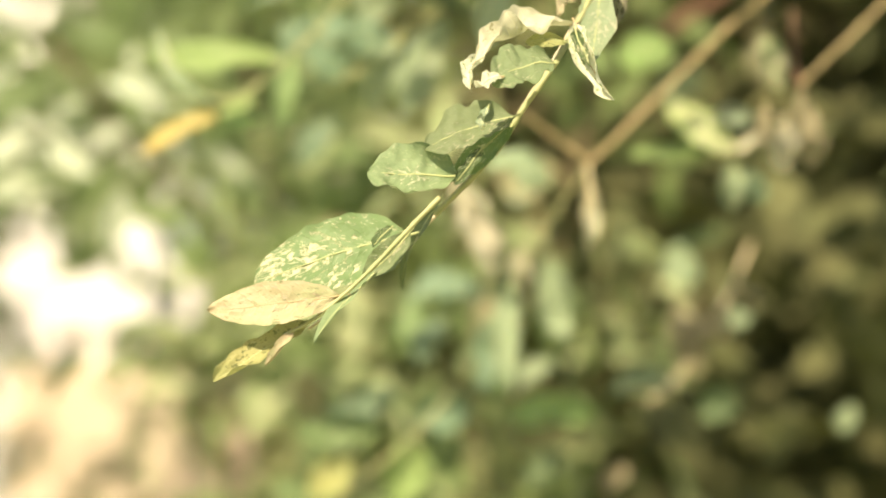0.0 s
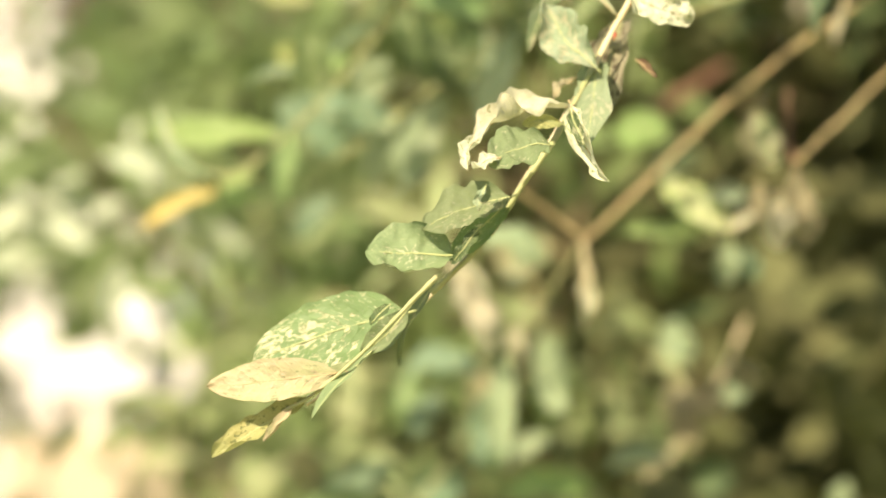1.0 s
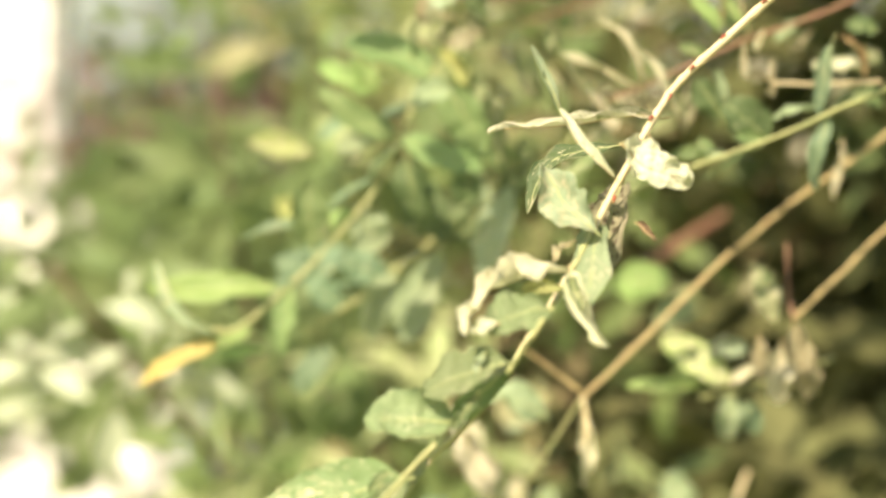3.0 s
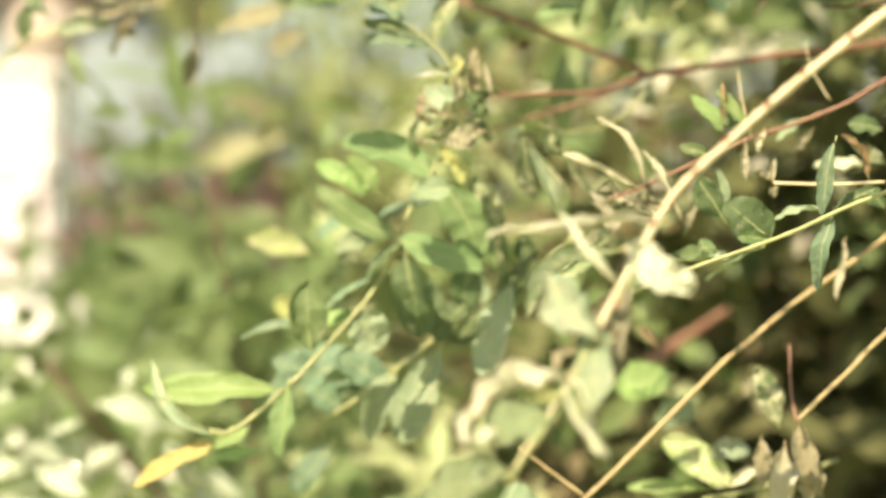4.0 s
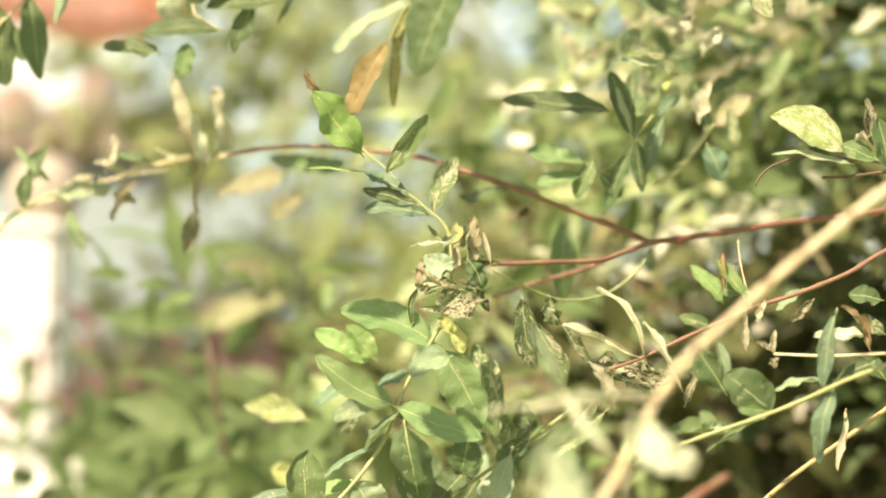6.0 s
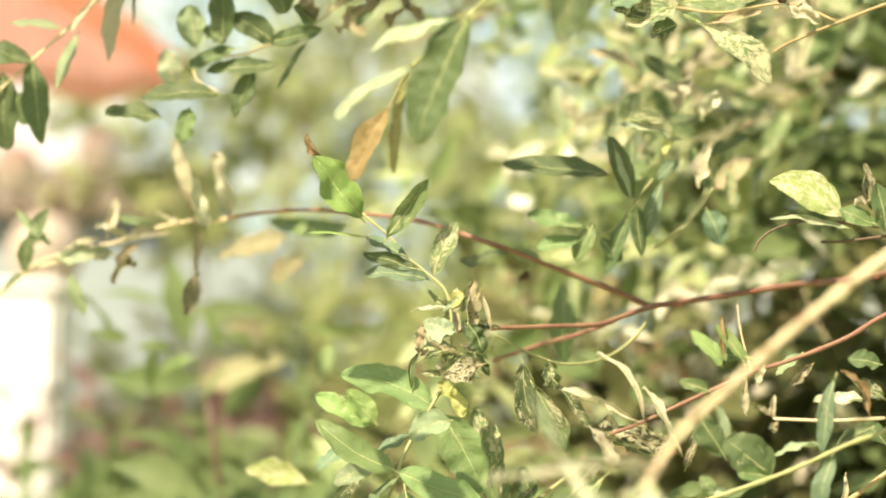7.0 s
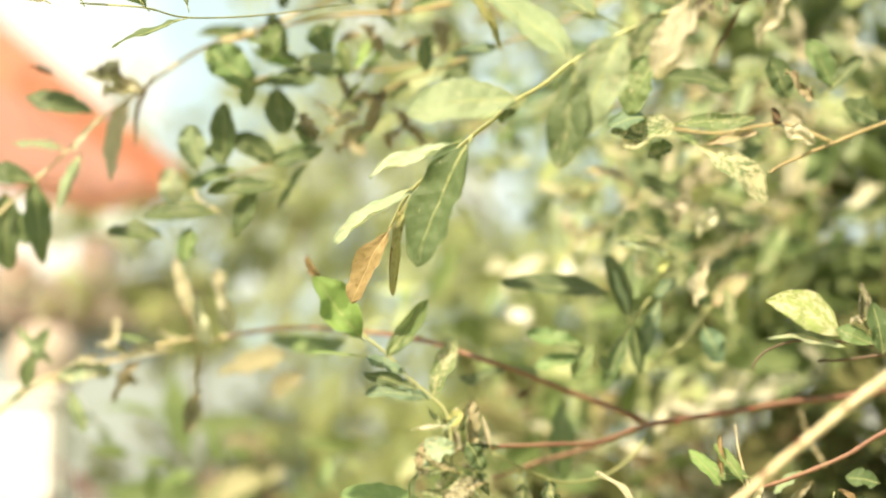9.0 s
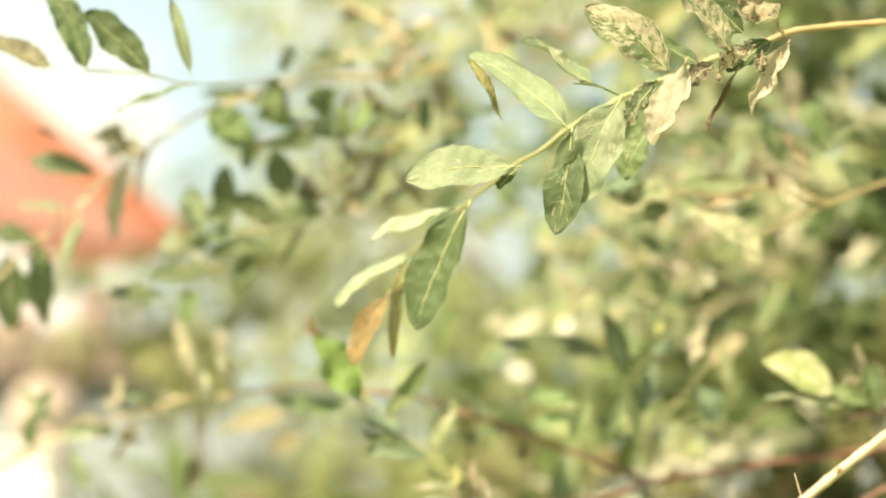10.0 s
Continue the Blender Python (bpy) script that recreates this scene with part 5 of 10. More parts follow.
leaf(lower_twig, (0.1012, 1.1200, 1.3034), (0.0890, 1.1228, 1.3183), 0.0132, "green", roll=-16.01, fold=0.17, bend=-0.03, twist=0.22, curl=0.28, ripple=0.15, chew=0.3, wave=0.02, seed=908)
leaf(lower_twig, (0.1167, 1.1500, 1.3006), (0.0985, 1.1466, 1.2904), 0.0136, "sage", roll=-20.25, fold=0.15, bend=0.01, twist=-0.53, curl=0.23, ripple=0.15, chew=0.3, wave=0.04, seed=959)
green_twig = twig("slender green willow stem with curled dark green leaves",
            [(0.3100, 0.9200, 1.4105), (0.2379, 0.8700, 1.4005), (0.1657, 0.8200, 1.3805), (0.1464, 0.8271, 1.3714), (0.1350, 0.8343, 1.3670), (0.1211, 0.8414, 1.3605), (0.1088, 0.8486, 1.3557), (0.0888, 0.8557, 1.3488), (0.0742, 0.8629, 1.3433), (0.0651, 0.8700, 1.3387)],
            0.00083, 0.00059, "yellow")
leaf(green_twig, (0.0989, 0.8693, 1.3645), (0.0895, 0.8677, 1.3794), 0.0112, "dark", roll=-15, fold=0.25, bend=0.04, twist=0.1, curl=0.15, ripple=0.12, chew=0.25, wave=0.02, seed=834)
leaf(green_twig, (0.0983, 0.8638, 1.3688), (0.0952, 0.8624, 1.3821), 0.0050, "sage", roll=30, fold=0.3, bend=0.04, twist=0.1, curl=0.15, ripple=0.12, chew=0.25, wave=0.02, seed=754)
leaf(green_twig, (0.1134, 0.8599, 1.3578), (0.0973, 0.8586, 1.3700), 0.0149, "dark", roll=-6, fold=0.15, bend=0.04, twist=0.1, curl=0.15, ripple=0.1, chew=0.25, wave=0.02, seed=569)
leaf(green_twig, (0.1127, 0.8549, 1.3574), (0.1011, 0.8548, 1.3587), 0.0057, "green", roll=-40, fold=0.3, bend=0.04, twist=0.1, curl=0.15, ripple=0.12, chew=0.25, wave=0.02, seed=695)
leaf(green_twig, (0.0939, 0.8607, 1.3502), (0.0756, 0.8610, 1.3479), 0.0076, "green", roll=30, fold=0.5, bend=0.04, twist=0.1, curl=0.7, ripple=0.12, chew=0.25, wave=0.02, arc=-0.12, seed=165)
leaf(green_twig, (0.0935, 0.8607, 1.3506), (0.0889, 0.8599, 1.3578), 0.0057, "green", roll=10, fold=0.15, bend=0.04, twist=0.1, curl=0.4, ripple=0.12, chew=0.25, wave=0.02, seed=982)
leaf(green_twig, (0.0989, 0.8606, 1.3514), (0.0912, 0.8605, 1.3523), 0.0042, "palegreen", roll=-10, fold=0.15, bend=0.04, twist=0.1, curl=0.8, ripple=0.3, chew=0.25, wave=0.02, seed=260)
leaf(green_twig, (0.1312, 0.8389, 1.3658), (0.1263, 0.8417, 1.3395), 0.0075, "blue", roll=15, fold=0.3, bend=0.04, twist=0.8, curl=0.35, ripple=0.12, chew=0.25, wave=0.05, seed=778)
leaf(green_twig, (0.1335, 0.8463, 1.3905), (0.1290, 0.8490, 1.3651), 0.0060, "blue", roll=25, fold=0.3, bend=0.04, twist=-0.5, curl=0.15, ripple=0.12, chew=0.25, wave=0.02, seed=393)
leaf(green_twig, (0.1319, 0.8687, 1.3691), (0.1151, 0.8691, 1.3653), 0.0050, "sage", roll=35, fold=0.15, bend=0.04, twist=0.1, curl=0.15, ripple=0.2, chew=0.25, wave=0.02, seed=227)
leaf(green_twig, (0.1476, 0.8580, 1.3743), (0.1352, 0.8588, 1.3676), 0.0057, "dark", roll=15, fold=0.15, bend=0.04, twist=0.1, curl=0.15, ripple=0.12, chew=0.25, wave=0.02, seed=816)
leaf(green_twig, (0.1142, 0.8902, 1.3566), (0.0945, 0.8915, 1.3447), 0.0040, "dark", roll=45, fold=0.15, bend=0.04, twist=0.1, curl=0.15, ripple=0.12, chew=0.25, wave=0.02, seed=813)
bare_twig = twig("bare orange-brown willow stem with dried hanging leaves",
            [(0.3100, 0.9200, 1.4170), (0.2546, 0.9450, 1.4070), (0.1993, 0.9700, 1.3870), (0.1716, 0.9650, 1.3645), (0.1517, 0.9600, 1.3506), (0.1337, 0.9550, 1.3382), (0.1202, 0.9500, 1.3274), (0.1068, 0.9450, 1.3167), (0.0851, 0.9400, 1.2957), (0.0636, 0.9350, 1.2749), (0.0529, 0.9300, 1.2657)],
            0.0009, 0.00085, "orange", buds=5)
extra_stem(bare_twig, [(0.0533, 0.9300, 1.2661), (0.0549, 0.9300, 1.2568), (0.0545, 0.9300, 1.2485)],
           0.00084, 0.00063, "tan")
extra_stem(bare_twig, [(0.0536, 0.9300, 1.2675), (0.0421, 0.9300, 1.2759), (0.0296, 0.9300, 1.2853)],
           0.00063, 0.00042, "orange")
extra_stem(bare_twig, [(0.0536, 0.9300, 1.2665), (0.0455, 0.9350, 1.2537), (0.0351, 0.9400, 1.2365), (0.0279, 0.9450, 1.2234), (0.0237, 0.9500, 1.2080)],
           0.00055, 0.0003, "yellow")
leaf(bare_twig, (0.1529, 0.9500, 1.3620), (0.1490, 0.9468, 1.3397), 0.0039, "cream", roll=0.92, fold=0.14, bend=0.1, twist=1.03, curl=1.3, ripple=0.3, chew=0.5, wave=0.07, seed=513)
leaf(bare_twig, (0.0536, 0.9300, 1.2644), (0.0536, 0.9374, 1.2328), 0.0077, "cream", roll=-14.01, fold=0.21, bend=0.09, twist=-1.68, curl=1, ripple=0.3, chew=0.5, wave=0.07, seed=716)
leaf(bare_twig, (0.0087, 0.9400, 1.2567), (0.0215, 0.9464, 1.2233), 0.0150, "cream", roll=-5.86, fold=0.27, bend=0.12, twist=-1.46, curl=0.4, ripple=0.3, chew=0.5, wave=0.08, seed=698)
leaf(bare_twig, (0.0409, 0.9500, 1.2573), (0.0173, 0.9467, 1.2671), 0.0175, "sage", roll=14.67, fold=0.1, bend=0.08, twist=0.47, curl=0.25, ripple=0.15, chew=0.4, wave=0.02, seed=489)
leaf(bare_twig, (0.0380, 0.9600, 1.2265), (0.0471, 0.9543, 1.1988), 0.0122, "sage", roll=2.48, fold=0.16, bend=-0.07, twist=0.36, curl=0.11, ripple=0.15, chew=0.3, wave=0.04, seed=614)
leaf(bare_twig, (0.0259, 0.9500, 1.2252), (0.0235, 0.9432, 1.1808), 0.0117, "sage", roll=17.52, fold=0.3, bend=0.04, twist=-0.42, curl=0.4, ripple=0.15, chew=0.3, wave=0.02, seed=34)
leaf(bare_twig, (0.0294, 0.9600, 1.2265), (0.0317, 0.9657, 1.2021), 0.0079, "speckle", roll=6.08, fold=0.3, bend=0, twist=1.4, curl=1.41, ripple=0.3, chew=0.5, wave=0.1, seed=505)
leaf(bare_twig, (0.0193, 1.0000, 1.2032), (0.0147, 0.9976, 1.1740), 0.0118, "blue", roll=-5.63, fold=0.3, bend=-0.05, twist=-0.35, curl=0.1, ripple=0.15, chew=0.3, wave=0.04, seed=536)
leaf(bare_twig, (0.0179, 1.0500, 1.2078), (-0.0154, 1.0590, 1.2047), 0.0174, "blue", roll=20.63, fold=0.26, bend=0.07, twist=0.26, curl=0.39, ripple=0.15, chew=0.3, wave=0.04, seed=790)
leaf(bare_twig, (0.0013, 1.0500, 1.1984), (-0.0105, 1.0443, 1.1800), 0.0174, "blue", roll=20.46, fold=0.31, bend=-0.04, twist=0.46, curl=0.01, ripple=0.15, chew=0.3, wave=0.02, seed=14)
leaf(bare_twig, (-0.0061, 1.1000, 1.1736), (-0.0160, 1.1068, 1.2029), 0.0156, "green", roll=-17.06, fold=0.15, bend=0.08, twist=0.51, curl=0.39, ripple=0.15, chew=0.3, wave=0.04, seed=560)
twig("broken reddish old willow stem in the shade",
            [(0.1723, 1.5000, 1.3505), (0.1581, 1.4867, 1.3419), (0.1402, 1.4733, 1.3309), (0.1194, 1.4600, 1.3177)],
            0.00236, 0.00361, "red")
bottom_twig = twig("low willow twig with broad green and yellowing leaves",
            [(0.0226, 1.0500, 1.1888), (0.0107, 1.0500, 1.1769), (-0.0059, 1.0500, 1.1550), (-0.0203, 1.0500, 1.1411), (-0.0346, 1.0500, 1.1304), (-0.0465, 1.0500, 1.1220)],
            0.00083, 0.00059, "yellow")
leaf(bottom_twig, (-0.0103, 1.0500, 1.1447), (-0.0191, 1.0572, 1.1158), 0.0203, "lime", roll=5, fold=0.25, bend=-0.06, twist=0.22, curl=0.21, ripple=0.15, chew=0.3, wave=0.03, seed=541)
leaf(bottom_twig, (-0.0223, 1.0600, 1.1512), (-0.0628, 1.0457, 1.1486), 0.0155, "green", roll=10, fold=0.13, bend=-0, twist=-0.02, curl=0.12, ripple=0.15, chew=0.3, wave=0.03, seed=861)
leaf(bottom_twig, (-0.0195, 1.0800, 1.1632), (-0.0500, 1.0774, 1.1513), 0.0148, "blue", roll=-4.77, fold=0.23, bend=0.06, twist=-0.27, curl=0.37, ripple=0.15, chew=0.3, wave=0.03, seed=877)
leaf(bottom_twig, (0.0113, 1.0600, 1.1600), (-0.0103, 1.0579, 1.1539), 0.0180, "blue", roll=-22.23, fold=0.31, bend=0.08, twist=0.06, curl=0.39, ripple=0.15, chew=0.3, wave=0.03, seed=74)
leaf(bottom_twig, (-0.0381, 1.0500, 1.1369), (-0.0580, 1.0555, 1.1230), 0.0154, "yellow", roll=-20.76, fold=0.12, bend=-0.06, twist=-0.5, curl=0.02, ripple=0.15, chew=0.3, wave=0.02, seed=256)
leaf(bottom_twig, (-0.0312, 1.1000, 1.1336), (-0.0458, 1.0941, 1.1445), 0.0130, "green", roll=10.45, fold=0.24, bend=0.1, twist=0.27, curl=0.26, ripple=0.15, chew=0.3, wave=0.04, seed=29)
leaf(bottom_twig, (0.0752, 1.2000, 1.1350), (0.0313, 1.2029, 1.1356), 0.0170, "lime", roll=4.88, fold=0.3, bend=0.05, twist=-0.05, curl=0.13, ripple=0.15, chew=0.3, wave=0.03, seed=851)
leaf(bottom_twig, (-0.0062, 1.1000, 1.1480), (0.0036, 1.0966, 1.1239), 0.0182, "green", roll=-14.46, fold=0.12, bend=0.04, twist=0.54, curl=0.39, ripple=0.15, chew=0.3, wave=0.04, seed=956)
leaf(bottom_twig, (0.0113, 1.1000, 1.1685), (0.0288, 1.1068, 1.1576), 0.0156, "green", roll=-20.04, fold=0.13, bend=0.02, twist=-0.44, curl=0.11, ripple=0.15, chew=0.3, wave=0.02, seed=127)
leaf(bottom_twig, (-0.0563, 1.1000, 1.1110), (-0.0761, 1.0997, 1.1187), 0.0156, "green", roll=12.94, fold=0.31, bend=0.07, twist=-0.19, curl=0.15, ripple=0.15, chew=0.3, wave=0.04, seed=831)
leaf(bottom_twig, (0.0299, 1.1500, 1.1546), (0.0507, 1.1497, 1.1677), 0.0119, "sage", roll=-17.09, fold=0.26, bend=0.03, twist=-0.17, curl=0.09, ripple=0.15, chew=0.3, wave=0.03, seed=628)
leaf(bottom_twig, (0.0584, 1.2000, 1.1181), (0.0394, 1.2011, 1.1015), 0.0170, "olive", roll=18.95, fold=0.27, bend=0.01, twist=-0.27, curl=0.14, ripple=0.15, chew=0.3, wave=0.04, seed=123)
shade_twig = twig("pale withered twig in the shade of the shrub",
            [(0.1414, 1.1500, 1.2220), (0.1303, 1.1425, 1.1993), (0.1142, 1.1350, 1.1743), (0.1033, 1.1275, 1.1598), (0.0925, 1.1200, 1.1531)],
            0.00103, 0.00076, "tan")
leaf(shade_twig, (0.1152, 1.1200, 1.1709), (0.1024, 1.1240, 1.1909), 0.0221, "tan", roll=7.38, fold=0.14, bend=0.03, twist=1.37, curl=0.5, ripple=0.3, chew=0.5, wave=0.07, seed=318)
leaf(shade_twig, (0.1057, 1.1400, 1.1603), (0.0772, 1.1374, 1.1530), 0.0145, "sage", roll=22.78, fold=0.33, bend=0.11, twist=0.12, curl=0.03, ripple=0.15, chew=0.3, wave=0.03, seed=911)
leaf(shade_twig, (0.1273, 1.1500, 1.1935), (0.1308, 1.1462, 1.1756), 0.0139, "tan", roll=-9.95, fold=0.19, bend=-0.01, twist=1.82, curl=1.4, ripple=0.3, chew=0.5, wave=0.11, seed=658)
leaf(shade_twig, (0.1337, 1.1500, 1.2039), (0.1440, 1.1487, 1.1883), 0.0139, "speckle", roll=0.88, fold=0.26, bend=-0.07, twist=-1.47, curl=2.04, ripple=0.3, chew=0.5, wave=0.06, seed=498)
leaf(shade_twig, (0.1974, 1.2000, 1.1409), (0.1918, 1.2051, 1.1265), 0.0113, "sage", roll=9.73, fold=0.14, bend=0.01, twist=-0.26, curl=0.34, ripple=0.15, chew=0.3, wave=0.02, seed=201)
leaf(shade_twig, (0.1288, 1.2000, 1.1780), (0.1474, 1.1969, 1.1837), 0.0113, "sage", roll=-21.17, fold=0.15, bend=-0.04, twist=0.29, curl=0.12, ripple=0.15, chew=0.3, wave=0.02, seed=496)
leaf(shade_twig, (0.1070, 1.2000, 1.2161), (0.1204, 1.1984, 1.1999), 0.0170, "sage", roll=-1.94, fold=0.19, bend=0.06, twist=0.3, curl=0.1, ripple=0.15, chew=0.3, wave=0.03, seed=744)
leaf(shade_twig, (0.0883, 1.2000, 1.1126), (0.0802, 1.1998, 1.0961), 0.0165, "tan", roll=8.92, fold=0.28, bend=0.09, twist=1.04, curl=1.37, ripple=0.3, chew=0.5, wave=0.05, seed=912)
leaf(shade_twig, (0.1456, 1.2500, 1.1416), (0.1290, 1.2526, 1.1271), 0.0177, "olive", roll=-11.65, fold=0.27, bend=-0.02, twist=-0.02, curl=0.28, ripple=0.15, chew=0.3, wave=0.03, seed=592)
leaf(shade_twig, (0.0053, 1.1542, 1.2511), (0.0242, 1.1521, 1.2056), 0.0136, "cream", roll=20, fold=0.15, bend=0.04, twist=0.1, curl=0.5, ripple=0.2, chew=0.25, wave=0.02, arc=0.1, seed=473)
leaf(shade_twig, (0.0527, 1.1945, 1.2562), (0.0271, 1.1940, 1.2454), 0.0243, "khaki", roll=-10, fold=0.15, bend=0.04, twist=0.1, curl=0.4, ripple=0.12, chew=0.25, wave=0.02, seed=259)
leaf(shade_twig, (0.0495, 1.2147, 1.2609), (0.0344, 1.2136, 1.2362), 0.0165, "palegreen", roll=10, fold=0.15, bend=0.04, twist=0.1, curl=0.3, ripple=0.12, chew=0.25, wave=0.02, seed=214)
leaf(shade_twig, (0.0333, 1.1721, 1.2066), (0.0281, 1.1695, 1.1509), 0.0127, "palegreen", roll=15, fold=0.15, bend=0.04, twist=0.1, curl=0.4, ripple=0.2, chew=0.25, wave=0.02, seed=807)
leaf(shade_twig, (0.0194, 1.2118, 1.1978), (0.0195, 1.2094, 1.1485), 0.0137, "khaki", roll=-10, fold=0.15, bend=0.04, twist=0.1, curl=0.4, ripple=0.12, chew=0.25, wave=0.02, seed=394)
leaf(shade_twig, (0.0501, 1.1924, 1.2131), (0.0556, 1.1906, 1.1740), 0.0148, "sage", roll=10, fold=0.15, bend=0.04, twist=0.1, curl=0.4, ripple=0.12, chew=0.25, wave=0.02, seed=949)
leaf(shade_twig, (0.0366, 1.1926, 1.2171), (0.0380, 1.1917, 1.1969), 0.0108, "cream", roll=10, fold=0.15, bend=0.04, twist=0.1, curl=0.6, ripple=0.3, chew=0.25, wave=0.02, seed=329)
leaf(shade_twig, (0.1155, 1.2413, 1.1898), (0.1254, 1.2395, 1.1505), 0.0174, "khaki", roll=0, fold=0.15, bend=0.04, twist=0.1, curl=0.6, ripple=0.3, chew=0.25, wave=0.02, seed=732)
leaf(shade_twig, (0.1422, 1.1471, 1.3151), (0.1526, 1.1461, 1.2945), 0.0181, "khaki", roll=0, fold=0.15, bend=0.04, twist=0.1, curl=0.4, ripple=0.3, chew=0.25, wave=0.02, seed=190)
leaf(shade_twig, (0.0206, 1.1492, 1.3562), (0.0220, 1.1472, 1.3136), 0.0129, "palegreen", roll=0, fold=0.15, bend=0.04, twist=0.1, curl=0.4, ripple=0.2, chew=0.25, wave=0.02, seed=643)
right_twig = twig("thin orange-brown stem ending in a withered pale leaf bunch",
            [(0.3100, 0.9200, 1.3761), (0.2504, 0.9250, 1.3661), (0.1907, 0.9300, 1.3461), (0.1647, 0.9275, 1.3273), (0.1501, 0.9250, 1.3132), (0.1393, 0.9225, 1.3035), (0.1306, 0.9200, 1.2953)],
            0.00085, 0.0007, "orange")
extra_stem(right_twig, [(0.1302, 0.9200, 1.2947), (0.1289, 0.9250, 1.3066), (0.1291, 0.9300, 1.3228)],
           0.00062, 0.00042, "red")
leaf(right_twig, (0.1318, 0.9282, 1.2952), (0.1359, 0.9298, 1.2642), 0.0103, "tan", roll=0, fold=0.15, bend=0.04, twist=0.4, curl=0.6, ripple=0.2, chew=0.4, wave=0.02, seed=652)
leaf(right_twig, (0.1272, 0.9287, 1.2861), (0.1260, 0.9298, 1.2638), 0.0128, "cream", roll=0, fold=0.15, bend=0.04, twist=0.5, curl=0.5, ripple=0.3, chew=0.45, wave=0.02, seed=516)
leaf(right_twig, (0.1181, 0.9286, 1.2886), (0.1194, 0.9294, 1.2720), 0.0070, "tan", roll=0, fold=0.15, bend=0.04, twist=0.1, curl=0.15, ripple=0.3, chew=0.5, wave=0.02, seed=60)
leaf(right_twig, (0.1248, 0.9283, 1.2935), (0.1165, 0.9272, 1.3154), 0.0099, "scarred", roll=0, fold=0.15, bend=0.04, twist=0.1, curl=0.15, ripple=0.2, chew=0.25, wave=0.02, seed=665)
leaf(right_twig, (0.1355, 0.9288, 1.2836), (0.1409, 0.9296, 1.2671), 0.0066, "tan", roll=0, fold=0.15, bend=0.04, twist=1.3, curl=1.3, ripple=0.42, chew=0.5, wave=0.06, seed=718)
leafy_twig = twig("short willow twig with bright green leaves",
            [(0.1576, 1.0000, 1.2784), (0.1388, 0.9933, 1.2720), (0.1201, 0.9867, 1.2667), (0.1018, 0.9800, 1.2638)],
            0.00079, 0.00055, "yellow")
leaf(leafy_twig, (0.1138, 0.9846, 1.2692), (0.0870, 0.9838, 1.2872), 0.0140, "limescar", roll=0, fold=0.2, bend=0.04, twist=0.1, curl=0.15, ripple=0.12, chew=0.25, wave=0.02, seed=483)
leaf(leafy_twig, (0.1041, 0.9841, 1.2806), (0.1212, 0.9839, 1.2828), 0.0105, "palegreen", roll=-8, fold=0.15, bend=0.04, twist=0.1, curl=0.15, ripple=0.2, chew=0.25, wave=0.02, seed=219)
leaf(leafy_twig, (0.1046, 0.9848, 1.2675), (0.0730, 0.9848, 1.2675), 0.0066, "lime", roll=10, fold=0.15, bend=0.04, twist=0.1, curl=0.15, ripple=0.12, chew=0.25, wave=0.02, seed=425)
leaf(leafy_twig, (0.1133, 0.9847, 1.2684), (0.1234, 0.9843, 1.2758), 0.0057, "cream", roll=0, fold=0.15, bend=0.04, twist=0.1, curl=0.15, ripple=0.3, chew=0.25, wave=0.02, seed=587)
leaf(leafy_twig, (0.1151, 0.9849, 1.2644), (0.1129, 0.9858, 1.2469), 0.0110, "sage", roll=0, fold=0.15, bend=0.04, twist=0.1, curl=0.15, ripple=0.12, chew=0.25, wave=0.02, seed=66)
leaf(leafy_twig, (0.1195, 0.9850, 1.2622), (0.1250, 0.9856, 1.2491), 0.0088, "blue", roll=0, fold=0.15, bend=0.04, twist=0.1, curl=0.15, ripple=0.12, chew=0.25, wave=0.02, seed=166)
leaf(leafy_twig, (0.0932, 0.9838, 1.2863), (0.1019, 0.9840, 1.2820), 0.0053, "limescar", roll=0, fold=0.15, bend=0.04, twist=0.1, curl=0.15, ripple=0.12, chew=0.25, wave=0.02, seed=854)
red_branch = twig("forked red-brown willow branch, bare, with knotty nodes",
            [(0.3100, 0.9200, 1.4909), (0.2697, 1.0100, 1.4809), (0.2294, 1.1000, 1.4609), (0.1948, 1.0900, 1.4563), (0.1740, 1.0800, 1.4518), (0.1507, 1.0700, 1.4486), (0.1254, 1.0600, 1.4435), (0.1006, 1.0500, 1.4388), (0.0879, 1.0400, 1.4357), (0.0755, 1.0300, 1.4306), (0.0656, 1.0200, 1.4263), (0.0469, 1.0100, 1.4245), (0.0213, 1.0000, 1.4226)],
            0.00173, 0.00090, "red", buds=6)
extra_stem(red_branch, [(0.0914, 1.0800, 1.4404), (0.0739, 1.0720, 1.4470), (0.0543, 1.0640, 1.4532), (0.0325, 1.0560, 1.4608), (0.0183, 1.0516, 1.4650), (-0.0032, 1.0861, 1.4771), (-0.0182, 1.1052, 1.4827), (-0.0337, 1.1235, 1.4870), (-0.0553, 1.1500, 1.4928), (-0.0777, 1.1754, 1.4959), (-0.1008, 1.1994, 1.4962)],
           0.00134, 0.00079, "red")
extra_stem(red_branch, [(0.0910, 1.0700, 1.4369), (0.0847, 1.0583, 1.4270), (0.0754, 1.0467, 1.4183), (0.0642, 1.0350, 1.4126), (0.0497, 1.0233, 1.4106), (0.0356, 1.0117, 1.4145), (0.0222, 1.0000, 1.4201)],
           0.00072, 0.00045, "yellow")
extra_stem(red_branch, [(0.0746, 1.1200, 1.4366), (0.0599, 1.1275, 1.4323), (0.0476, 1.1350, 1.4297), (0.0326, 1.1425, 1.4252), (0.0250, 1.1500, 1.4233)],
           0.00101, 0.00078, "red")
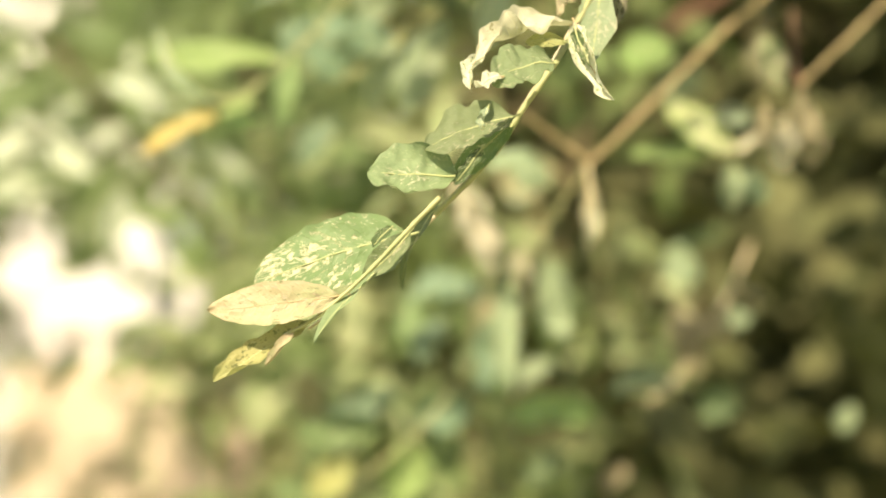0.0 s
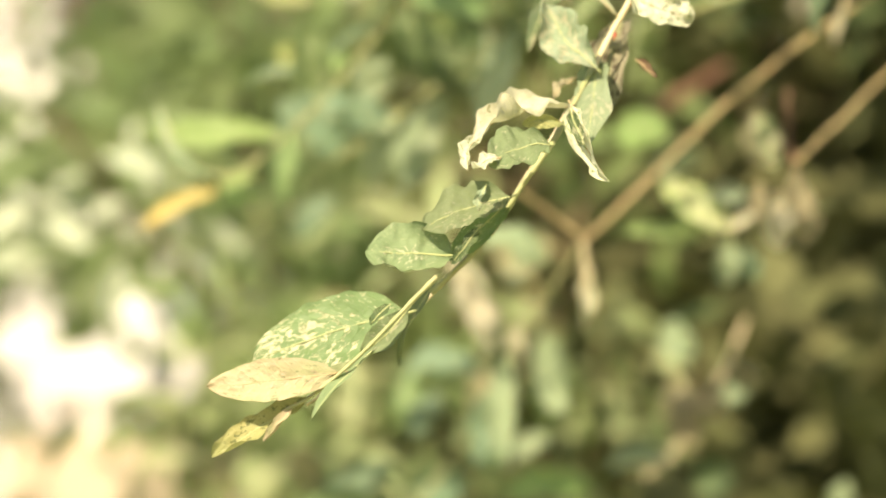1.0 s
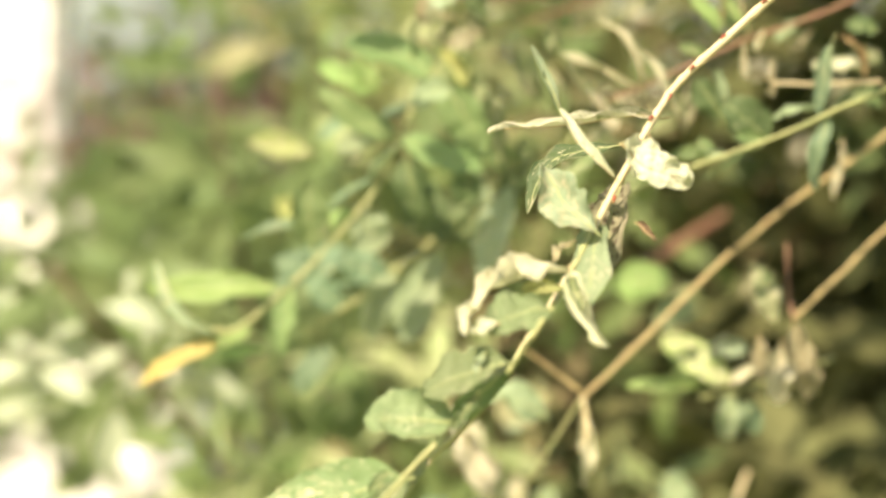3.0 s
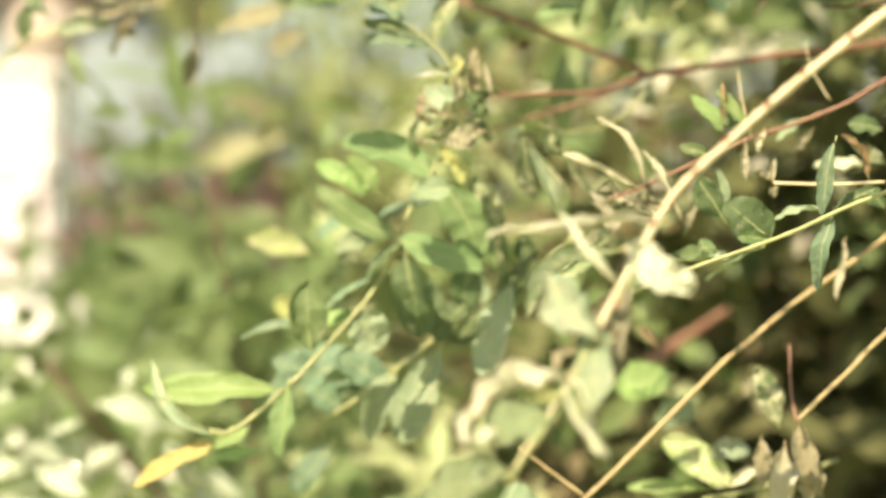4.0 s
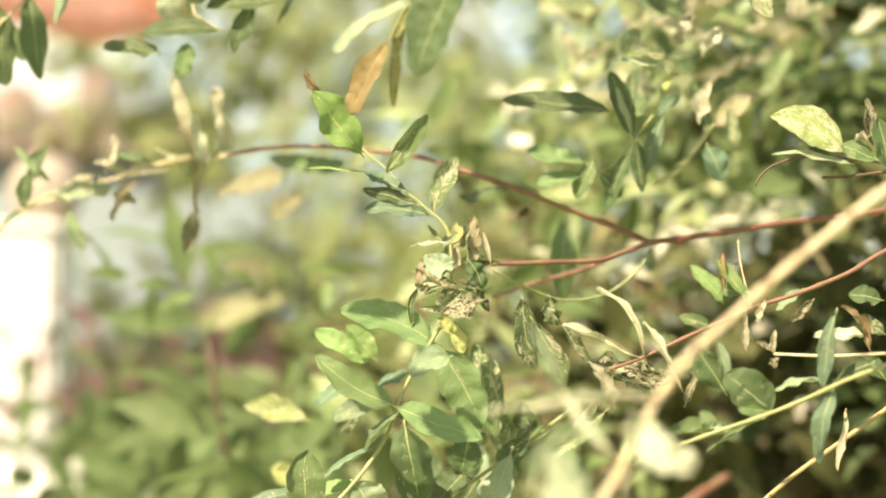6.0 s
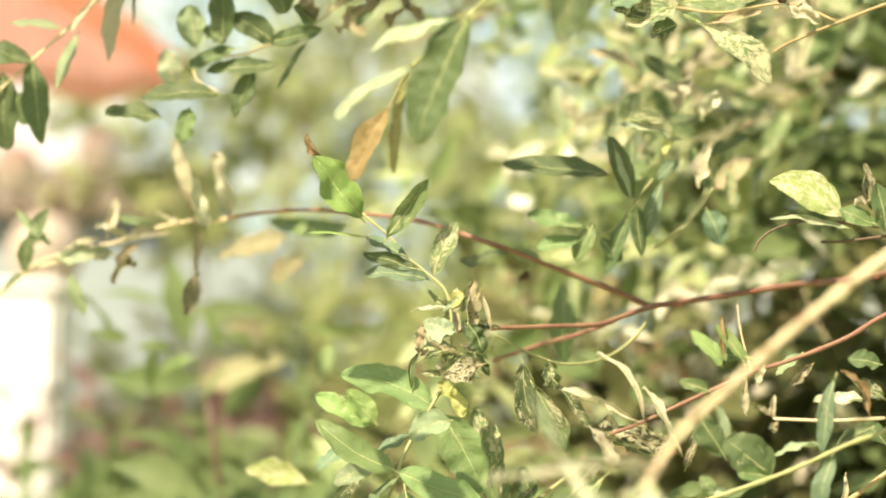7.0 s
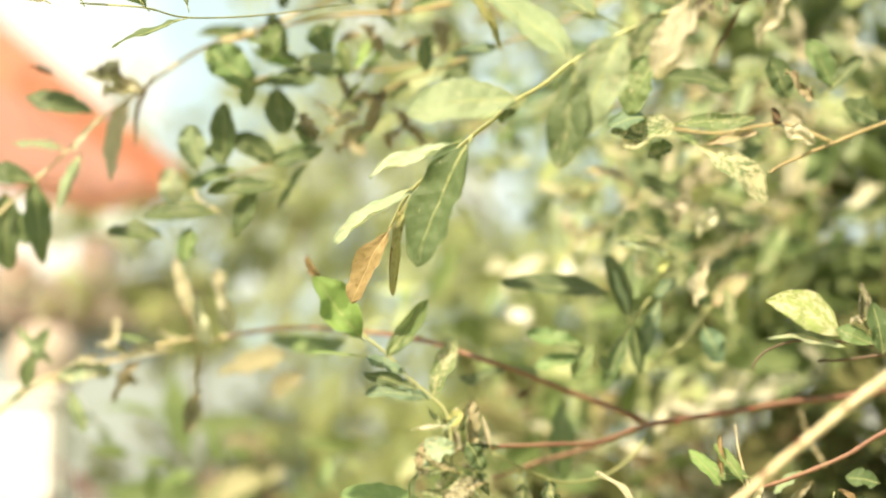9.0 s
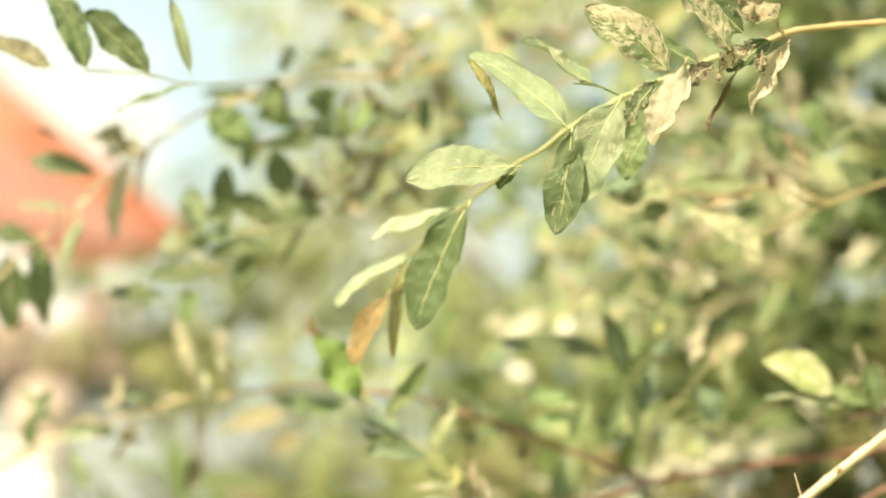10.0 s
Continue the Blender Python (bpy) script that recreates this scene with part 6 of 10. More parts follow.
leaf(red_branch, (0.0579, 1.1600, 1.4604), (0.0581, 1.1536, 1.4219), 0.0126, "green", roll=10.37, fold=0.27, bend=0.09, twist=-0.38, curl=0.09, ripple=0.15, chew=0.3, wave=0.02, seed=231)
leaf(red_branch, (-0.0871, 1.2743, 1.5064), (-0.0450, 1.2086, 1.4933), 0.0103, "green", roll=20, fold=0.15, bend=-0.07, twist=0.41, curl=0.3, ripple=0.15, chew=0.3, wave=0.02, seed=130)
leaf(red_branch, (0.0315, 1.0600, 1.4613), (0.0095, 1.0872, 1.4613), 0.0065, "olive", roll=6.07, fold=0.1, bend=-0.02, twist=-0.42, curl=0.35, ripple=0.15, chew=0.3, wave=0.04, seed=826)
leaf(red_branch, (0.0402, 1.0700, 1.4530), (0.0341, 1.0689, 1.4504), 0.0059, "brown", roll=-2.74, fold=0.21, bend=-0.05, twist=1.74, curl=2.02, ripple=0.3, chew=0.5, wave=0.08, seed=774)
hanging_twig = twig("drooping willow twig with narrow grey-green leaves",
            [(0.1517, 1.2000, 1.5505), (0.1350, 1.2000, 1.5284), (0.1293, 1.2000, 1.5091), (0.1196, 1.2000, 1.4940), (0.1101, 1.2000, 1.4858), (0.1019, 1.2000, 1.4817)],
            0.00108, 0.00081, "yellow")
leaf(hanging_twig, (0.0715, 1.0399, 1.4906), (0.0266, 1.0393, 1.4952), 0.0109, "olive", roll=0, fold=0.3, bend=0.04, twist=0.1, curl=0.15, ripple=0.12, chew=0.25, wave=0.02, seed=906)
leaf(hanging_twig, (0.0807, 1.0415, 1.4808), (0.0717, 1.0372, 1.5073), 0.0090, "dark", roll=0, fold=0.15, bend=0.04, twist=0.1, curl=0.15, ripple=0.12, chew=0.25, wave=0.02, seed=18)
leaf(hanging_twig, (0.0797, 1.0316, 1.4793), (0.0731, 1.0283, 1.4994), 0.0037, "sage", roll=30, fold=0.15, bend=0.04, twist=0.1, curl=0.15, ripple=0.12, chew=0.25, wave=0.02, seed=70)
leaf(hanging_twig, (0.0618, 1.0434, 1.4694), (0.0373, 1.0427, 1.4745), 0.0094, "green", roll=0, fold=0.15, bend=0.04, twist=0.1, curl=0.15, ripple=0.2, chew=0.25, wave=0.02, seed=880)
leaf(hanging_twig, (0.0607, 1.0443, 1.4645), (0.0408, 1.0449, 1.4609), 0.0076, "green", roll=0, fold=0.15, bend=0.04, twist=0.1, curl=0.15, ripple=0.12, chew=0.25, wave=0.02, seed=14)
leaf(hanging_twig, (0.0654, 1.0430, 1.4719), (0.0574, 1.0458, 1.4551), 0.0080, "green", roll=0, fold=0.15, bend=0.04, twist=0.1, curl=0.15, ripple=0.12, chew=0.25, wave=0.02, seed=231)
leaf(hanging_twig, (0.0795, 1.0426, 1.4743), (0.0697, 1.0465, 1.4505), 0.0066, "dark", roll=0, fold=0.15, bend=0.04, twist=0.1, curl=0.15, ripple=0.12, chew=0.25, wave=0.02, seed=705)
leaf(hanging_twig, (0.0828, 1.0418, 1.4789), (0.0852, 1.0454, 1.4575), 0.0061, "dark", roll=0, fold=0.15, bend=0.04, twist=0.1, curl=0.15, ripple=0.12, chew=0.25, wave=0.02, seed=711)
leaf(hanging_twig, (0.0937, 1.0403, 1.4883), (0.0859, 1.0442, 1.4645), 0.0066, "blue", roll=0, fold=0.15, bend=0.04, twist=0.1, curl=0.15, ripple=0.12, chew=0.25, wave=0.02, seed=945)
leaf(hanging_twig, (0.1008, 1.0387, 1.4976), (0.0916, 1.0402, 1.4890), 0.0061, "blue", roll=0, fold=0.15, bend=0.04, twist=0.1, curl=0.15, ripple=0.12, chew=0.25, wave=0.02, seed=838)
leaf(hanging_twig, (0.1121, 1.0421, 1.4771), (0.1185, 1.0445, 1.4622), 0.0099, "blue", roll=0, fold=0.15, bend=0.04, twist=0.1, curl=0.15, ripple=0.12, chew=0.25, wave=0.02, seed=538)
leaf(hanging_twig, (0.1135, 1.0377, 1.5037), (0.1083, 1.0407, 1.4855), 0.0080, "cream", roll=0, fold=0.15, bend=0.04, twist=0.6, curl=0.6, ripple=0.3, chew=0.5, wave=0.02, seed=272)
leaf(hanging_twig, (0.1007, 1.0374, 1.5055), (0.0738, 1.0364, 1.5118), 0.0061, "palegreen", roll=20, fold=0.15, bend=0.04, twist=0.1, curl=0.5, ripple=0.25, chew=0.25, wave=0.02, seed=544)
leaf(hanging_twig, (0.0960, 1.0361, 1.5134), (0.0785, 1.0358, 1.5153), 0.0052, "mottle", roll=-20, fold=0.15, bend=0.04, twist=0.1, curl=0.15, ripple=0.12, chew=0.25, wave=0.02, seed=355)
leaf(hanging_twig, (0.0984, 1.0370, 1.5083), (0.0941, 1.0384, 1.4994), 0.0047, "yellow", roll=0, fold=0.15, bend=0.04, twist=0.1, curl=0.15, ripple=0.12, chew=0.25, wave=0.02, seed=627)
leaf(hanging_twig, (0.0673, 1.0442, 1.4649), (0.0767, 1.0457, 1.4556), 0.0061, "dark", roll=0, fold=0.15, bend=0.04, twist=0.1, curl=0.15, ripple=0.12, chew=0.25, wave=0.02, seed=273)
leaf(hanging_twig, (0.0478, 1.1450, 1.4683), (0.0323, 1.1442, 1.4734), 0.0078, "mottle", roll=0, fold=0.15, bend=0.04, twist=0.1, curl=0.15, ripple=0.12, chew=0.25, wave=0.02, seed=514)
leaf(hanging_twig, (0.1331, 1.1381, 1.5093), (0.1357, 1.1410, 1.4914), 0.0067, "mottle", roll=0, fold=0.15, bend=0.04, twist=0.1, curl=0.15, ripple=0.12, chew=0.25, wave=0.02, seed=616)
leaf(hanging_twig, (0.0944, 1.1077, 1.5093), (0.0843, 1.1094, 1.4993), 0.0071, "green", roll=0, fold=0.15, bend=0.04, twist=0.1, curl=0.15, ripple=0.12, chew=0.25, wave=0.02, seed=485)
leaf(hanging_twig, (0.1170, 1.1048, 1.5267), (0.1246, 1.1028, 1.5392), 0.0086, "bleach", roll=0, fold=0.15, bend=0.04, twist=1.3, curl=1.3, ripple=0.42, chew=0.5, wave=0.06, seed=641)
leaf(hanging_twig, (0.1098, 1.1335, 1.5373), (0.1137, 1.1310, 1.5526), 0.0088, "cream", roll=0, fold=0.15, bend=0.04, twist=1.3, curl=1.3, ripple=0.42, chew=0.5, wave=0.06, seed=271)
leaf(hanging_twig, (0.1227, 1.1809, 1.5573), (0.1321, 1.1795, 1.5653), 0.0097, "yellow", roll=0, fold=0.15, bend=0.04, twist=0.1, curl=0.15, ripple=0.12, chew=0.25, wave=0.02, seed=453)
leaf(hanging_twig, (0.0917, 1.1323, 1.5449), (0.0839, 1.1344, 1.5322), 0.0078, "mottle", roll=0, fold=0.15, bend=0.04, twist=0.1, curl=0.15, ripple=0.12, chew=0.25, wave=0.02, seed=17)
extra_stem(hanging_twig, [(0.1160, 1.0505, 1.4875), (0.1108, 1.0519, 1.4793), (0.1037, 1.0532, 1.4710), (0.0899, 1.0548, 1.4616)],
           0.0006, 0.0004, "yellow")
extra_stem(hanging_twig, [(0.0905, 1.0500, 1.4910), (0.0822, 1.0517, 1.4804), (0.0751, 1.0533, 1.4710), (0.0655, 1.0541, 1.4663)],
           0.0006, 0.0004, "yellow")
leaf(hanging_twig, (0.1022, 1.2142, 1.5367), (0.0870, 1.2166, 1.5173), 0.0076, "cream", roll=-4.18, fold=0.18, bend=0.01, twist=-0.69, curl=1.72, ripple=0.3, chew=0.5, wave=0.05, seed=793)
leaf(hanging_twig, (0.1038, 1.1934, 1.5433), (0.1280, 1.1923, 1.5445), 0.0093, "dark", roll=-20.33, fold=0.32, bend=-0.06, twist=0.39, curl=0.09, ripple=0.15, chew=0.3, wave=0.02, seed=398)
leaf(hanging_twig, (0.1105, 1.2815, 1.5680), (0.1324, 1.2904, 1.5541), 0.0105, "dark", roll=-25.56, fold=0.23, bend=-0.05, twist=0.36, curl=0.13, ripple=0.15, chew=0.3, wave=0.04, seed=559)
leaf(hanging_twig, (0.1303, 1.1725, 1.5064), (0.1493, 1.1721, 1.5213), 0.0117, "pink", roll=-7.19, fold=0.19, bend=0.08, twist=-0.34, curl=0.29, ripple=0.15, chew=0.3, wave=0.03, seed=958)
leaf(hanging_twig, (0.1031, 1.2431, 1.5266), (0.1060, 1.2491, 1.5534), 0.0087, "mottle", roll=22.26, fold=0.13, bend=-0.05, twist=0.04, curl=0.32, ripple=0.15, chew=0.3, wave=0.03, seed=307)
leaf(hanging_twig, (0.0916, 1.1751, 1.5328), (0.0892, 1.1670, 1.5072), 0.0091, "dark", roll=1.35, fold=0.17, bend=-0.06, twist=-0.2, curl=0.25, ripple=0.15, chew=0.3, wave=0.02, seed=854)
leaf(hanging_twig, (0.1288, 1.1963, 1.5252), (0.1512, 1.2047, 1.5390), 0.0076, "dark", roll=-1.61, fold=0.17, bend=0.08, twist=-0.06, curl=0, ripple=0.15, chew=0.3, wave=0.02, seed=266)
leaf(hanging_twig, (0.1036, 1.2124, 1.5637), (0.1293, 1.2209, 1.5668), 0.0108, "cream", roll=14.66, fold=0.22, bend=-0.03, twist=1.2, curl=1.23, ripple=0.3, chew=0.5, wave=0.07, seed=488)
leaf(hanging_twig, (0.1379, 1.1768, 1.5712), (0.1572, 1.1702, 1.5835), 0.0096, "dark", roll=4.98, fold=0.18, bend=0.1, twist=-0, curl=0.21, ripple=0.15, chew=0.3, wave=0.04, seed=220)
leaf(hanging_twig, (0.1259, 1.1533, 1.5027), (0.1183, 1.1592, 1.5260), 0.0072, "dark", roll=-19.97, fold=0.31, bend=-0.05, twist=-0.54, curl=0.2, ripple=0.15, chew=0.3, wave=0.04, seed=264)
leaf(hanging_twig, (0.0951, 1.1514, 1.5662), (0.1145, 1.1506, 1.5527), 0.0086, "dark", roll=14.55, fold=0.18, bend=-0.04, twist=-0.54, curl=0.28, ripple=0.15, chew=0.3, wave=0.03, seed=937)
leaf(hanging_twig, (0.1259, 1.2725, 1.5930), (0.1084, 1.2785, 1.5746), 0.0086, "mottle", roll=10.16, fold=0.28, bend=0.05, twist=0.11, curl=0.1, ripple=0.15, chew=0.3, wave=0.02, seed=744)
leaf(hanging_twig, (0.0980, 1.2267, 1.5760), (0.0743, 1.2315, 1.5844), 0.0083, "pink", roll=21.07, fold=0.2, bend=0.08, twist=-0, curl=0.23, ripple=0.15, chew=0.3, wave=0.03, seed=956)
leaf(hanging_twig, (0.1523, 1.2869, 1.5547), (0.1473, 1.2902, 1.5291), 0.0100, "dark", roll=-6.98, fold=0.12, bend=0.02, twist=-0.1, curl=0.33, ripple=0.15, chew=0.3, wave=0.04, seed=731)
dry_twig = twig("withered willow twig end with curled dry cream leaves",
            [(-0.1008, 1.1994, 1.4962), (-0.1090, 1.2062, 1.4950), (-0.1170, 1.2131, 1.4974), (-0.1382, 1.2199, 1.4940), (-0.1582, 1.2269, 1.4882), (-0.1867, 1.2337, 1.4829), (-0.2042, 1.2406, 1.4760), (-0.2218, 1.2474, 1.4628)],
            0.00090, 0.00058, "tan")
leaf(dry_twig, (-0.1423, 1.1936, 1.4830), (-0.1555, 1.1967, 1.4643), 0.0065, "tan", roll=0, fold=0.15, bend=0.04, twist=1.3, curl=1.3, ripple=0.42, chew=0.5, wave=0.06, seed=683)
leaf(dry_twig, (-0.1277, 1.1927, 1.4883), (-0.1517, 1.1938, 1.4819), 0.0070, "cream", roll=0, fold=0.15, bend=0.04, twist=1.3, curl=1.3, ripple=0.42, chew=0.5, wave=0.06, seed=865)
leaf(dry_twig, (-0.1358, 1.1924, 1.4905), (-0.1544, 1.1915, 1.4960), 0.0049, "olive", roll=0, fold=0.15, bend=0.04, twist=0.1, curl=0.4, ripple=0.12, chew=0.25, wave=0.02, seed=488)
leaf(dry_twig, (-0.1574, 1.1934, 1.4846), (-0.1536, 1.1901, 1.5043), 0.0065, "cream", roll=0, fold=0.15, bend=0.04, twist=1.3, curl=1.3, ripple=0.42, chew=0.5, wave=0.06, seed=838)
leaf(dry_twig, (-0.1547, 1.1944, 1.4782), (-0.1827, 1.1952, 1.4739), 0.0113, "palegreen", roll=0, fold=0.15, bend=0.04, twist=0.8, curl=0.6, ripple=0.3, chew=0.4, wave=0.02, seed=271)
leaf(dry_twig, (-0.1601, 1.1933, 1.4851), (-0.1787, 1.1942, 1.4798), 0.0049, "cream", roll=0, fold=0.15, bend=0.04, twist=1.3, curl=1.3, ripple=0.42, chew=0.5, wave=0.06, seed=41)
leaf(dry_twig, (-0.1223, 1.1922, 1.4915), (-0.1339, 1.1912, 1.4974), 0.0032, "cream", roll=0, fold=0.15, bend=0.04, twist=1.3, curl=1.3, ripple=0.42, chew=0.5, wave=0.06, seed=817)
leaf(dry_twig, (-0.1444, 1.1933, 1.4851), (-0.1633, 1.1924, 1.4904), 0.0059, "bleach", roll=0, fold=0.15, bend=0.04, twist=1.3, curl=1.3, ripple=0.42, chew=0.5, wave=0.06, seed=331)
leaf(dry_twig, (-0.1498, 1.1946, 1.4771), (-0.1444, 1.1955, 1.4718), 0.0059, "tan", roll=0, fold=0.15, bend=0.04, twist=1.3, curl=1.3, ripple=0.42, chew=0.5, wave=0.06, seed=401)
leaf(dry_twig, (-0.1930, 1.1939, 1.4819), (-0.1860, 1.1911, 1.4989), 0.0081, "olive", roll=0, fold=0.2, bend=0.04, twist=0.1, curl=0.15, ripple=0.12, chew=0.25, wave=0.02, seed=977)
leaf(dry_twig, (-0.1941, 1.1930, 1.4872), (-0.1973, 1.1959, 1.4696), 0.0086, "dark", roll=0, fold=0.15, bend=0.04, twist=0.1, curl=0.15, ripple=0.12, chew=0.25, wave=0.02, seed=284)
leaf(dry_twig, (-0.2011, 1.1911, 1.4989), (-0.1838, 1.1939, 1.4819), 0.0049, "sage", roll=30, fold=0.15, bend=0.04, twist=0.1, curl=0.15, ripple=0.12, chew=0.25, wave=0.02, seed=947)
leaf(dry_twig, (-0.1757, 1.1959, 1.4696), (-0.1681, 1.1992, 1.4494), 0.0070, "sage", roll=20, fold=0.15, bend=0.04, twist=0.1, curl=0.15, ripple=0.12, chew=0.25, wave=0.02, seed=982)
leaf(dry_twig, (-0.1973, 1.1959, 1.4696), (-0.2113, 1.1982, 1.4563), 0.0059, "dark", roll=30, fold=0.15, bend=0.04, twist=0.1, curl=0.15, ripple=0.12, chew=0.25, wave=0.02, seed=340)
leaf(dry_twig, (-0.0811, 1.3615, 1.5090), (-0.1193, 1.3633, 1.4986), 0.0166, "khaki", roll=10, fold=0.15, bend=0.04, twist=0.1, curl=0.15, ripple=0.12, chew=0.25, wave=0.02, seed=429)
leaf(dry_twig, (-0.0740, 1.3929, 1.5031), (-0.0929, 1.3950, 1.4907), 0.0126, "khaki", roll=-12, fold=0.15, bend=0.04, twist=0.1, curl=0.15, ripple=0.12, chew=0.25, wave=0.02, seed=725)
leaf(dry_twig, (-0.1092, 1.1857, 1.4882), (-0.1210, 1.1819, 1.5152), 0.0091, "bleach", roll=25, fold=0.3, bend=0.04, twist=1.2, curl=0.5, ripple=0.18, chew=0.15, wave=0.03, seed=595)
leaf(dry_twig, (-0.1175, 1.1834, 1.5046), (-0.1243, 1.1794, 1.5332), 0.0080, "cream", roll=-15, fold=0.3, bend=0.04, twist=-1, curl=0.6, ripple=0.18, chew=0.15, wave=0.03, seed=170)
leaf(dry_twig, (-0.1145, 1.1953, 1.4914), (-0.1248, 1.1923, 1.5128), 0.0059, "tan", roll=10, fold=0.3, bend=0.04, twist=1, curl=0.7, ripple=0.18, chew=0.15, wave=0.03, seed=516)
leaf(dry_twig, (-0.0983, 1.1847, 1.4951), (-0.1039, 1.1814, 1.5184), 0.0080, "bleach", roll=10, fold=0.3, bend=0.04, twist=-1.2, curl=0.6, ripple=0.18, chew=0.15, wave=0.03, seed=842)
leaf(dry_twig, (-0.1028, 1.1820, 1.5139), (-0.1055, 1.1804, 1.5258), 0.0075, "cream", roll=0, fold=0.3, bend=0.04, twist=0.5, curl=0.4, ripple=0.18, chew=0.15, wave=0.03, seed=637)
leaf(dry_twig, (-0.1116, 1.1858, 1.4876), (-0.1135, 1.1890, 1.4648), 0.0059, "tan", roll=20, fold=0.3, bend=0.04, twist=1.6, curl=0.8, ripple=0.18, chew=0.15, wave=0.03, seed=93)
leaf(dry_twig, (-0.1129, 1.1884, 1.4688), (-0.1198, 1.1913, 1.4484), 0.0080, "dusky", roll=-10, fold=0.3, bend=0.04, twist=-1.4, curl=0.6, ripple=0.18, chew=0.15, wave=0.03, seed=252)
extra_stem(dry_twig, [(-0.1579, 1.1945, 1.4776), (-0.1822, 1.1952, 1.4739), (-0.1962, 1.1960, 1.4691), (-0.2145, 1.1984, 1.4552)],
           0.0008, 0.0005, "tan")
upper_twig = twig("near willow twig with sage green and bleached leaves, yellow stem",
            [(0.3100, 0.9200, 1.5764), (0.2357, 0.8250, 1.5664), (0.1615, 0.7300, 1.5464), (0.1389, 0.7324, 1.5453), (0.1239, 0.7347, 1.5450), (0.1102, 0.7371, 1.5437), (0.1016, 0.7394, 1.5406), (0.0860, 0.7418, 1.5363), (0.0756, 0.7441, 1.5325), (0.0633, 0.7465, 1.5277), (0.0510, 0.7488, 1.5219), (0.0405, 0.7512, 1.5158), (0.0334, 0.7535, 1.5104), (0.0249, 0.7657, 1.5080), (0.0180, 0.7809, 1.5055), (0.0109, 0.7962, 1.5031), (0.0015, 0.8151, 1.4982), (-0.0062, 0.8306, 1.4949), (-0.0117, 0.8423, 1.4909), (-0.0163, 0.8523, 1.4834)],
            0.00090, 0.00052, "yellow")
leaf(upper_twig, (0.0231, 0.6930, 1.4907), (-0.0090, 0.6938, 1.4869), 0.0137, "sage", roll=-5, fold=0.1, bend=0.04, twist=0.1, curl=0.15, ripple=0.07, chew=0.12, wave=0.02, arc=-0.04, seed=456)
leaf(upper_twig, (0.0234, 0.6977, 1.4908), (0.0178, 0.6987, 1.4854), 0.0043, "dark", roll=6, fold=0.15, bend=0.04, twist=0.1, curl=0.15, ripple=0.12, chew=0.25, wave=0.02, seed=450)
leaf(upper_twig, (0.0384, 0.6762, 1.4966), (0.0337, 0.6819, 1.4683), 0.0112, "olive", roll=6, fold=0.15, bend=0.04, twist=0.1, curl=0.15, ripple=0.08, chew=0.25, wave=0.02, arc=0.04, seed=423)
leaf(upper_twig, (0.0518, 0.6725, 1.5048), (0.0390, 0.6785, 1.4752), 0.0146, "sage", roll=-10, fold=0.16, bend=0.04, twist=0.1, curl=0.15, ripple=0.14, chew=0.35, wave=0.02, arc=-0.03, seed=899)
leaf(upper_twig, (0.0630, 0.6752, 1.5112), (0.0539, 0.6778, 1.4986), 0.0070, "darkmottle", roll=10, fold=0.15, bend=0.04, twist=0.1, curl=0.5, ripple=0.25, chew=0.5, wave=0.02, seed=895)
leaf(upper_twig, (0.0702, 0.6704, 1.5151), (0.0612, 0.6750, 1.4923), 0.0102, "cream", roll=-4, fold=0.15, bend=0.04, twist=0.5, curl=0.3, ripple=0.24, chew=0.5, wave=0.02, seed=349)
leaf(upper_twig, (0.0377, 0.6905, 1.5017), (0.0096, 0.6960, 1.5252), 0.0121, "sage", roll=10, fold=0.14, bend=0.04, twist=0.1, curl=0.15, ripple=0.08, chew=0.25, wave=0.02, arc=-0.04, seed=404)
leaf(upper_twig, (0.0188, 0.7063, 1.5090), (0.0094, 0.7029, 1.5260), 0.0043, "straw", roll=30, fold=0.15, bend=0.04, twist=-0.5, curl=0.8, ripple=0.2, chew=0.4, wave=0.02, seed=544)
leaf(upper_twig, (0.0448, 0.6909, 1.5148), (0.0247, 0.6885, 1.5270), 0.0065, "palegreen", roll=24, fold=0.15, bend=0.04, twist=0.1, curl=0.5, ripple=0.22, chew=0.4, wave=0.02, seed=592)
leaf(upper_twig, (0.0534, 0.6858, 1.5094), (0.0396, 0.6851, 1.5132), 0.0023, "olive", roll=40, fold=0.15, bend=0.04, twist=0.1, curl=0.6, ripple=0.12, chew=0.25, wave=0.02, seed=182)
leaf(upper_twig, (0.0664, 0.6776, 1.5148), (0.0423, 0.6740, 1.5328), 0.0132, "scarred", roll=-8, fold=0.1, bend=0.04, twist=0.1, curl=0.15, ripple=0.1, chew=0.25, wave=0.02, arc=-0.04, seed=430)
leaf(upper_twig, (0.0753, 0.6819, 1.5183), (0.0575, 0.6805, 1.5257), 0.0055, "olive", roll=8, fold=0.3, bend=0.04, twist=0.1, curl=0.15, ripple=0.12, chew=0.25, wave=0.02, seed=908)
leaf(upper_twig, (0.0839, 0.6772, 1.5213), (0.0678, 0.6738, 1.5387), 0.0106, "scarred", roll=12, fold=0.2, bend=0.04, twist=0.1, curl=0.15, ripple=0.12, chew=0.25, wave=0.02, seed=65)
leaf(upper_twig, (0.0883, 0.6821, 1.5274), (0.0770, 0.6801, 1.5376), 0.0058, "darkmottle", roll=-20, fold=0.15, bend=0.04, twist=0.1, curl=0.15, ripple=0.12, chew=0.25, wave=0.02, seed=250)
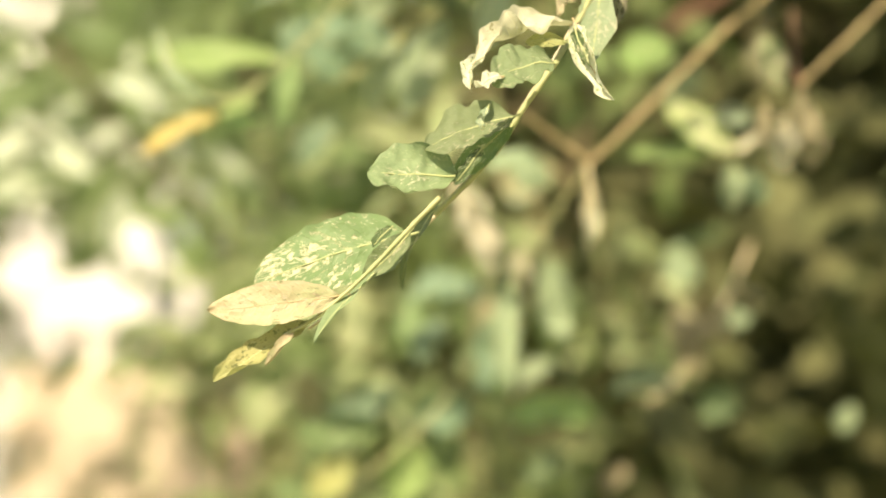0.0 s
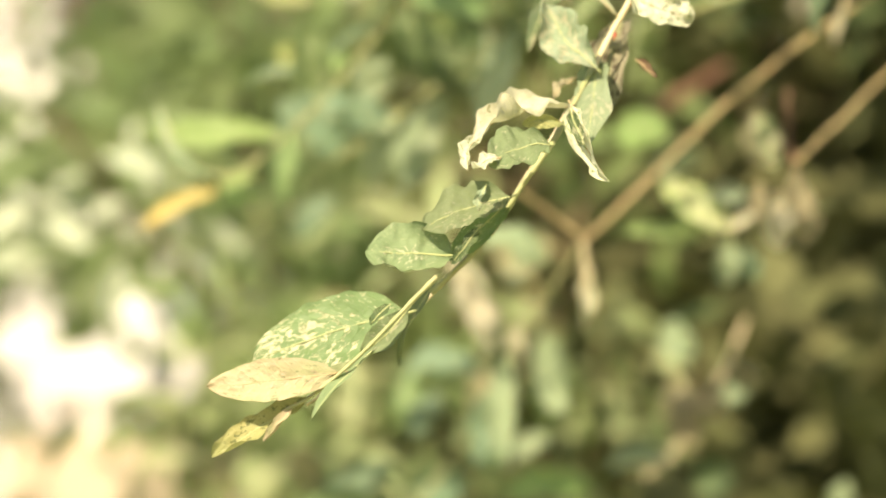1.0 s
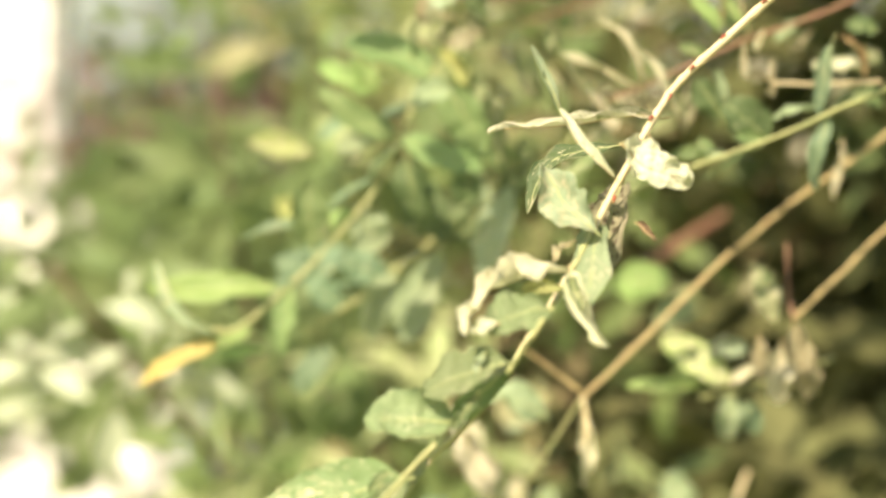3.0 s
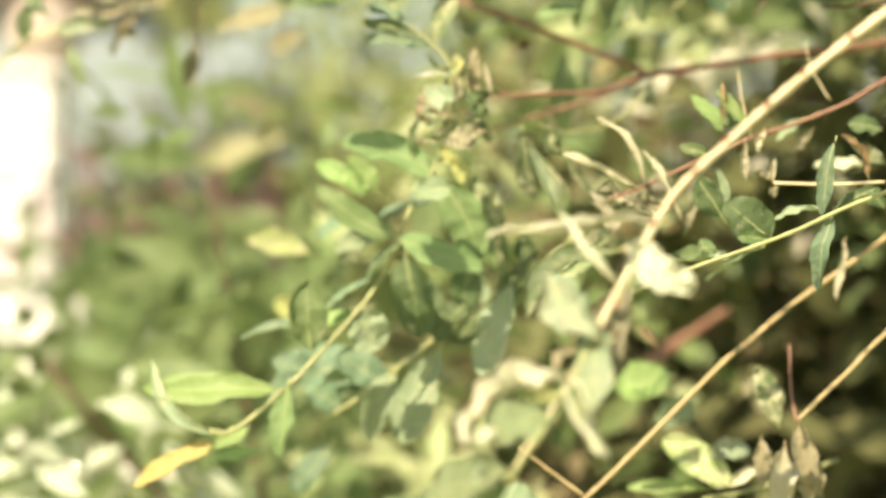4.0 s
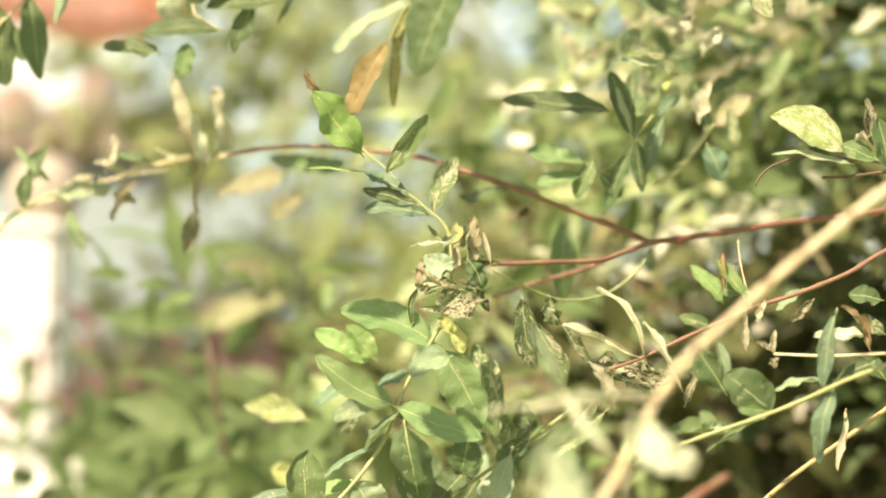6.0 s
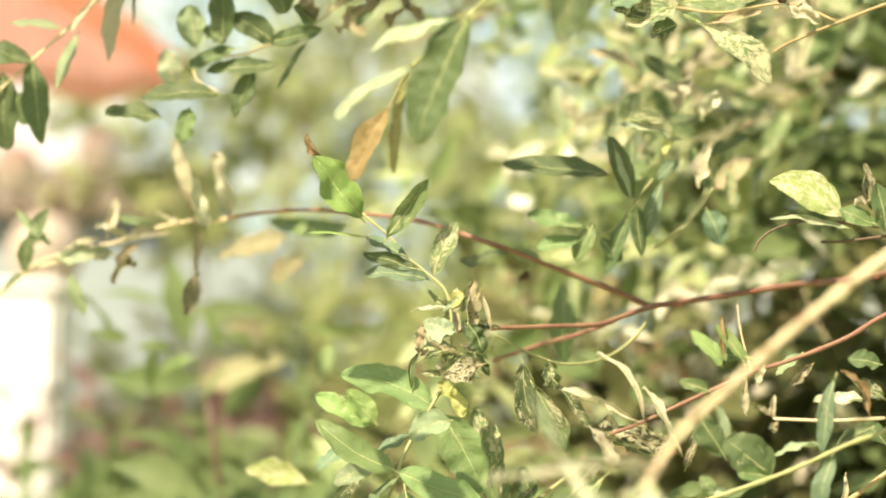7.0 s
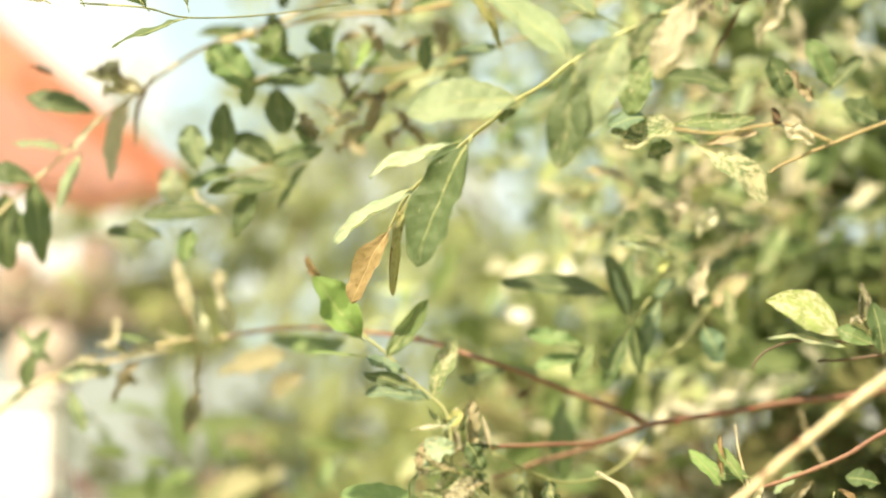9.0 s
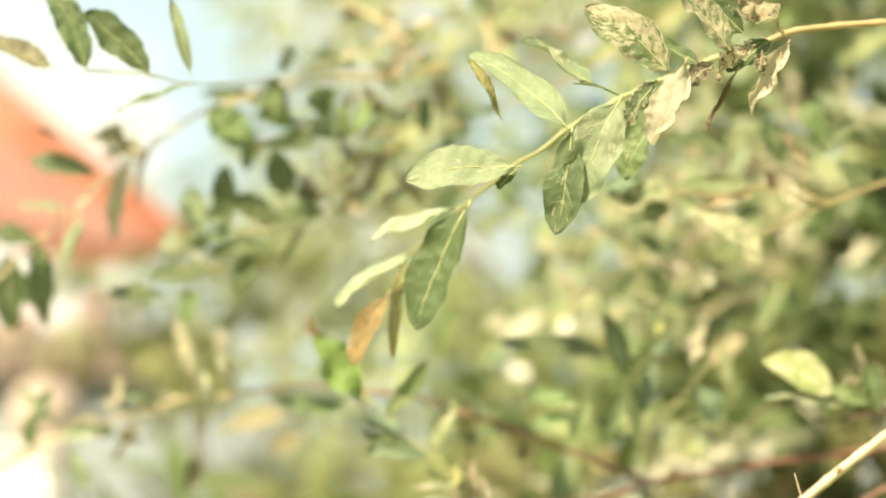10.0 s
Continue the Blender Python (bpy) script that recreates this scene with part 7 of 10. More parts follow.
leaf(upper_twig, (0.0993, 0.6764, 1.5254), (0.0852, 0.6742, 1.5362), 0.0106, "tan", roll=5, fold=0.15, bend=0.04, twist=0.6, curl=0.7, ripple=0.42, chew=0.5, wave=0.02, seed=785)
leaf(upper_twig, (0.0908, 0.6771, 1.5216), (0.0797, 0.6789, 1.5131), 0.0081, "speckle", roll=18, fold=0.15, bend=0.04, twist=0.8, curl=0.7, ripple=0.36, chew=0.5, wave=0.02, seed=836)
leaf(upper_twig, (0.0966, 0.6825, 1.5252), (0.0834, 0.6842, 1.5169), 0.0071, "darkmottle", roll=-14, fold=0.15, bend=0.04, twist=0.1, curl=0.6, ripple=0.32, chew=0.5, wave=0.02, seed=8)
leaf(upper_twig, (0.0792, 0.6800, 1.5178), (0.0728, 0.6813, 1.5115), 0.0065, "dusky", roll=-8, fold=0.15, bend=0.04, twist=0.1, curl=0.7, ripple=0.36, chew=0.5, wave=0.02, seed=357)
leaf(upper_twig, (0.0927, 0.6735, 1.5193), (0.0920, 0.6747, 1.5133), 0.0042, "speckle", roll=8, fold=0.15, bend=0.04, twist=0.1, curl=1, ripple=0.36, chew=0.5, wave=0.02, seed=893)
leaf(upper_twig, (0.0866, 0.6823, 1.5162), (0.0785, 0.6858, 1.4990), 0.0023, "brown", roll=24, fold=0.15, bend=0.04, twist=0.9, curl=1.3, ripple=0.3, chew=0.5, wave=0.08, seed=885)
leaf(upper_twig, (0.1003, 0.6750, 1.5220), (0.0895, 0.6790, 1.5022), 0.0080, "cream", roll=-22, fold=0.15, bend=0.04, twist=1.1, curl=0.9, ripple=0.34, chew=0.6, wave=0.05, seed=464)
leaf(upper_twig, (0.0643, 0.6957, 1.5260), (0.0552, 0.6948, 1.5309), 0.0043, "palegreen", roll=20, fold=0.15, bend=0.04, twist=0.1, curl=0.15, ripple=0.12, chew=0.25, wave=0.02, seed=350)
leaf(upper_twig, (0.0096, 0.7505, 1.4913), (-0.0066, 0.7580, 1.4540), 0.0180, "dark", roll=8, fold=0.12, bend=0.04, twist=0.1, curl=0.15, ripple=0.08, chew=0.25, wave=0.02, arc=-0.03, seed=663)
leaf(upper_twig, (0.0060, 0.7595, 1.4930), (-0.0210, 0.7616, 1.4826), 0.0068, "palegreen", roll=15, fold=0.25, bend=0.04, twist=0.1, curl=0.4, ripple=0.24, chew=0.25, wave=0.02, seed=994)
leaf(upper_twig, (-0.0085, 0.7930, 1.4855), (-0.0334, 0.7965, 1.4685), 0.0077, "palegreen", roll=18, fold=0.2, bend=0.04, twist=0.1, curl=0.35, ripple=0.16, chew=0.25, wave=0.02, arc=0.03, seed=780)
leaf(upper_twig, (-0.0158, 0.8104, 1.4749), (-0.0283, 0.8150, 1.4516), 0.0091, "ochre", roll=6, fold=0.2, bend=0.04, twist=0.4, curl=0.5, ripple=0.12, chew=0.1, wave=0.02, seed=838, label="withered orange-brown leaf")
leaf(upper_twig, (-0.0090, 0.7996, 1.4841), (-0.0144, 0.8060, 1.4524), 0.0041, "straw", roll=24, fold=0.15, bend=0.04, twist=-0.6, curl=0.9, ripple=0.2, chew=0.25, wave=0.02, seed=31)
leaf(upper_twig, (-0.0129, 0.8113, 1.4800), (-0.0156, 0.8162, 1.4559), 0.0023, "ochre", roll=-10, fold=0.15, bend=0.04, twist=-1.2, curl=1, ripple=0.3, chew=0.25, wave=0.02, seed=848)
leaf(upper_twig, (0.0655, 0.7291, 1.5120), (0.0572, 0.7324, 1.4958), 0.0103, "green", roll=10, fold=0.12, bend=0.04, twist=0.1, curl=0.15, ripple=0.12, chew=0.25, wave=0.02, seed=105)
extra_stem(upper_twig, [(0.1616, 0.7305, 1.5465), (0.1383, 0.7291, 1.5444), (0.1227, 0.7278, 1.5429), (0.1086, 0.7264, 1.5406), (0.0997, 0.7250, 1.5364)],
           0.00102, 0.00091, "orange")
scarred_twig = twig("thin brown willow twig with folded scarred leaves",
            [(0.3100, 0.9200, 1.5575), (0.2454, 0.8850, 1.5475), (0.2043, 0.9601, 1.5550), (0.1723, 0.9460, 1.5422), (0.1506, 0.9319, 1.5313), (0.1313, 0.9177, 1.5210), (0.1226, 0.9036, 1.5141)],
            0.00076, 0.00054, "orange")
extra_stem(scarred_twig, [(0.1544, 0.9545, 1.5367), (0.1348, 0.9545, 1.5441), (0.1105, 0.9545, 1.5405), (0.0930, 0.9545, 1.5422), (0.0777, 0.9545, 1.5456)],
           0.00057, 0.00042, "orange")
leaf(scarred_twig, (0.0722, 0.9183, 1.5405), (0.0771, 0.9148, 1.5615), 0.0131, "green", roll=0, fold=0.16, bend=0.04, twist=0.1, curl=0.15, ripple=0.12, chew=0.25, wave=0.02, seed=987)
leaf(scarred_twig, (0.0783, 0.9186, 1.5387), (0.0642, 0.9192, 1.5353), 0.0088, "blue", roll=0, fold=0.15, bend=0.04, twist=0.1, curl=0.15, ripple=0.12, chew=0.25, wave=0.02, seed=551)
leaf(scarred_twig, (0.0899, 0.9191, 1.5358), (0.0697, 0.9206, 1.5270), 0.0131, "scarred", roll=0, fold=0.3, bend=0.04, twist=0.1, curl=0.15, ripple=0.2, chew=0.25, wave=0.02, seed=79)
leaf(scarred_twig, (0.0890, 0.9203, 1.5279), (0.0790, 0.9210, 1.5237), 0.0076, "darkmottle", roll=0, fold=0.15, bend=0.04, twist=0.1, curl=0.15, ripple=0.25, chew=0.25, wave=0.02, seed=73)
leaf(scarred_twig, (0.0890, 0.9191, 1.5358), (0.1207, 0.9186, 1.5382), 0.0059, "mottle", roll=25, fold=0.15, bend=0.04, twist=0.1, curl=0.15, ripple=0.12, chew=0.25, wave=0.02, seed=855)
leaf(scarred_twig, (0.0975, 0.9202, 1.5283), (0.1245, 0.9238, 1.5063), 0.0110, "scarred", roll=0, fold=0.25, bend=0.04, twist=0.1, curl=0.15, ripple=0.12, chew=0.25, wave=0.02, arc=0.05, seed=621)
leaf(scarred_twig, (0.1009, 0.9202, 1.5283), (0.1207, 0.9194, 1.5328), 0.0046, "pink", roll=20, fold=0.15, bend=0.04, twist=0.1, curl=0.8, ripple=0.3, chew=0.25, wave=0.02, seed=319)
leaf(scarred_twig, (0.0904, 0.9197, 1.5321), (0.0984, 0.9203, 1.5279), 0.0034, "green", roll=0, fold=0.15, bend=0.04, twist=0.1, curl=0.15, ripple=0.12, chew=0.25, wave=0.02, seed=35)
leaf(scarred_twig, (0.1253, 0.9180, 1.5417), (0.1287, 0.9190, 1.5354), 0.0046, "brown", roll=0, fold=0.15, bend=0.04, twist=1.3, curl=1.3, ripple=0.42, chew=0.5, wave=0.06, seed=98)
leaf(scarred_twig, (0.1262, 0.9193, 1.5338), (0.1427, 0.9200, 1.5292), 0.0080, "cream", roll=0, fold=0.15, bend=0.04, twist=1.3, curl=1.3, ripple=0.42, chew=0.5, wave=0.06, seed=232)
leaf(scarred_twig, (0.1312, 0.9158, 1.5550), (0.1418, 0.9173, 1.5458), 0.0059, "pink", roll=0, fold=0.15, bend=0.04, twist=1.3, curl=1.3, ripple=0.42, chew=0.5, wave=0.06, seed=150)
leaf(scarred_twig, (0.1197, 0.9771, 1.5636), (0.0916, 0.9763, 1.5691), 0.0108, "dark", roll=0, fold=0.15, bend=0.04, twist=0.1, curl=0.15, ripple=0.12, chew=0.25, wave=0.02, seed=411)
leaf(scarred_twig, (0.1408, 0.9777, 1.5598), (0.1332, 0.9750, 1.5763), 0.0117, "dark", roll=0, fold=0.15, bend=0.04, twist=0.1, curl=0.15, ripple=0.12, chew=0.25, wave=0.02, seed=977)
leaf(scarred_twig, (0.1588, 0.9769, 1.5643), (0.1478, 0.9738, 1.5834), 0.0103, "green", roll=0, fold=0.15, bend=0.04, twist=0.1, curl=0.15, ripple=0.12, chew=0.25, wave=0.02, seed=438)
leaf(scarred_twig, (0.1561, 0.9773, 1.5621), (0.1705, 0.9749, 1.5763), 0.0072, "olive", roll=0, fold=0.15, bend=0.04, twist=0.1, curl=0.15, ripple=0.12, chew=0.25, wave=0.02, seed=436)
leaf(scarred_twig, (0.1777, 0.9792, 1.5501), (0.1624, 0.9779, 1.5585), 0.0117, "dark", roll=0, fold=0.15, bend=0.04, twist=0.1, curl=0.15, ripple=0.12, chew=0.25, wave=0.02, seed=371)
leaf(scarred_twig, (0.1405, 0.9950, 1.5605), (0.1496, 0.9962, 1.5539), 0.0055, "cream", roll=0, fold=0.15, bend=0.04, twist=1.3, curl=1.3, ripple=0.42, chew=0.5, wave=0.06, seed=234)
leaf(scarred_twig, (0.0790, 0.9201, 1.5296), (0.0652, 0.9194, 1.5336), 0.0051, "darkmottle", roll=0, fold=0.15, bend=0.04, twist=0.1, curl=0.15, ripple=0.3, chew=0.25, wave=0.02, seed=578)
lime_twig = twig("dark bare twig tip with a lime mottled leaf pair",
            [(0.3100, 0.9200, 1.4521), (0.2330, 0.8350, 1.4421), (0.1934, 0.9293, 1.4476), (0.1659, 0.9293, 1.4530), (0.1477, 0.9293, 1.4551), (0.1352, 0.9293, 1.4553), (0.1246, 0.9293, 1.4522), (0.1193, 0.9293, 1.4479), (0.1176, 0.9293, 1.4443)],
            0.00076, 0.00034, "dark")
extra_stem(lime_twig, [(0.1936, 0.9293, 1.4523), (0.1659, 0.9293, 1.4497), (0.1517, 0.9293, 1.4479), (0.1422, 0.9293, 1.4476)],
           0.00067, 0.00051, "dark")
leaf(lime_twig, (0.1489, 0.9181, 1.4554), (0.1216, 0.9160, 1.4683), 0.0150, "limescar", roll=0, fold=0.12, bend=0.04, twist=0.1, curl=0.15, ripple=0.08, chew=0.25, wave=0.02, arc=-0.09, seed=950)
leaf(lime_twig, (0.1510, 0.9187, 1.4513), (0.1221, 0.9182, 1.4545), 0.0050, "palegreen", roll=30, fold=0.15, bend=0.04, twist=0.1, curl=0.15, ripple=0.12, chew=0.25, wave=0.02, seed=176)
leaf(lime_twig, (0.1614, 0.9186, 1.4522), (0.1473, 0.9176, 1.4579), 0.0074, "green", roll=0, fold=0.15, bend=0.04, twist=0.1, curl=0.15, ripple=0.12, chew=0.25, wave=0.02, seed=490)
leaf(lime_twig, (0.1593, 0.9177, 1.4570), (0.1566, 0.9149, 1.4747), 0.0058, "dusky", roll=0, fold=0.15, bend=0.04, twist=0.6, curl=0.8, ripple=0.3, chew=0.5, wave=0.02, seed=166)
leaf(lime_twig, (0.1602, 0.9170, 1.4616), (0.1525, 0.9173, 1.4603), 0.0050, "cream", roll=0, fold=0.15, bend=0.04, twist=1.3, curl=1.3, ripple=0.42, chew=0.5, wave=0.06, seed=400)
leaf(lime_twig, (0.1637, 0.9129, 1.4484), (0.1598, 0.9099, 1.4668), 0.0083, "dark", roll=0, fold=0.15, bend=0.04, twist=0.1, curl=0.15, ripple=0.12, chew=0.25, wave=0.02, seed=462)
withered_twig = twig("reddish willow twig with shrivelled grey and cream leaves",
            [(0.3100, 0.9200, 1.4619), (0.2505, 0.9200, 1.4519), (0.1911, 0.9200, 1.4319), (0.1631, 0.9171, 1.4190), (0.1486, 0.9143, 1.4104), (0.1276, 0.9114, 1.4019), (0.1130, 0.9086, 1.3971), (0.0883, 0.9057, 1.3860), (0.0718, 0.9029, 1.3783), (0.0616, 0.9000, 1.3745)],
            0.00103, 0.00061, "red")
leaf(withered_twig, (0.0743, 0.9030, 1.3792), (0.0573, 0.9004, 1.4039), 0.0036, "cream", roll=-16, fold=0.15, bend=0.04, twist=1.8, curl=1.6, ripple=0.45, chew=0.5, wave=0.02, arc=-0.16, seed=475)
leaf(withered_twig, (0.0722, 0.9030, 1.3788), (0.0448, 0.9018, 1.3905), 0.0036, "cream", roll=-22, fold=0.15, bend=0.04, twist=1.6, curl=1.5, ripple=0.45, chew=0.5, wave=0.02, seed=606)
leaf(withered_twig, (0.0865, 0.8991, 1.3679), (0.0730, 0.8967, 1.3911), 0.0036, "cream", roll=14, fold=0.15, bend=0.04, twist=1.8, curl=1.6, ripple=0.45, chew=0.5, wave=0.02, seed=101)
leaf(withered_twig, (0.0853, 0.9138, 1.3718), (0.0568, 0.9135, 1.3754), 0.0102, "speckle", roll=-20, fold=0.15, bend=0.04, twist=0.8, curl=0.8, ripple=0.4, chew=0.55, wave=0.02, seed=290)
leaf(withered_twig, (0.0632, 0.9099, 1.3614), (0.0552, 0.9081, 1.3783), 0.0069, "cream", roll=20, fold=0.15, bend=0.04, twist=1.2, curl=1, ripple=0.4, chew=0.5, wave=0.02, seed=474)
leaf(withered_twig, (0.0772, 0.9192, 1.3680), (0.0628, 0.9188, 1.3720), 0.0057, "darkmottle", roll=10, fold=0.15, bend=0.04, twist=0.8, curl=0.8, ripple=0.35, chew=0.5, wave=0.02, seed=28)
leaf(withered_twig, (0.0894, 0.9147, 1.3627), (0.0950, 0.9132, 1.3767), 0.0053, "dusky", roll=-12, fold=0.15, bend=0.04, twist=0.1, curl=1, ripple=0.35, chew=0.5, wave=0.02, seed=388)
leaf(withered_twig, (0.0608, 0.9200, 1.3606), (0.0388, 0.9220, 1.3423), 0.0065, "mottle", roll=-12, fold=0.15, bend=0.04, twist=0.1, curl=0.6, ripple=0.25, chew=0.5, wave=0.02, arc=0.06, seed=907)
leaf(withered_twig, (0.0324, 0.9606, 1.4050), (0.0384, 0.9635, 1.3781), 0.0094, "darkmottle", roll=6, fold=0.15, bend=0.04, twist=0.1, curl=0.4, ripple=0.2, chew=0.45, wave=0.02, arc=-0.06, seed=408)
leaf(withered_twig, (0.0362, 0.9614, 1.3974), (0.0494, 0.9642, 1.3715), 0.0082, "mottle", roll=-8, fold=0.15, bend=0.04, twist=0.1, curl=0.5, ripple=0.25, chew=0.45, wave=0.02, seed=621)
leaf(withered_twig, (0.0422, 0.9506, 1.4050), (0.0450, 0.9517, 1.3942), 0.0072, "darkmottle", roll=20, fold=0.15, bend=0.04, twist=0.1, curl=0.8, ripple=0.35, chew=0.5, wave=0.02, seed=497)
leaf(withered_twig, (0.0429, 0.9511, 1.3995), (0.0593, 0.9533, 1.3788), 0.0051, "darkmottle", roll=-18, fold=0.15, bend=0.04, twist=1, curl=0.8, ripple=0.3, chew=0.4, wave=0.02, arc=-0.05, seed=727)
leaf(withered_twig, (0.0999, 0.8859, 1.3975), (0.0884, 0.8846, 1.4100), 0.0063, "lime", roll=8, fold=0.2, bend=0.04, twist=0.1, curl=0.15, ripple=0.12, chew=0.25, wave=0.02, seed=322)
leaf(withered_twig, (0.0955, 0.8868, 1.3888), (0.0845, 0.8864, 1.3923), 0.0047, "green", roll=-8, fold=0.25, bend=0.04, twist=0.1, curl=0.15, ripple=0.12, chew=0.25, wave=0.02, seed=430)
leaf(withered_twig, (0.1012, 0.8905, 1.4015), (0.1004, 0.8890, 1.4157), 0.0028, "ochre", roll=-10, fold=0.15, bend=0.04, twist=0.1, curl=1, ripple=0.3, chew=0.25, wave=0.02, seed=254)
leaf(withered_twig, (0.1084, 0.8907, 1.3991), (0.0984, 0.8893, 1.4126), 0.0056, "lime", roll=20, fold=0.15, bend=0.04, twist=0.1, curl=0.3, ripple=0.12, chew=0.25, wave=0.02, seed=568)
leaf(withered_twig, (0.1114, 0.8955, 1.4012), (0.0978, 0.8954, 1.4027), 0.0068, "green", roll=8, fold=0.15, bend=0.04, twist=0.1, curl=0.15, ripple=0.12, chew=0.25, wave=0.02, seed=814)
leaf(withered_twig, (0.1078, 0.8862, 1.3939), (0.1086, 0.8877, 1.3802), 0.0047, "cream", roll=0, fold=0.15, bend=0.04, twist=1, curl=1.6, ripple=0.35, chew=0.5, wave=0.02, seed=53)
leaf(withered_twig, (0.1145, 0.8858, 1.3979), (0.1130, 0.8866, 1.3900), 0.0044, "cream", roll=10, fold=0.15, bend=0.04, twist=1, curl=1.6, ripple=0.35, chew=0.5, wave=0.02, seed=139)
leaf(withered_twig, (0.1171, 0.8828, 1.3790), (0.1178, 0.8819, 1.3873), 0.0035, "cream", roll=-8, fold=0.15, bend=0.04, twist=0.1, curl=1.2, ripple=0.35, chew=0.5, wave=0.02, seed=283)
leaf(withered_twig, (0.1165, 0.8827, 1.3798), (0.1106, 0.8824, 1.3827), 0.0031, "speckle", roll=10, fold=0.15, bend=0.04, twist=0.1, curl=1, ripple=0.35, chew=0.25, wave=0.02, seed=329)
leaf(withered_twig, (0.1184, 0.8829, 1.3779), (0.1171, 0.8833, 1.3739), 0.0043, "speckle", roll=-10, fold=0.15, bend=0.04, twist=0.1, curl=1, ripple=0.35, chew=0.5, wave=0.02, seed=540)
leaf(withered_twig, (0.1352, 0.9351, 1.4067), (0.1258, 0.9360, 1.3984), 0.0050, "sage", roll=20, fold=0.15, bend=0.04, twist=0.1, curl=0.5, ripple=0.25, chew=0.25, wave=0.02, seed=557)
leaf(withered_twig, (0.1409, 0.9455, 1.4035), (0.1325, 0.9464, 1.3951), 0.0051, "speckle", roll=-20, fold=0.15, bend=0.04, twist=0.1, curl=1, ripple=0.3, chew=0.5, wave=0.02, seed=757)
leaf(withered_twig, (0.1509, 0.8825, 1.3803), (0.1406, 0.8809, 1.3955), 0.0051, "ochre", roll=12, fold=0.15, bend=0.04, twist=1.2, curl=1.6, ripple=0.3, chew=0.25, wave=0.02, arc=-0.12, seed=372)
leaf(withered_twig, (0.1583, 0.9368, 1.3901), (0.1395, 0.9371, 1.3880), 0.0063, "bleach", roll=10, fold=0.15, bend=0.04, twist=0.1, curl=0.8, ripple=0.35, chew=0.5, wave=0.02, seed=486)
leaf(withered_twig, (0.1610, 0.9155, 1.4008), (0.1487, 0.9154, 1.4028), 0.0074, "dark", roll=-10, fold=0.15, bend=0.04, twist=0.1, curl=0.15, ripple=0.12, chew=0.4, wave=0.02, seed=462)
leaf(withered_twig, (0.1621, 0.9168, 1.3886), (0.1508, 0.9162, 1.3946), 0.0070, "darkmottle", roll=15, fold=0.15, bend=0.04, twist=0.1, curl=0.15, ripple=0.12, chew=0.4, wave=0.02, seed=615)
leaf(withered_twig, (0.1609, 0.9086, 1.3717), (0.1532, 0.9077, 1.3797), 0.0069, "dark", roll=-16, fold=0.15, bend=0.04, twist=0.1, curl=0.15, ripple=0.12, chew=0.25, wave=0.02, seed=846)
extra_stem(withered_twig, [(0.1541, 0.8700, 1.3782), (0.1359, 0.8750, 1.3777), (0.1171, 0.8800, 1.3786)],
           0.00059, 0.00049, "tan")
extra_stem(withered_twig, [(0.1119, 0.9000, 1.3965), (0.1085, 0.9000, 1.4106), (0.1073, 0.9000, 1.4207)],
           0.00040, 0.00020, "tan")
extra_stem(withered_twig, [(0.1024, 0.6600, 1.3833), (0.0982, 0.6600, 1.3907), (0.0961, 0.6600, 1.3981)],
           0.00024, 0.00012, "tan")
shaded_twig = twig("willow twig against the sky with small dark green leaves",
            [(0.1275, 1.1800, 1.6919), (0.0882, 1.1733, 1.6615), (0.0551, 1.1667, 1.6414), (0.0226, 1.1600, 1.6284), (0.0022, 1.1533, 1.6170), (-0.0200, 1.1467, 1.6071), (-0.0356, 1.1400, 1.5947), (-0.0535, 1.1333, 1.5792), (-0.0661, 1.1267, 1.5689), (-0.0785, 1.1200, 1.5630), (-0.0882, 1.1133, 1.5579), (-0.1028, 1.1067, 1.5549), (-0.1109, 1.1000, 1.5488)],
            0.00075, 0.0004, "orange")
leaf(shaded_twig, (-0.0826, 1.0746, 1.5897), (-0.1014, 1.0720, 1.6058), 0.0174, "green", roll=0, fold=0.2, bend=0.04, twist=0.1, curl=0.15, ripple=0.12, chew=0.25, wave=0.02, seed=191)
leaf(shaded_twig, (-0.0816, 1.0745, 1.5902), (-0.0846, 1.0762, 1.5797), 0.0078, "green", roll=0, fold=0.15, bend=0.04, twist=0.1, curl=0.15, ripple=0.12, chew=0.25, wave=0.02, seed=508)
leaf(shaded_twig, (-0.0529, 1.0737, 1.5949), (-0.0799, 1.0746, 1.5895), 0.0096, "dark", roll=20, fold=0.15, bend=0.04, twist=0.1, curl=0.15, ripple=0.12, chew=0.25, wave=0.02, seed=209)
leaf(shaded_twig, (-0.0579, 1.0733, 1.5971), (-0.0836, 1.0714, 1.6092), 0.0072, "green", roll=25, fold=0.15, bend=0.04, twist=0.1, curl=0.15, ripple=0.12, chew=0.25, wave=0.02, seed=815)
leaf(shaded_twig, (-0.0707, 1.0747, 1.5888), (-0.0667, 1.0781, 1.5683), 0.0133, "dark", roll=0, fold=0.15, bend=0.04, twist=0.1, curl=0.15, ripple=0.12, chew=0.25, wave=0.02, seed=975)
leaf(shaded_twig, (-0.0939, 1.0801, 1.5565), (-0.0935, 1.0759, 1.5819), 0.0115, "dark", roll=0, fold=0.15, bend=0.04, twist=0.1, curl=0.15, ripple=0.12, chew=0.25, wave=0.02, seed=143)
leaf(shaded_twig, (-0.1048, 1.0807, 1.5531), (-0.1093, 1.0775, 1.5721), 0.0121, "sage", roll=0, fold=0.15, bend=0.04, twist=0.1, curl=0.15, ripple=0.12, chew=0.25, wave=0.02, seed=954)
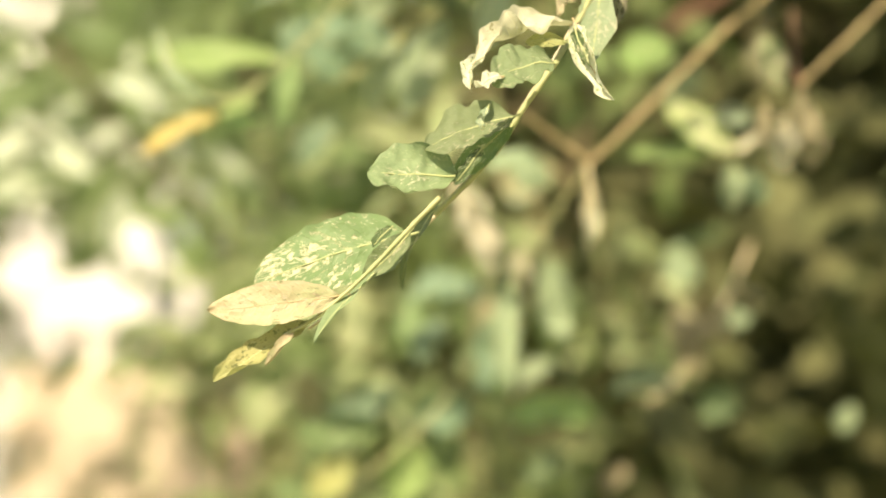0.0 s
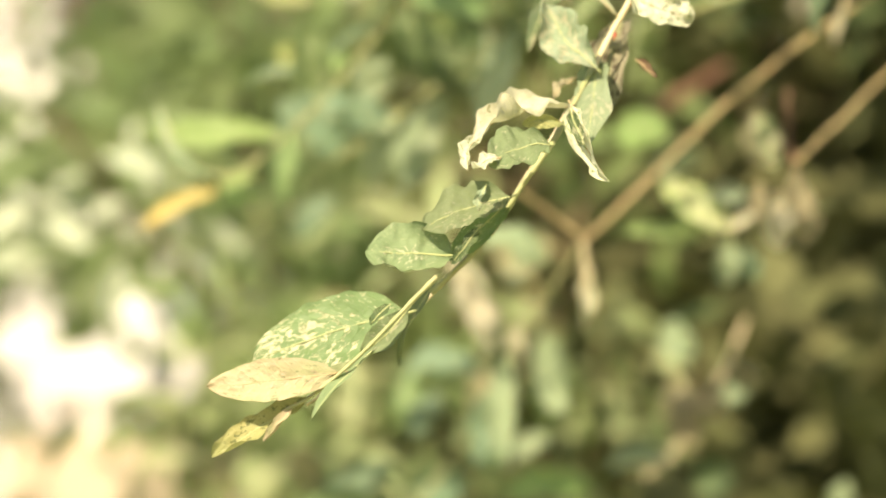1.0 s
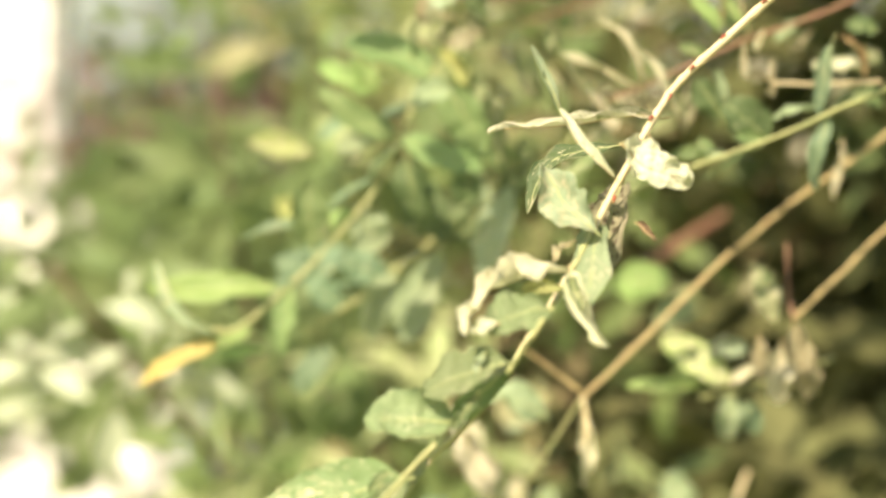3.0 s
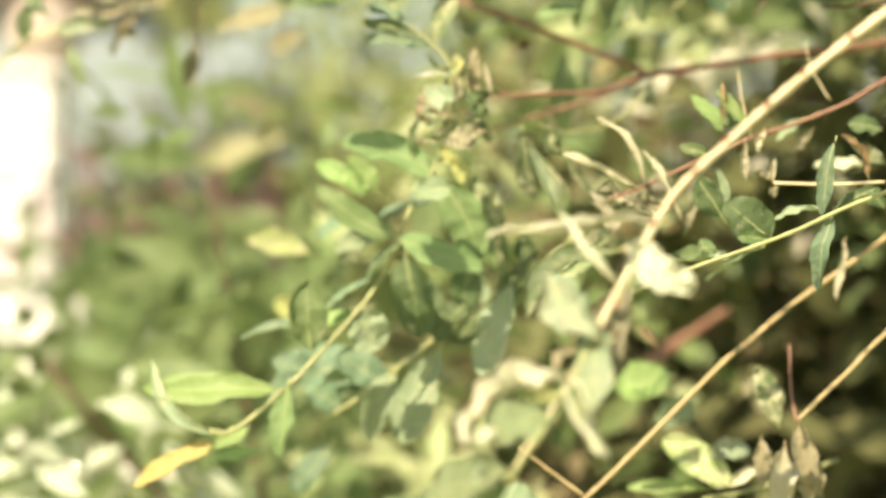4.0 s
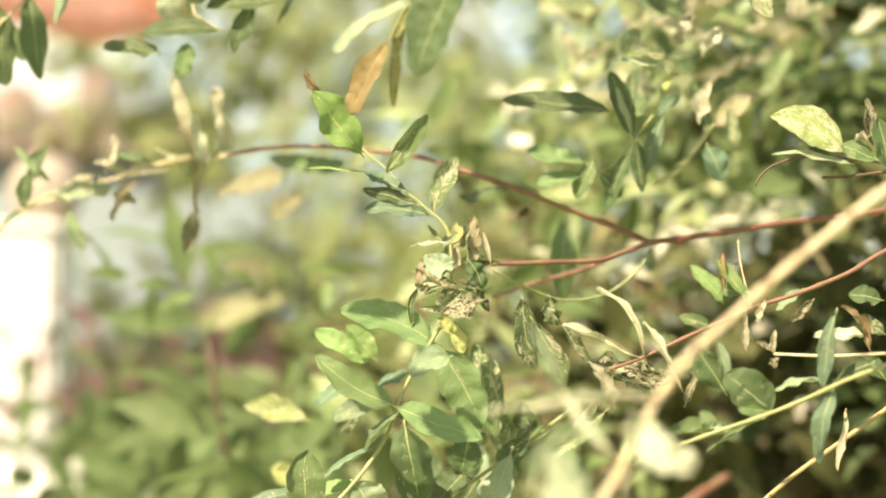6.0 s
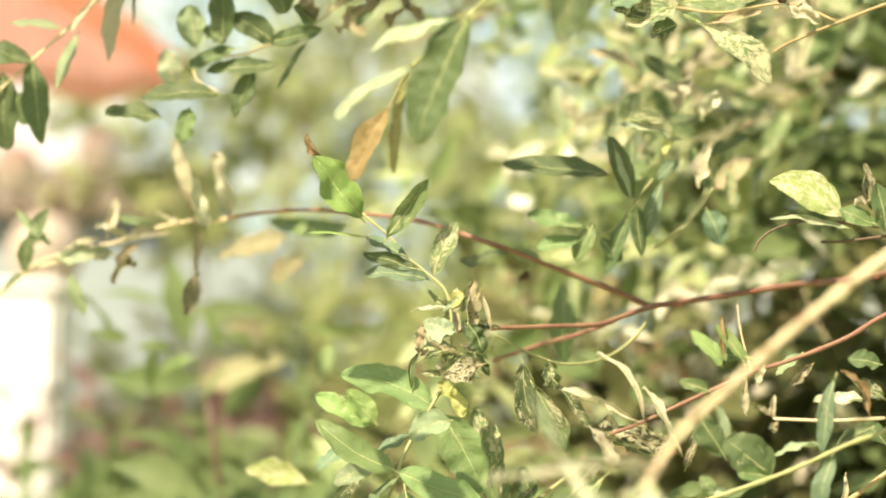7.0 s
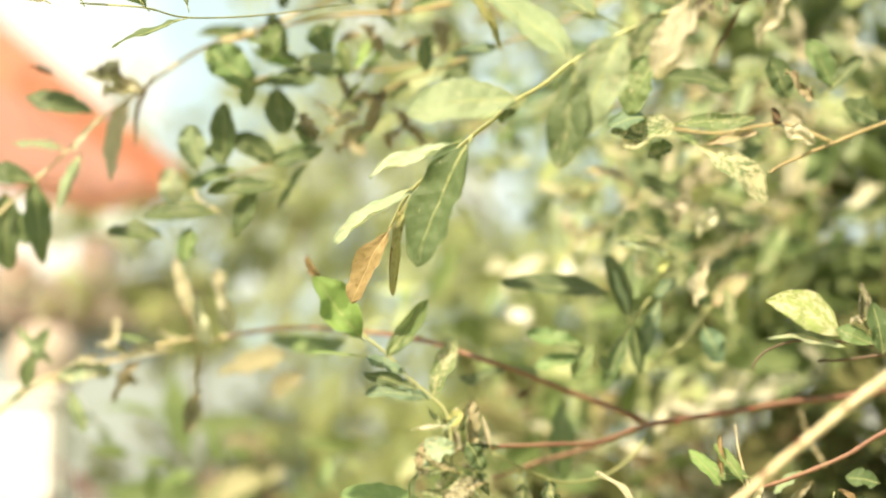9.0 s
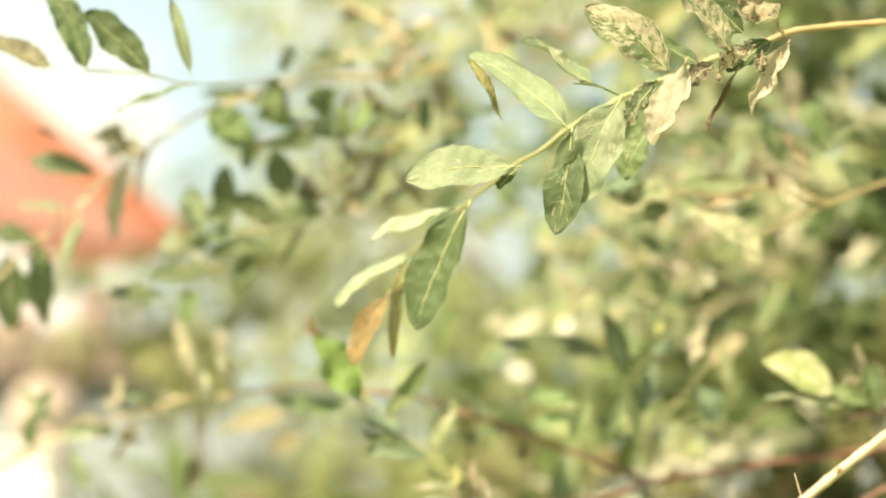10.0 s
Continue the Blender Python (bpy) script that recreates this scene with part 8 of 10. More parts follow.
leaf(shaded_twig, (-0.0714, 1.0800, 1.5565), (-0.0910, 1.0781, 1.5682), 0.0127, "dark", roll=0, fold=0.15, bend=0.04, twist=0.1, curl=0.15, ripple=0.12, chew=0.25, wave=0.02, seed=952)
leaf(shaded_twig, (-0.0736, 1.0801, 1.5558), (-0.0504, 1.0791, 1.5619), 0.0078, "dark", roll=20, fold=0.15, bend=0.04, twist=0.1, curl=0.15, ripple=0.12, chew=0.25, wave=0.02, seed=951)
leaf(shaded_twig, (-0.0924, 1.0802, 1.5555), (-0.1023, 1.0791, 1.5624), 0.0096, "olive", roll=0, fold=0.15, bend=0.04, twist=0.1, curl=0.15, ripple=0.12, chew=0.25, wave=0.02, seed=419)
leaf(shaded_twig, (-0.0875, 1.0805, 1.5536), (-0.1095, 1.0821, 1.5443), 0.0090, "dark", roll=0, fold=0.15, bend=0.04, twist=0.1, curl=0.15, ripple=0.12, chew=0.25, wave=0.02, seed=779)
leaf(shaded_twig, (-0.0687, 1.0817, 1.5463), (-0.1008, 1.0823, 1.5433), 0.0096, "dark", roll=0, fold=0.15, bend=0.04, twist=0.1, curl=0.15, ripple=0.12, chew=0.25, wave=0.02, seed=328)
leaf(shaded_twig, (-0.0800, 1.0819, 1.5453), (-0.0887, 1.0855, 1.5233), 0.0096, "dark", roll=0, fold=0.15, bend=0.04, twist=0.1, curl=0.15, ripple=0.12, chew=0.25, wave=0.02, seed=252)
leaf(shaded_twig, (-0.0949, 1.0838, 1.5340), (-0.1293, 1.0841, 1.5323), 0.0102, "dark", roll=0, fold=0.15, bend=0.04, twist=0.1, curl=0.15, ripple=0.12, chew=0.25, wave=0.02, seed=720)
leaf(shaded_twig, (-0.1206, 1.0857, 1.5228), (-0.1453, 1.0851, 1.5264), 0.0109, "olive", roll=15, fold=0.15, bend=0.04, twist=0.1, curl=0.15, ripple=0.12, chew=0.25, wave=0.02, seed=66)
leaf(shaded_twig, (-0.1082, 1.0848, 1.5277), (-0.1117, 1.0873, 1.5125), 0.0090, "green", roll=0, fold=0.15, bend=0.04, twist=0.1, curl=0.15, ripple=0.12, chew=0.25, wave=0.02, seed=581)
leaf(shaded_twig, (-0.1303, 1.2306, 1.5657), (-0.1354, 1.2275, 1.5851), 0.0118, "palegreen", roll=0, fold=0.15, bend=0.04, twist=0.1, curl=0.15, ripple=0.12, chew=0.25, wave=0.02, seed=904)
leaf(shaded_twig, (-0.0566, 1.0801, 1.5561), (-0.0696, 1.0834, 1.5358), 0.0049, "dark", roll=30, fold=0.15, bend=0.04, twist=0.1, curl=0.15, ripple=0.12, chew=0.25, wave=0.02, seed=748)
leaf(shaded_twig, (-0.0306, 1.0774, 1.5717), (-0.0435, 1.0794, 1.5602), 0.0079, "tan", roll=0, fold=0.15, bend=0.04, twist=1.3, curl=1.3, ripple=0.42, chew=0.5, wave=0.06, seed=202)
leaf(shaded_twig, (-0.0232, 1.0746, 1.5888), (-0.0286, 1.0779, 1.5688), 0.0074, "tan", roll=0, fold=0.15, bend=0.04, twist=1.3, curl=1.3, ripple=0.42, chew=0.5, wave=0.06, seed=305)
leaf(shaded_twig, (-0.0183, 1.0761, 1.5795), (-0.0059, 1.0783, 1.5664), 0.0069, "tan", roll=0, fold=0.15, bend=0.04, twist=1.3, curl=1.3, ripple=0.42, chew=0.5, wave=0.06, seed=473)
leaf(shaded_twig, (-0.0405, 1.0775, 1.5717), (-0.0539, 1.0758, 1.5819), 0.0054, "cream", roll=0, fold=0.15, bend=0.04, twist=1.3, curl=1.3, ripple=0.42, chew=0.5, wave=0.06, seed=642)
leaf(shaded_twig, (-0.0529, 1.0784, 1.5663), (-0.0613, 1.0766, 1.5770), 0.0079, "dusky", roll=0, fold=0.15, bend=0.04, twist=1.3, curl=1.3, ripple=0.42, chew=0.5, wave=0.06, seed=362)
leaf(shaded_twig, (-0.0331, 1.0742, 1.5912), (-0.0435, 1.0765, 1.5773), 0.0049, "dark", roll=20, fold=0.15, bend=0.04, twist=0.1, curl=0.15, ripple=0.12, chew=0.25, wave=0.02, seed=903)
leaf(shaded_twig, (-0.0435, 1.0734, 1.5961), (-0.0380, 1.0755, 1.5834), 0.0059, "dusky", roll=0, fold=0.15, bend=0.04, twist=1.3, curl=1.3, ripple=0.42, chew=0.5, wave=0.06, seed=542)
leaf(shaded_twig, (-0.0133, 1.0727, 1.6005), (-0.0218, 1.0717, 1.6064), 0.0069, "palegreen", roll=0, fold=0.15, bend=0.04, twist=0.1, curl=0.15, ripple=0.12, chew=0.25, wave=0.02, seed=121)
leaf(shaded_twig, (-0.0059, 1.0736, 1.5947), (-0.0035, 1.0709, 1.6113), 0.0060, "dark", roll=0, fold=0.15, bend=0.04, twist=0.1, curl=0.15, ripple=0.12, chew=0.25, wave=0.02, seed=263)
leaf(shaded_twig, (0.0267, 1.0717, 1.6060), (0.0067, 1.0724, 1.6020), 0.0074, "blue", roll=0, fold=0.15, bend=0.04, twist=0.1, curl=0.15, ripple=0.12, chew=0.25, wave=0.02, seed=314)
leaf(shaded_twig, (-0.0381, 1.0737, 1.5947), (-0.0435, 1.0713, 1.6088), 0.0066, "green", roll=0, fold=0.15, bend=0.04, twist=0.1, curl=0.15, ripple=0.12, chew=0.25, wave=0.02, seed=382)
leaf(shaded_twig, (-0.0361, 1.0734, 1.5961), (-0.0282, 1.0712, 1.6093), 0.0054, "lime", roll=0, fold=0.15, bend=0.04, twist=0.1, curl=0.15, ripple=0.12, chew=0.25, wave=0.02, seed=432)
leaf(shaded_twig, (-0.0571, 1.0735, 1.5961), (-0.0381, 1.0737, 1.5947), 0.0049, "olive", roll=20, fold=0.15, bend=0.04, twist=0.1, curl=0.15, ripple=0.12, chew=0.25, wave=0.02, seed=11)
leaf(shaded_twig, (-0.0608, 1.0727, 1.6010), (-0.0405, 1.0731, 1.5981), 0.0072, "sage", roll=15, fold=0.15, bend=0.04, twist=0.1, curl=0.15, ripple=0.12, chew=0.25, wave=0.02, seed=869)
leaf(shaded_twig, (-0.0212, 1.0754, 1.5839), (-0.0385, 1.0758, 1.5815), 0.0059, "tan", roll=0, fold=0.15, bend=0.04, twist=1.3, curl=1.3, ripple=0.42, chew=0.5, wave=0.06, seed=199)
leaf(shaded_twig, (-0.0336, 1.0766, 1.5766), (-0.0484, 1.0779, 1.5693), 0.0059, "cream", roll=0, fold=0.15, bend=0.04, twist=1.3, curl=1.3, ripple=0.42, chew=0.5, wave=0.06, seed=996)
leaf(shaded_twig, (-0.0138, 1.0774, 1.5717), (-0.0212, 1.0790, 1.5620), 0.0059, "tan", roll=0, fold=0.15, bend=0.04, twist=1.3, curl=1.3, ripple=0.42, chew=0.5, wave=0.06, seed=649)
leaf(shaded_twig, (-0.0485, 1.0722, 1.6034), (-0.0534, 1.0702, 1.6156), 0.0121, "dark", roll=0, fold=0.15, bend=0.04, twist=0.1, curl=0.15, ripple=0.12, chew=0.25, wave=0.02, seed=22)
leaf(shaded_twig, (-0.0237, 1.0722, 1.6035), (-0.0336, 1.0702, 1.6156), 0.0074, "tan", roll=0, fold=0.15, bend=0.04, twist=1.3, curl=1.3, ripple=0.42, chew=0.5, wave=0.06, seed=712)
leaf(shaded_twig, (0.0146, 1.1701, 1.6238), (0.0038, 1.1719, 1.6131), 0.0099, "dark", roll=0, fold=0.15, bend=0.04, twist=0.1, curl=0.15, ripple=0.12, chew=0.25, wave=0.02, seed=98)
leaf(shaded_twig, (-0.0534, 1.0787, 1.5644), (-0.0633, 1.0775, 1.5717), 0.0078, "dark", roll=0, fold=0.15, bend=0.04, twist=0.1, curl=0.15, ripple=0.12, chew=0.25, wave=0.02, seed=408)
leaf(shaded_twig, (-0.0757, 1.0727, 1.6010), (-0.0683, 1.0703, 1.6156), 0.0121, "green", roll=0, fold=0.15, bend=0.04, twist=0.1, curl=0.15, ripple=0.12, chew=0.25, wave=0.02, seed=249)
leaf(shaded_twig, (0.0038, 1.1693, 1.6291), (-0.0016, 1.1666, 1.6451), 0.0092, "tan", roll=0, fold=0.15, bend=0.04, twist=1.3, curl=1.3, ripple=0.42, chew=0.5, wave=0.06, seed=459)
leaf(shaded_twig, (-0.0563, 1.0809, 1.6344), (-0.0356, 1.0724, 1.6257), 0.0071, "green", roll=-25, fold=0.15, bend=0.04, twist=-0.5, curl=0.2, ripple=0.14, chew=0.25, wave=0.02, seed=120)
leaf(shaded_twig, (-0.0871, 1.1442, 1.6237), (-0.0657, 1.1457, 1.6152), 0.0064, "fresh", roll=12, fold=0.15, bend=0.04, twist=0, curl=0.3, ripple=0.14, chew=0.25, wave=0.02, seed=721)
leaf(shaded_twig, (-0.1185, 1.2009, 1.6466), (-0.0900, 1.2108, 1.6480), 0.0090, "dark", roll=-1, fold=0.15, bend=0.04, twist=0.5, curl=0.4, ripple=0.14, chew=0.25, wave=0.02, seed=886)
leaf(shaded_twig, (-0.0766, 1.1119, 1.6325), (-0.0697, 1.1057, 1.6115), 0.0094, "dark", roll=-14, fold=0.15, bend=0.04, twist=-0.5, curl=0.5, ripple=0.14, chew=0.25, wave=0.02, seed=885)
leaf(shaded_twig, (-0.0828, 1.1761, 1.6161), (-0.0586, 1.1757, 1.6182), 0.0088, "dark", roll=23, fold=0.15, bend=0.04, twist=0, curl=0.2, ripple=0.14, chew=0.25, wave=0.02, seed=945)
leaf(shaded_twig, (-0.0706, 1.0896, 1.5895), (-0.0702, 1.1028, 1.5738), 0.0086, "olive", roll=10, fold=0.15, bend=0.04, twist=0.5, curl=0.3, ripple=0.14, chew=0.25, wave=0.02, seed=418)
leaf(shaded_twig, (-0.1021, 1.1446, 1.6216), (-0.0843, 1.1377, 1.6044), 0.0112, "light", roll=-3, fold=0.15, bend=0.04, twist=-0.5, curl=0.4, ripple=0.14, chew=0.25, wave=0.02, seed=443)
leaf(shaded_twig, (-0.0612, 1.2029, 1.6354), (-0.0398, 1.2044, 1.6277), 0.0079, "green", roll=-16, fold=0.15, bend=0.04, twist=0, curl=0.5, ripple=0.14, chew=0.25, wave=0.02, seed=508)
leaf(shaded_twig, (-0.0453, 1.1126, 1.6283), (-0.0488, 1.1251, 1.6165), 0.0057, "green", roll=21, fold=0.15, bend=0.04, twist=0.5, curl=0.2, ripple=0.14, chew=0.25, wave=0.02, seed=714)
leaf(shaded_twig, (-0.0367, 1.1756, 1.6182), (-0.0211, 1.1626, 1.6329), 0.0060, "green", roll=8, fold=0.15, bend=0.04, twist=-0.5, curl=0.3, ripple=0.14, chew=0.25, wave=0.02, seed=922)
leaf(shaded_twig, (-0.0360, 1.0908, 1.5825), (-0.0299, 1.0893, 1.5905), 0.0046, "olive", roll=-5, fold=0.15, bend=0.04, twist=0, curl=0.4, ripple=0.14, chew=0.25, wave=0.02, seed=129)
leaf(shaded_twig, (-0.0186, 1.1444, 1.6215), (-0.0015, 1.1529, 1.6303), 0.0075, "tan", roll=-18, fold=0.15, bend=0.04, twist=0.5, curl=1, ripple=0.14, chew=0.25, wave=0.02, seed=379)
leaf(shaded_twig, (-0.0466, 1.2099, 1.5990), (-0.0351, 1.2022, 1.5858), 0.0084, "tan", roll=19, fold=0.15, bend=0.04, twist=-0.5, curl=0.7, ripple=0.14, chew=0.25, wave=0.02, seed=309)
leaf(shaded_twig, (-0.0244, 1.1204, 1.5873), (-0.0370, 1.1232, 1.5730), 0.0068, "olive", roll=6, fold=0.15, bend=0.04, twist=0, curl=0.3, ripple=0.14, chew=0.25, wave=0.02, seed=761)
leaf(shaded_twig, (-0.0191, 1.1793, 1.5988), (-0.0060, 1.1915, 1.5880), 0.0077, "tan", roll=-7, fold=0.15, bend=0.04, twist=0.5, curl=0.9, ripple=0.14, chew=0.25, wave=0.02, seed=931)
leaf(shaded_twig, (-0.0045, 1.0854, 1.6104), (-0.0054, 1.0780, 1.5960), 0.0061, "olive", roll=-20, fold=0.15, bend=0.04, twist=-0.5, curl=0.5, ripple=0.14, chew=0.25, wave=0.02, seed=907)
leaf(shaded_twig, (-0.0593, 1.1522, 1.5816), (-0.0743, 1.1542, 1.5711), 0.0070, "green", roll=17, fold=0.15, bend=0.04, twist=0, curl=0.2, ripple=0.14, chew=0.25, wave=0.02, seed=958)
leaf(shaded_twig, (-0.0319, 1.1974, 1.6641), (-0.0208, 1.2097, 1.6529), 0.0073, "sage", roll=4, fold=0.15, bend=0.04, twist=0.5, curl=0.3, ripple=0.14, chew=0.25, wave=0.02, seed=988)
leaf(shaded_twig, (-0.0150, 1.1094, 1.6447), (-0.0216, 1.1025, 1.6280), 0.0057, "tan", roll=-9, fold=0.15, bend=0.04, twist=-0.5, curl=0.9, ripple=0.14, chew=0.25, wave=0.02, seed=334)
leaf(shaded_twig, (-0.0120, 1.1761, 1.6155), (-0.0229, 1.1775, 1.6085), 0.0066, "mottle", roll=-22, fold=0.15, bend=0.04, twist=0, curl=0.5, ripple=0.14, chew=0.25, wave=0.02, seed=857)
leaf(shaded_twig, (-0.0466, 1.0796, 1.6414), (-0.0547, 1.0916, 1.6317), 0.0061, "olive", roll=15, fold=0.15, bend=0.04, twist=0.5, curl=0.2, ripple=0.14, chew=0.25, wave=0.02, seed=376)
leaf(shaded_twig, (-0.0678, 1.1380, 1.6557), (-0.0726, 1.1308, 1.6399), 0.0064, "dark", roll=2, fold=0.15, bend=0.04, twist=-0.5, curl=0.3, ripple=0.14, chew=0.25, wave=0.02, seed=913)
leaf(shaded_twig, (-0.0375, 1.2006, 1.6476), (-0.0488, 1.2016, 1.6421), 0.0056, "tan", roll=-11, fold=0.15, bend=0.04, twist=0, curl=0.9, ripple=0.14, chew=0.25, wave=0.02, seed=932)
leaf(shaded_twig, (0.0017, 1.1104, 1.6396), (-0.0115, 1.1212, 1.6361), 0.0068, "green", roll=-24, fold=0.15, bend=0.04, twist=0.5, curl=0.5, ripple=0.14, chew=0.25, wave=0.02, seed=753)
extra_stem(shaded_twig, [(0.0069, 1.1108, 1.6370), (-0.0140, 1.1116, 1.6334), (-0.0348, 1.1118, 1.6324), (-0.0557, 1.1122, 1.6304), (-0.0792, 1.1135, 1.6243), (-0.0975, 1.1145, 1.6192)],
           0.0011, 0.0007, "orange")
extra_stem(shaded_twig, [(-0.0978, 1.1100, 1.5393), (-0.1080, 1.1100, 1.5457), (-0.1094, 1.1100, 1.5535)],
           0.00062, 0.00050, "tan")
extra_stem(shaded_twig, [(0.0141, 1.1300, 1.6245), (-0.0197, 1.1267, 1.6102), (-0.0598, 1.1233, 1.6093), (-0.0841, 1.1200, 1.6031)],
           0.0006, 0.0004, "orange")
left_twig = twig("willow twig hanging before the roof, dark leaves and a dry clump",
            [(0.0114, 1.1200, 1.6675), (-0.0353, 1.1178, 1.6466), (-0.0764, 1.1156, 1.6285), (-0.1057, 1.1133, 1.6172), (-0.1258, 1.1111, 1.6034), (-0.1381, 1.1089, 1.5923), (-0.1491, 1.1067, 1.5839), (-0.1637, 1.1044, 1.5691), (-0.1806, 1.1022, 1.5523), (-0.2022, 1.1000, 1.5308)],
            0.00101, 0.00054, "tan")
leaf(left_twig, (-0.1538, 1.0962, 1.5821), (-0.1843, 1.0951, 1.5895), 0.0111, "olive", roll=0, fold=0.2, bend=0.04, twist=0.1, curl=0.15, ripple=0.12, chew=0.25, wave=0.02, seed=490)
leaf(left_twig, (-0.1672, 1.0989, 1.5662), (-0.1909, 1.0985, 1.5686), 0.0065, "sage", roll=20, fold=0.15, bend=0.04, twist=0.1, curl=0.15, ripple=0.12, chew=0.25, wave=0.02, seed=353)
leaf(left_twig, (-0.1345, 1.0950, 1.5896), (-0.1582, 1.0935, 1.5985), 0.0151, "cream", roll=0, fold=0.15, bend=0.04, twist=1.3, curl=1.3, ripple=0.42, chew=0.5, wave=0.06, seed=937)
leaf(left_twig, (-0.1319, 1.0946, 1.5920), (-0.1501, 1.0948, 1.5905), 0.0096, "cream", roll=0, fold=0.15, bend=0.04, twist=1.3, curl=1.3, ripple=0.42, chew=0.5, wave=0.06, seed=84)
leaf(left_twig, (-0.1375, 1.0939, 1.5960), (-0.1526, 1.0930, 1.6015), 0.0076, "speckle", roll=0, fold=0.15, bend=0.04, twist=1.3, curl=1.3, ripple=0.42, chew=0.5, wave=0.06, seed=787)
leaf(left_twig, (-0.1713, 1.0936, 1.5985), (-0.1828, 1.0929, 1.6029), 0.0040, "brown", roll=0, fold=0.15, bend=0.04, twist=1.3, curl=1.3, ripple=0.42, chew=0.5, wave=0.06, seed=814)
leaf(left_twig, (-0.1385, 1.0951, 1.5886), (-0.1465, 1.1012, 1.5520), 0.0096, "cream", roll=0, fold=0.15, bend=0.04, twist=0.4, curl=0.5, ripple=0.16, chew=0.25, wave=0.02, seed=367)
leaf(left_twig, (-0.1596, 1.0991, 1.5647), (-0.1691, 1.1033, 1.5396), 0.0071, "sage", roll=20, fold=0.15, bend=0.04, twist=0.1, curl=0.15, ripple=0.12, chew=0.25, wave=0.02, seed=916)
leaf(left_twig, (-0.1496, 1.0963, 1.5816), (-0.1631, 1.0991, 1.5647), 0.0045, "cream", roll=20, fold=0.15, bend=0.04, twist=0.1, curl=0.15, ripple=0.12, chew=0.25, wave=0.02, seed=883)
leaf(left_twig, (-0.1269, 1.0934, 1.5990), (-0.1354, 1.0986, 1.5677), 0.0035, "brown", roll=20, fold=0.15, bend=0.04, twist=0.6, curl=0.15, ripple=0.12, chew=0.25, wave=0.02, arc=-0.06, seed=476)
leaf(left_twig, (-0.1797, 1.1014, 1.5512), (-0.2014, 1.1004, 1.5577), 0.0116, "dark", roll=0, fold=0.15, bend=0.04, twist=0.1, curl=0.15, ripple=0.12, chew=0.25, wave=0.02, seed=155)
leaf(left_twig, (-0.1803, 1.1012, 1.5522), (-0.1762, 1.1073, 1.5154), 0.0121, "dark", roll=0, fold=0.15, bend=0.04, twist=0.1, curl=0.15, ripple=0.12, chew=0.25, wave=0.02, seed=653)
leaf(left_twig, (-0.1933, 1.1021, 1.5467), (-0.1918, 1.1077, 1.5129), 0.0146, "dark", roll=0, fold=0.15, bend=0.04, twist=0.1, curl=0.15, ripple=0.12, chew=0.25, wave=0.02, seed=329)
leaf(left_twig, (-0.1945, 1.1427, 1.5465), (-0.1898, 1.1453, 1.5311), 0.0104, "dark", roll=0, fold=0.15, bend=0.04, twist=0.1, curl=0.15, ripple=0.12, chew=0.25, wave=0.02, seed=333)
leaf(left_twig, (-0.0947, 0.7893, 1.5448), (-0.1163, 0.7853, 1.5647), 0.0119, "dark", roll=0, fold=0.12, bend=0.04, twist=0.1, curl=0.15, ripple=0.12, chew=0.25, wave=0.02, arc=-0.05, seed=987)
leaf(left_twig, (-0.1170, 0.7986, 1.5494), (-0.1302, 0.7932, 1.5765), 0.0098, "olive", roll=0, fold=0.15, bend=0.04, twist=0.1, curl=0.15, ripple=0.12, chew=0.25, wave=0.02, arc=-0.05, seed=47)
leaf(left_twig, (-0.1314, 0.8180, 1.5548), (-0.1519, 0.8159, 1.5651), 0.0085, "dusky", roll=0, fold=0.15, bend=0.04, twist=0.1, curl=0.15, ripple=0.12, chew=0.25, wave=0.02, seed=892)
leaf(left_twig, (-0.0820, 0.7989, 1.5475), (-0.0888, 0.7938, 1.5727), 0.0049, "sage", roll=20, fold=0.15, bend=0.04, twist=0.1, curl=0.15, ripple=0.12, chew=0.25, wave=0.02, seed=379)
leaf(left_twig, (-0.0866, 0.8383, 1.5546), (-0.1125, 0.8404, 1.5446), 0.0055, "dark", roll=30, fold=0.15, bend=0.04, twist=0.1, curl=0.15, ripple=0.12, chew=0.25, wave=0.02, seed=978)
extra_stem(left_twig, [(-0.0340, 0.9529, 1.5925), (-0.0630, 0.8863, 1.5693), (-0.0862, 0.8382, 1.5550), (-0.0974, 0.8086, 1.5502), (-0.1188, 0.8084, 1.5517)],
           0.0003, 0.0003, "yellow")
top_twig = twig("dry pale willow twig high in the shrub",
            [(-0.0092, 1.2500, 1.6780), (-0.0166, 1.2500, 1.6887), (-0.0239, 1.2500, 1.6964), (-0.0387, 1.2500, 1.7056), (-0.0506, 1.2500, 1.7102)],
            0.00225, 0.00112, "tan")
leaf(top_twig, (-0.0107, 1.2500, 1.6811), (-0.0240, 1.2514, 1.6907), 0.0103, "cream", roll=-4.53, fold=0.29, bend=0.03, twist=-0.66, curl=2.17, ripple=0.3, chew=0.5, wave=0.06, seed=171)
leaf(top_twig, (-0.0387, 1.2500, 1.7062), (-0.0476, 1.2504, 1.6996), 0.0103, "brown", roll=24.4, fold=0.29, bend=0.01, twist=1.37, curl=1.61, ripple=0.3, chew=0.5, wave=0.07, seed=994)
leaf(top_twig, (-0.0239, 1.2500, 1.6964), (-0.0210, 1.2495, 1.7085), 0.0103, "cream", roll=27.82, fold=0.33, bend=-0.04, twist=-1.25, curl=1.28, ripple=0.3, chew=0.5, wave=0.1, seed=203)
extra_stem(top_twig, [(0.0279, 1.2000, 1.6610), (0.0266, 1.2000, 1.6786), (0.0224, 1.2000, 1.6933), (0.0211, 1.2000, 1.7081)],
           0.00135, 0.00081, "tan")
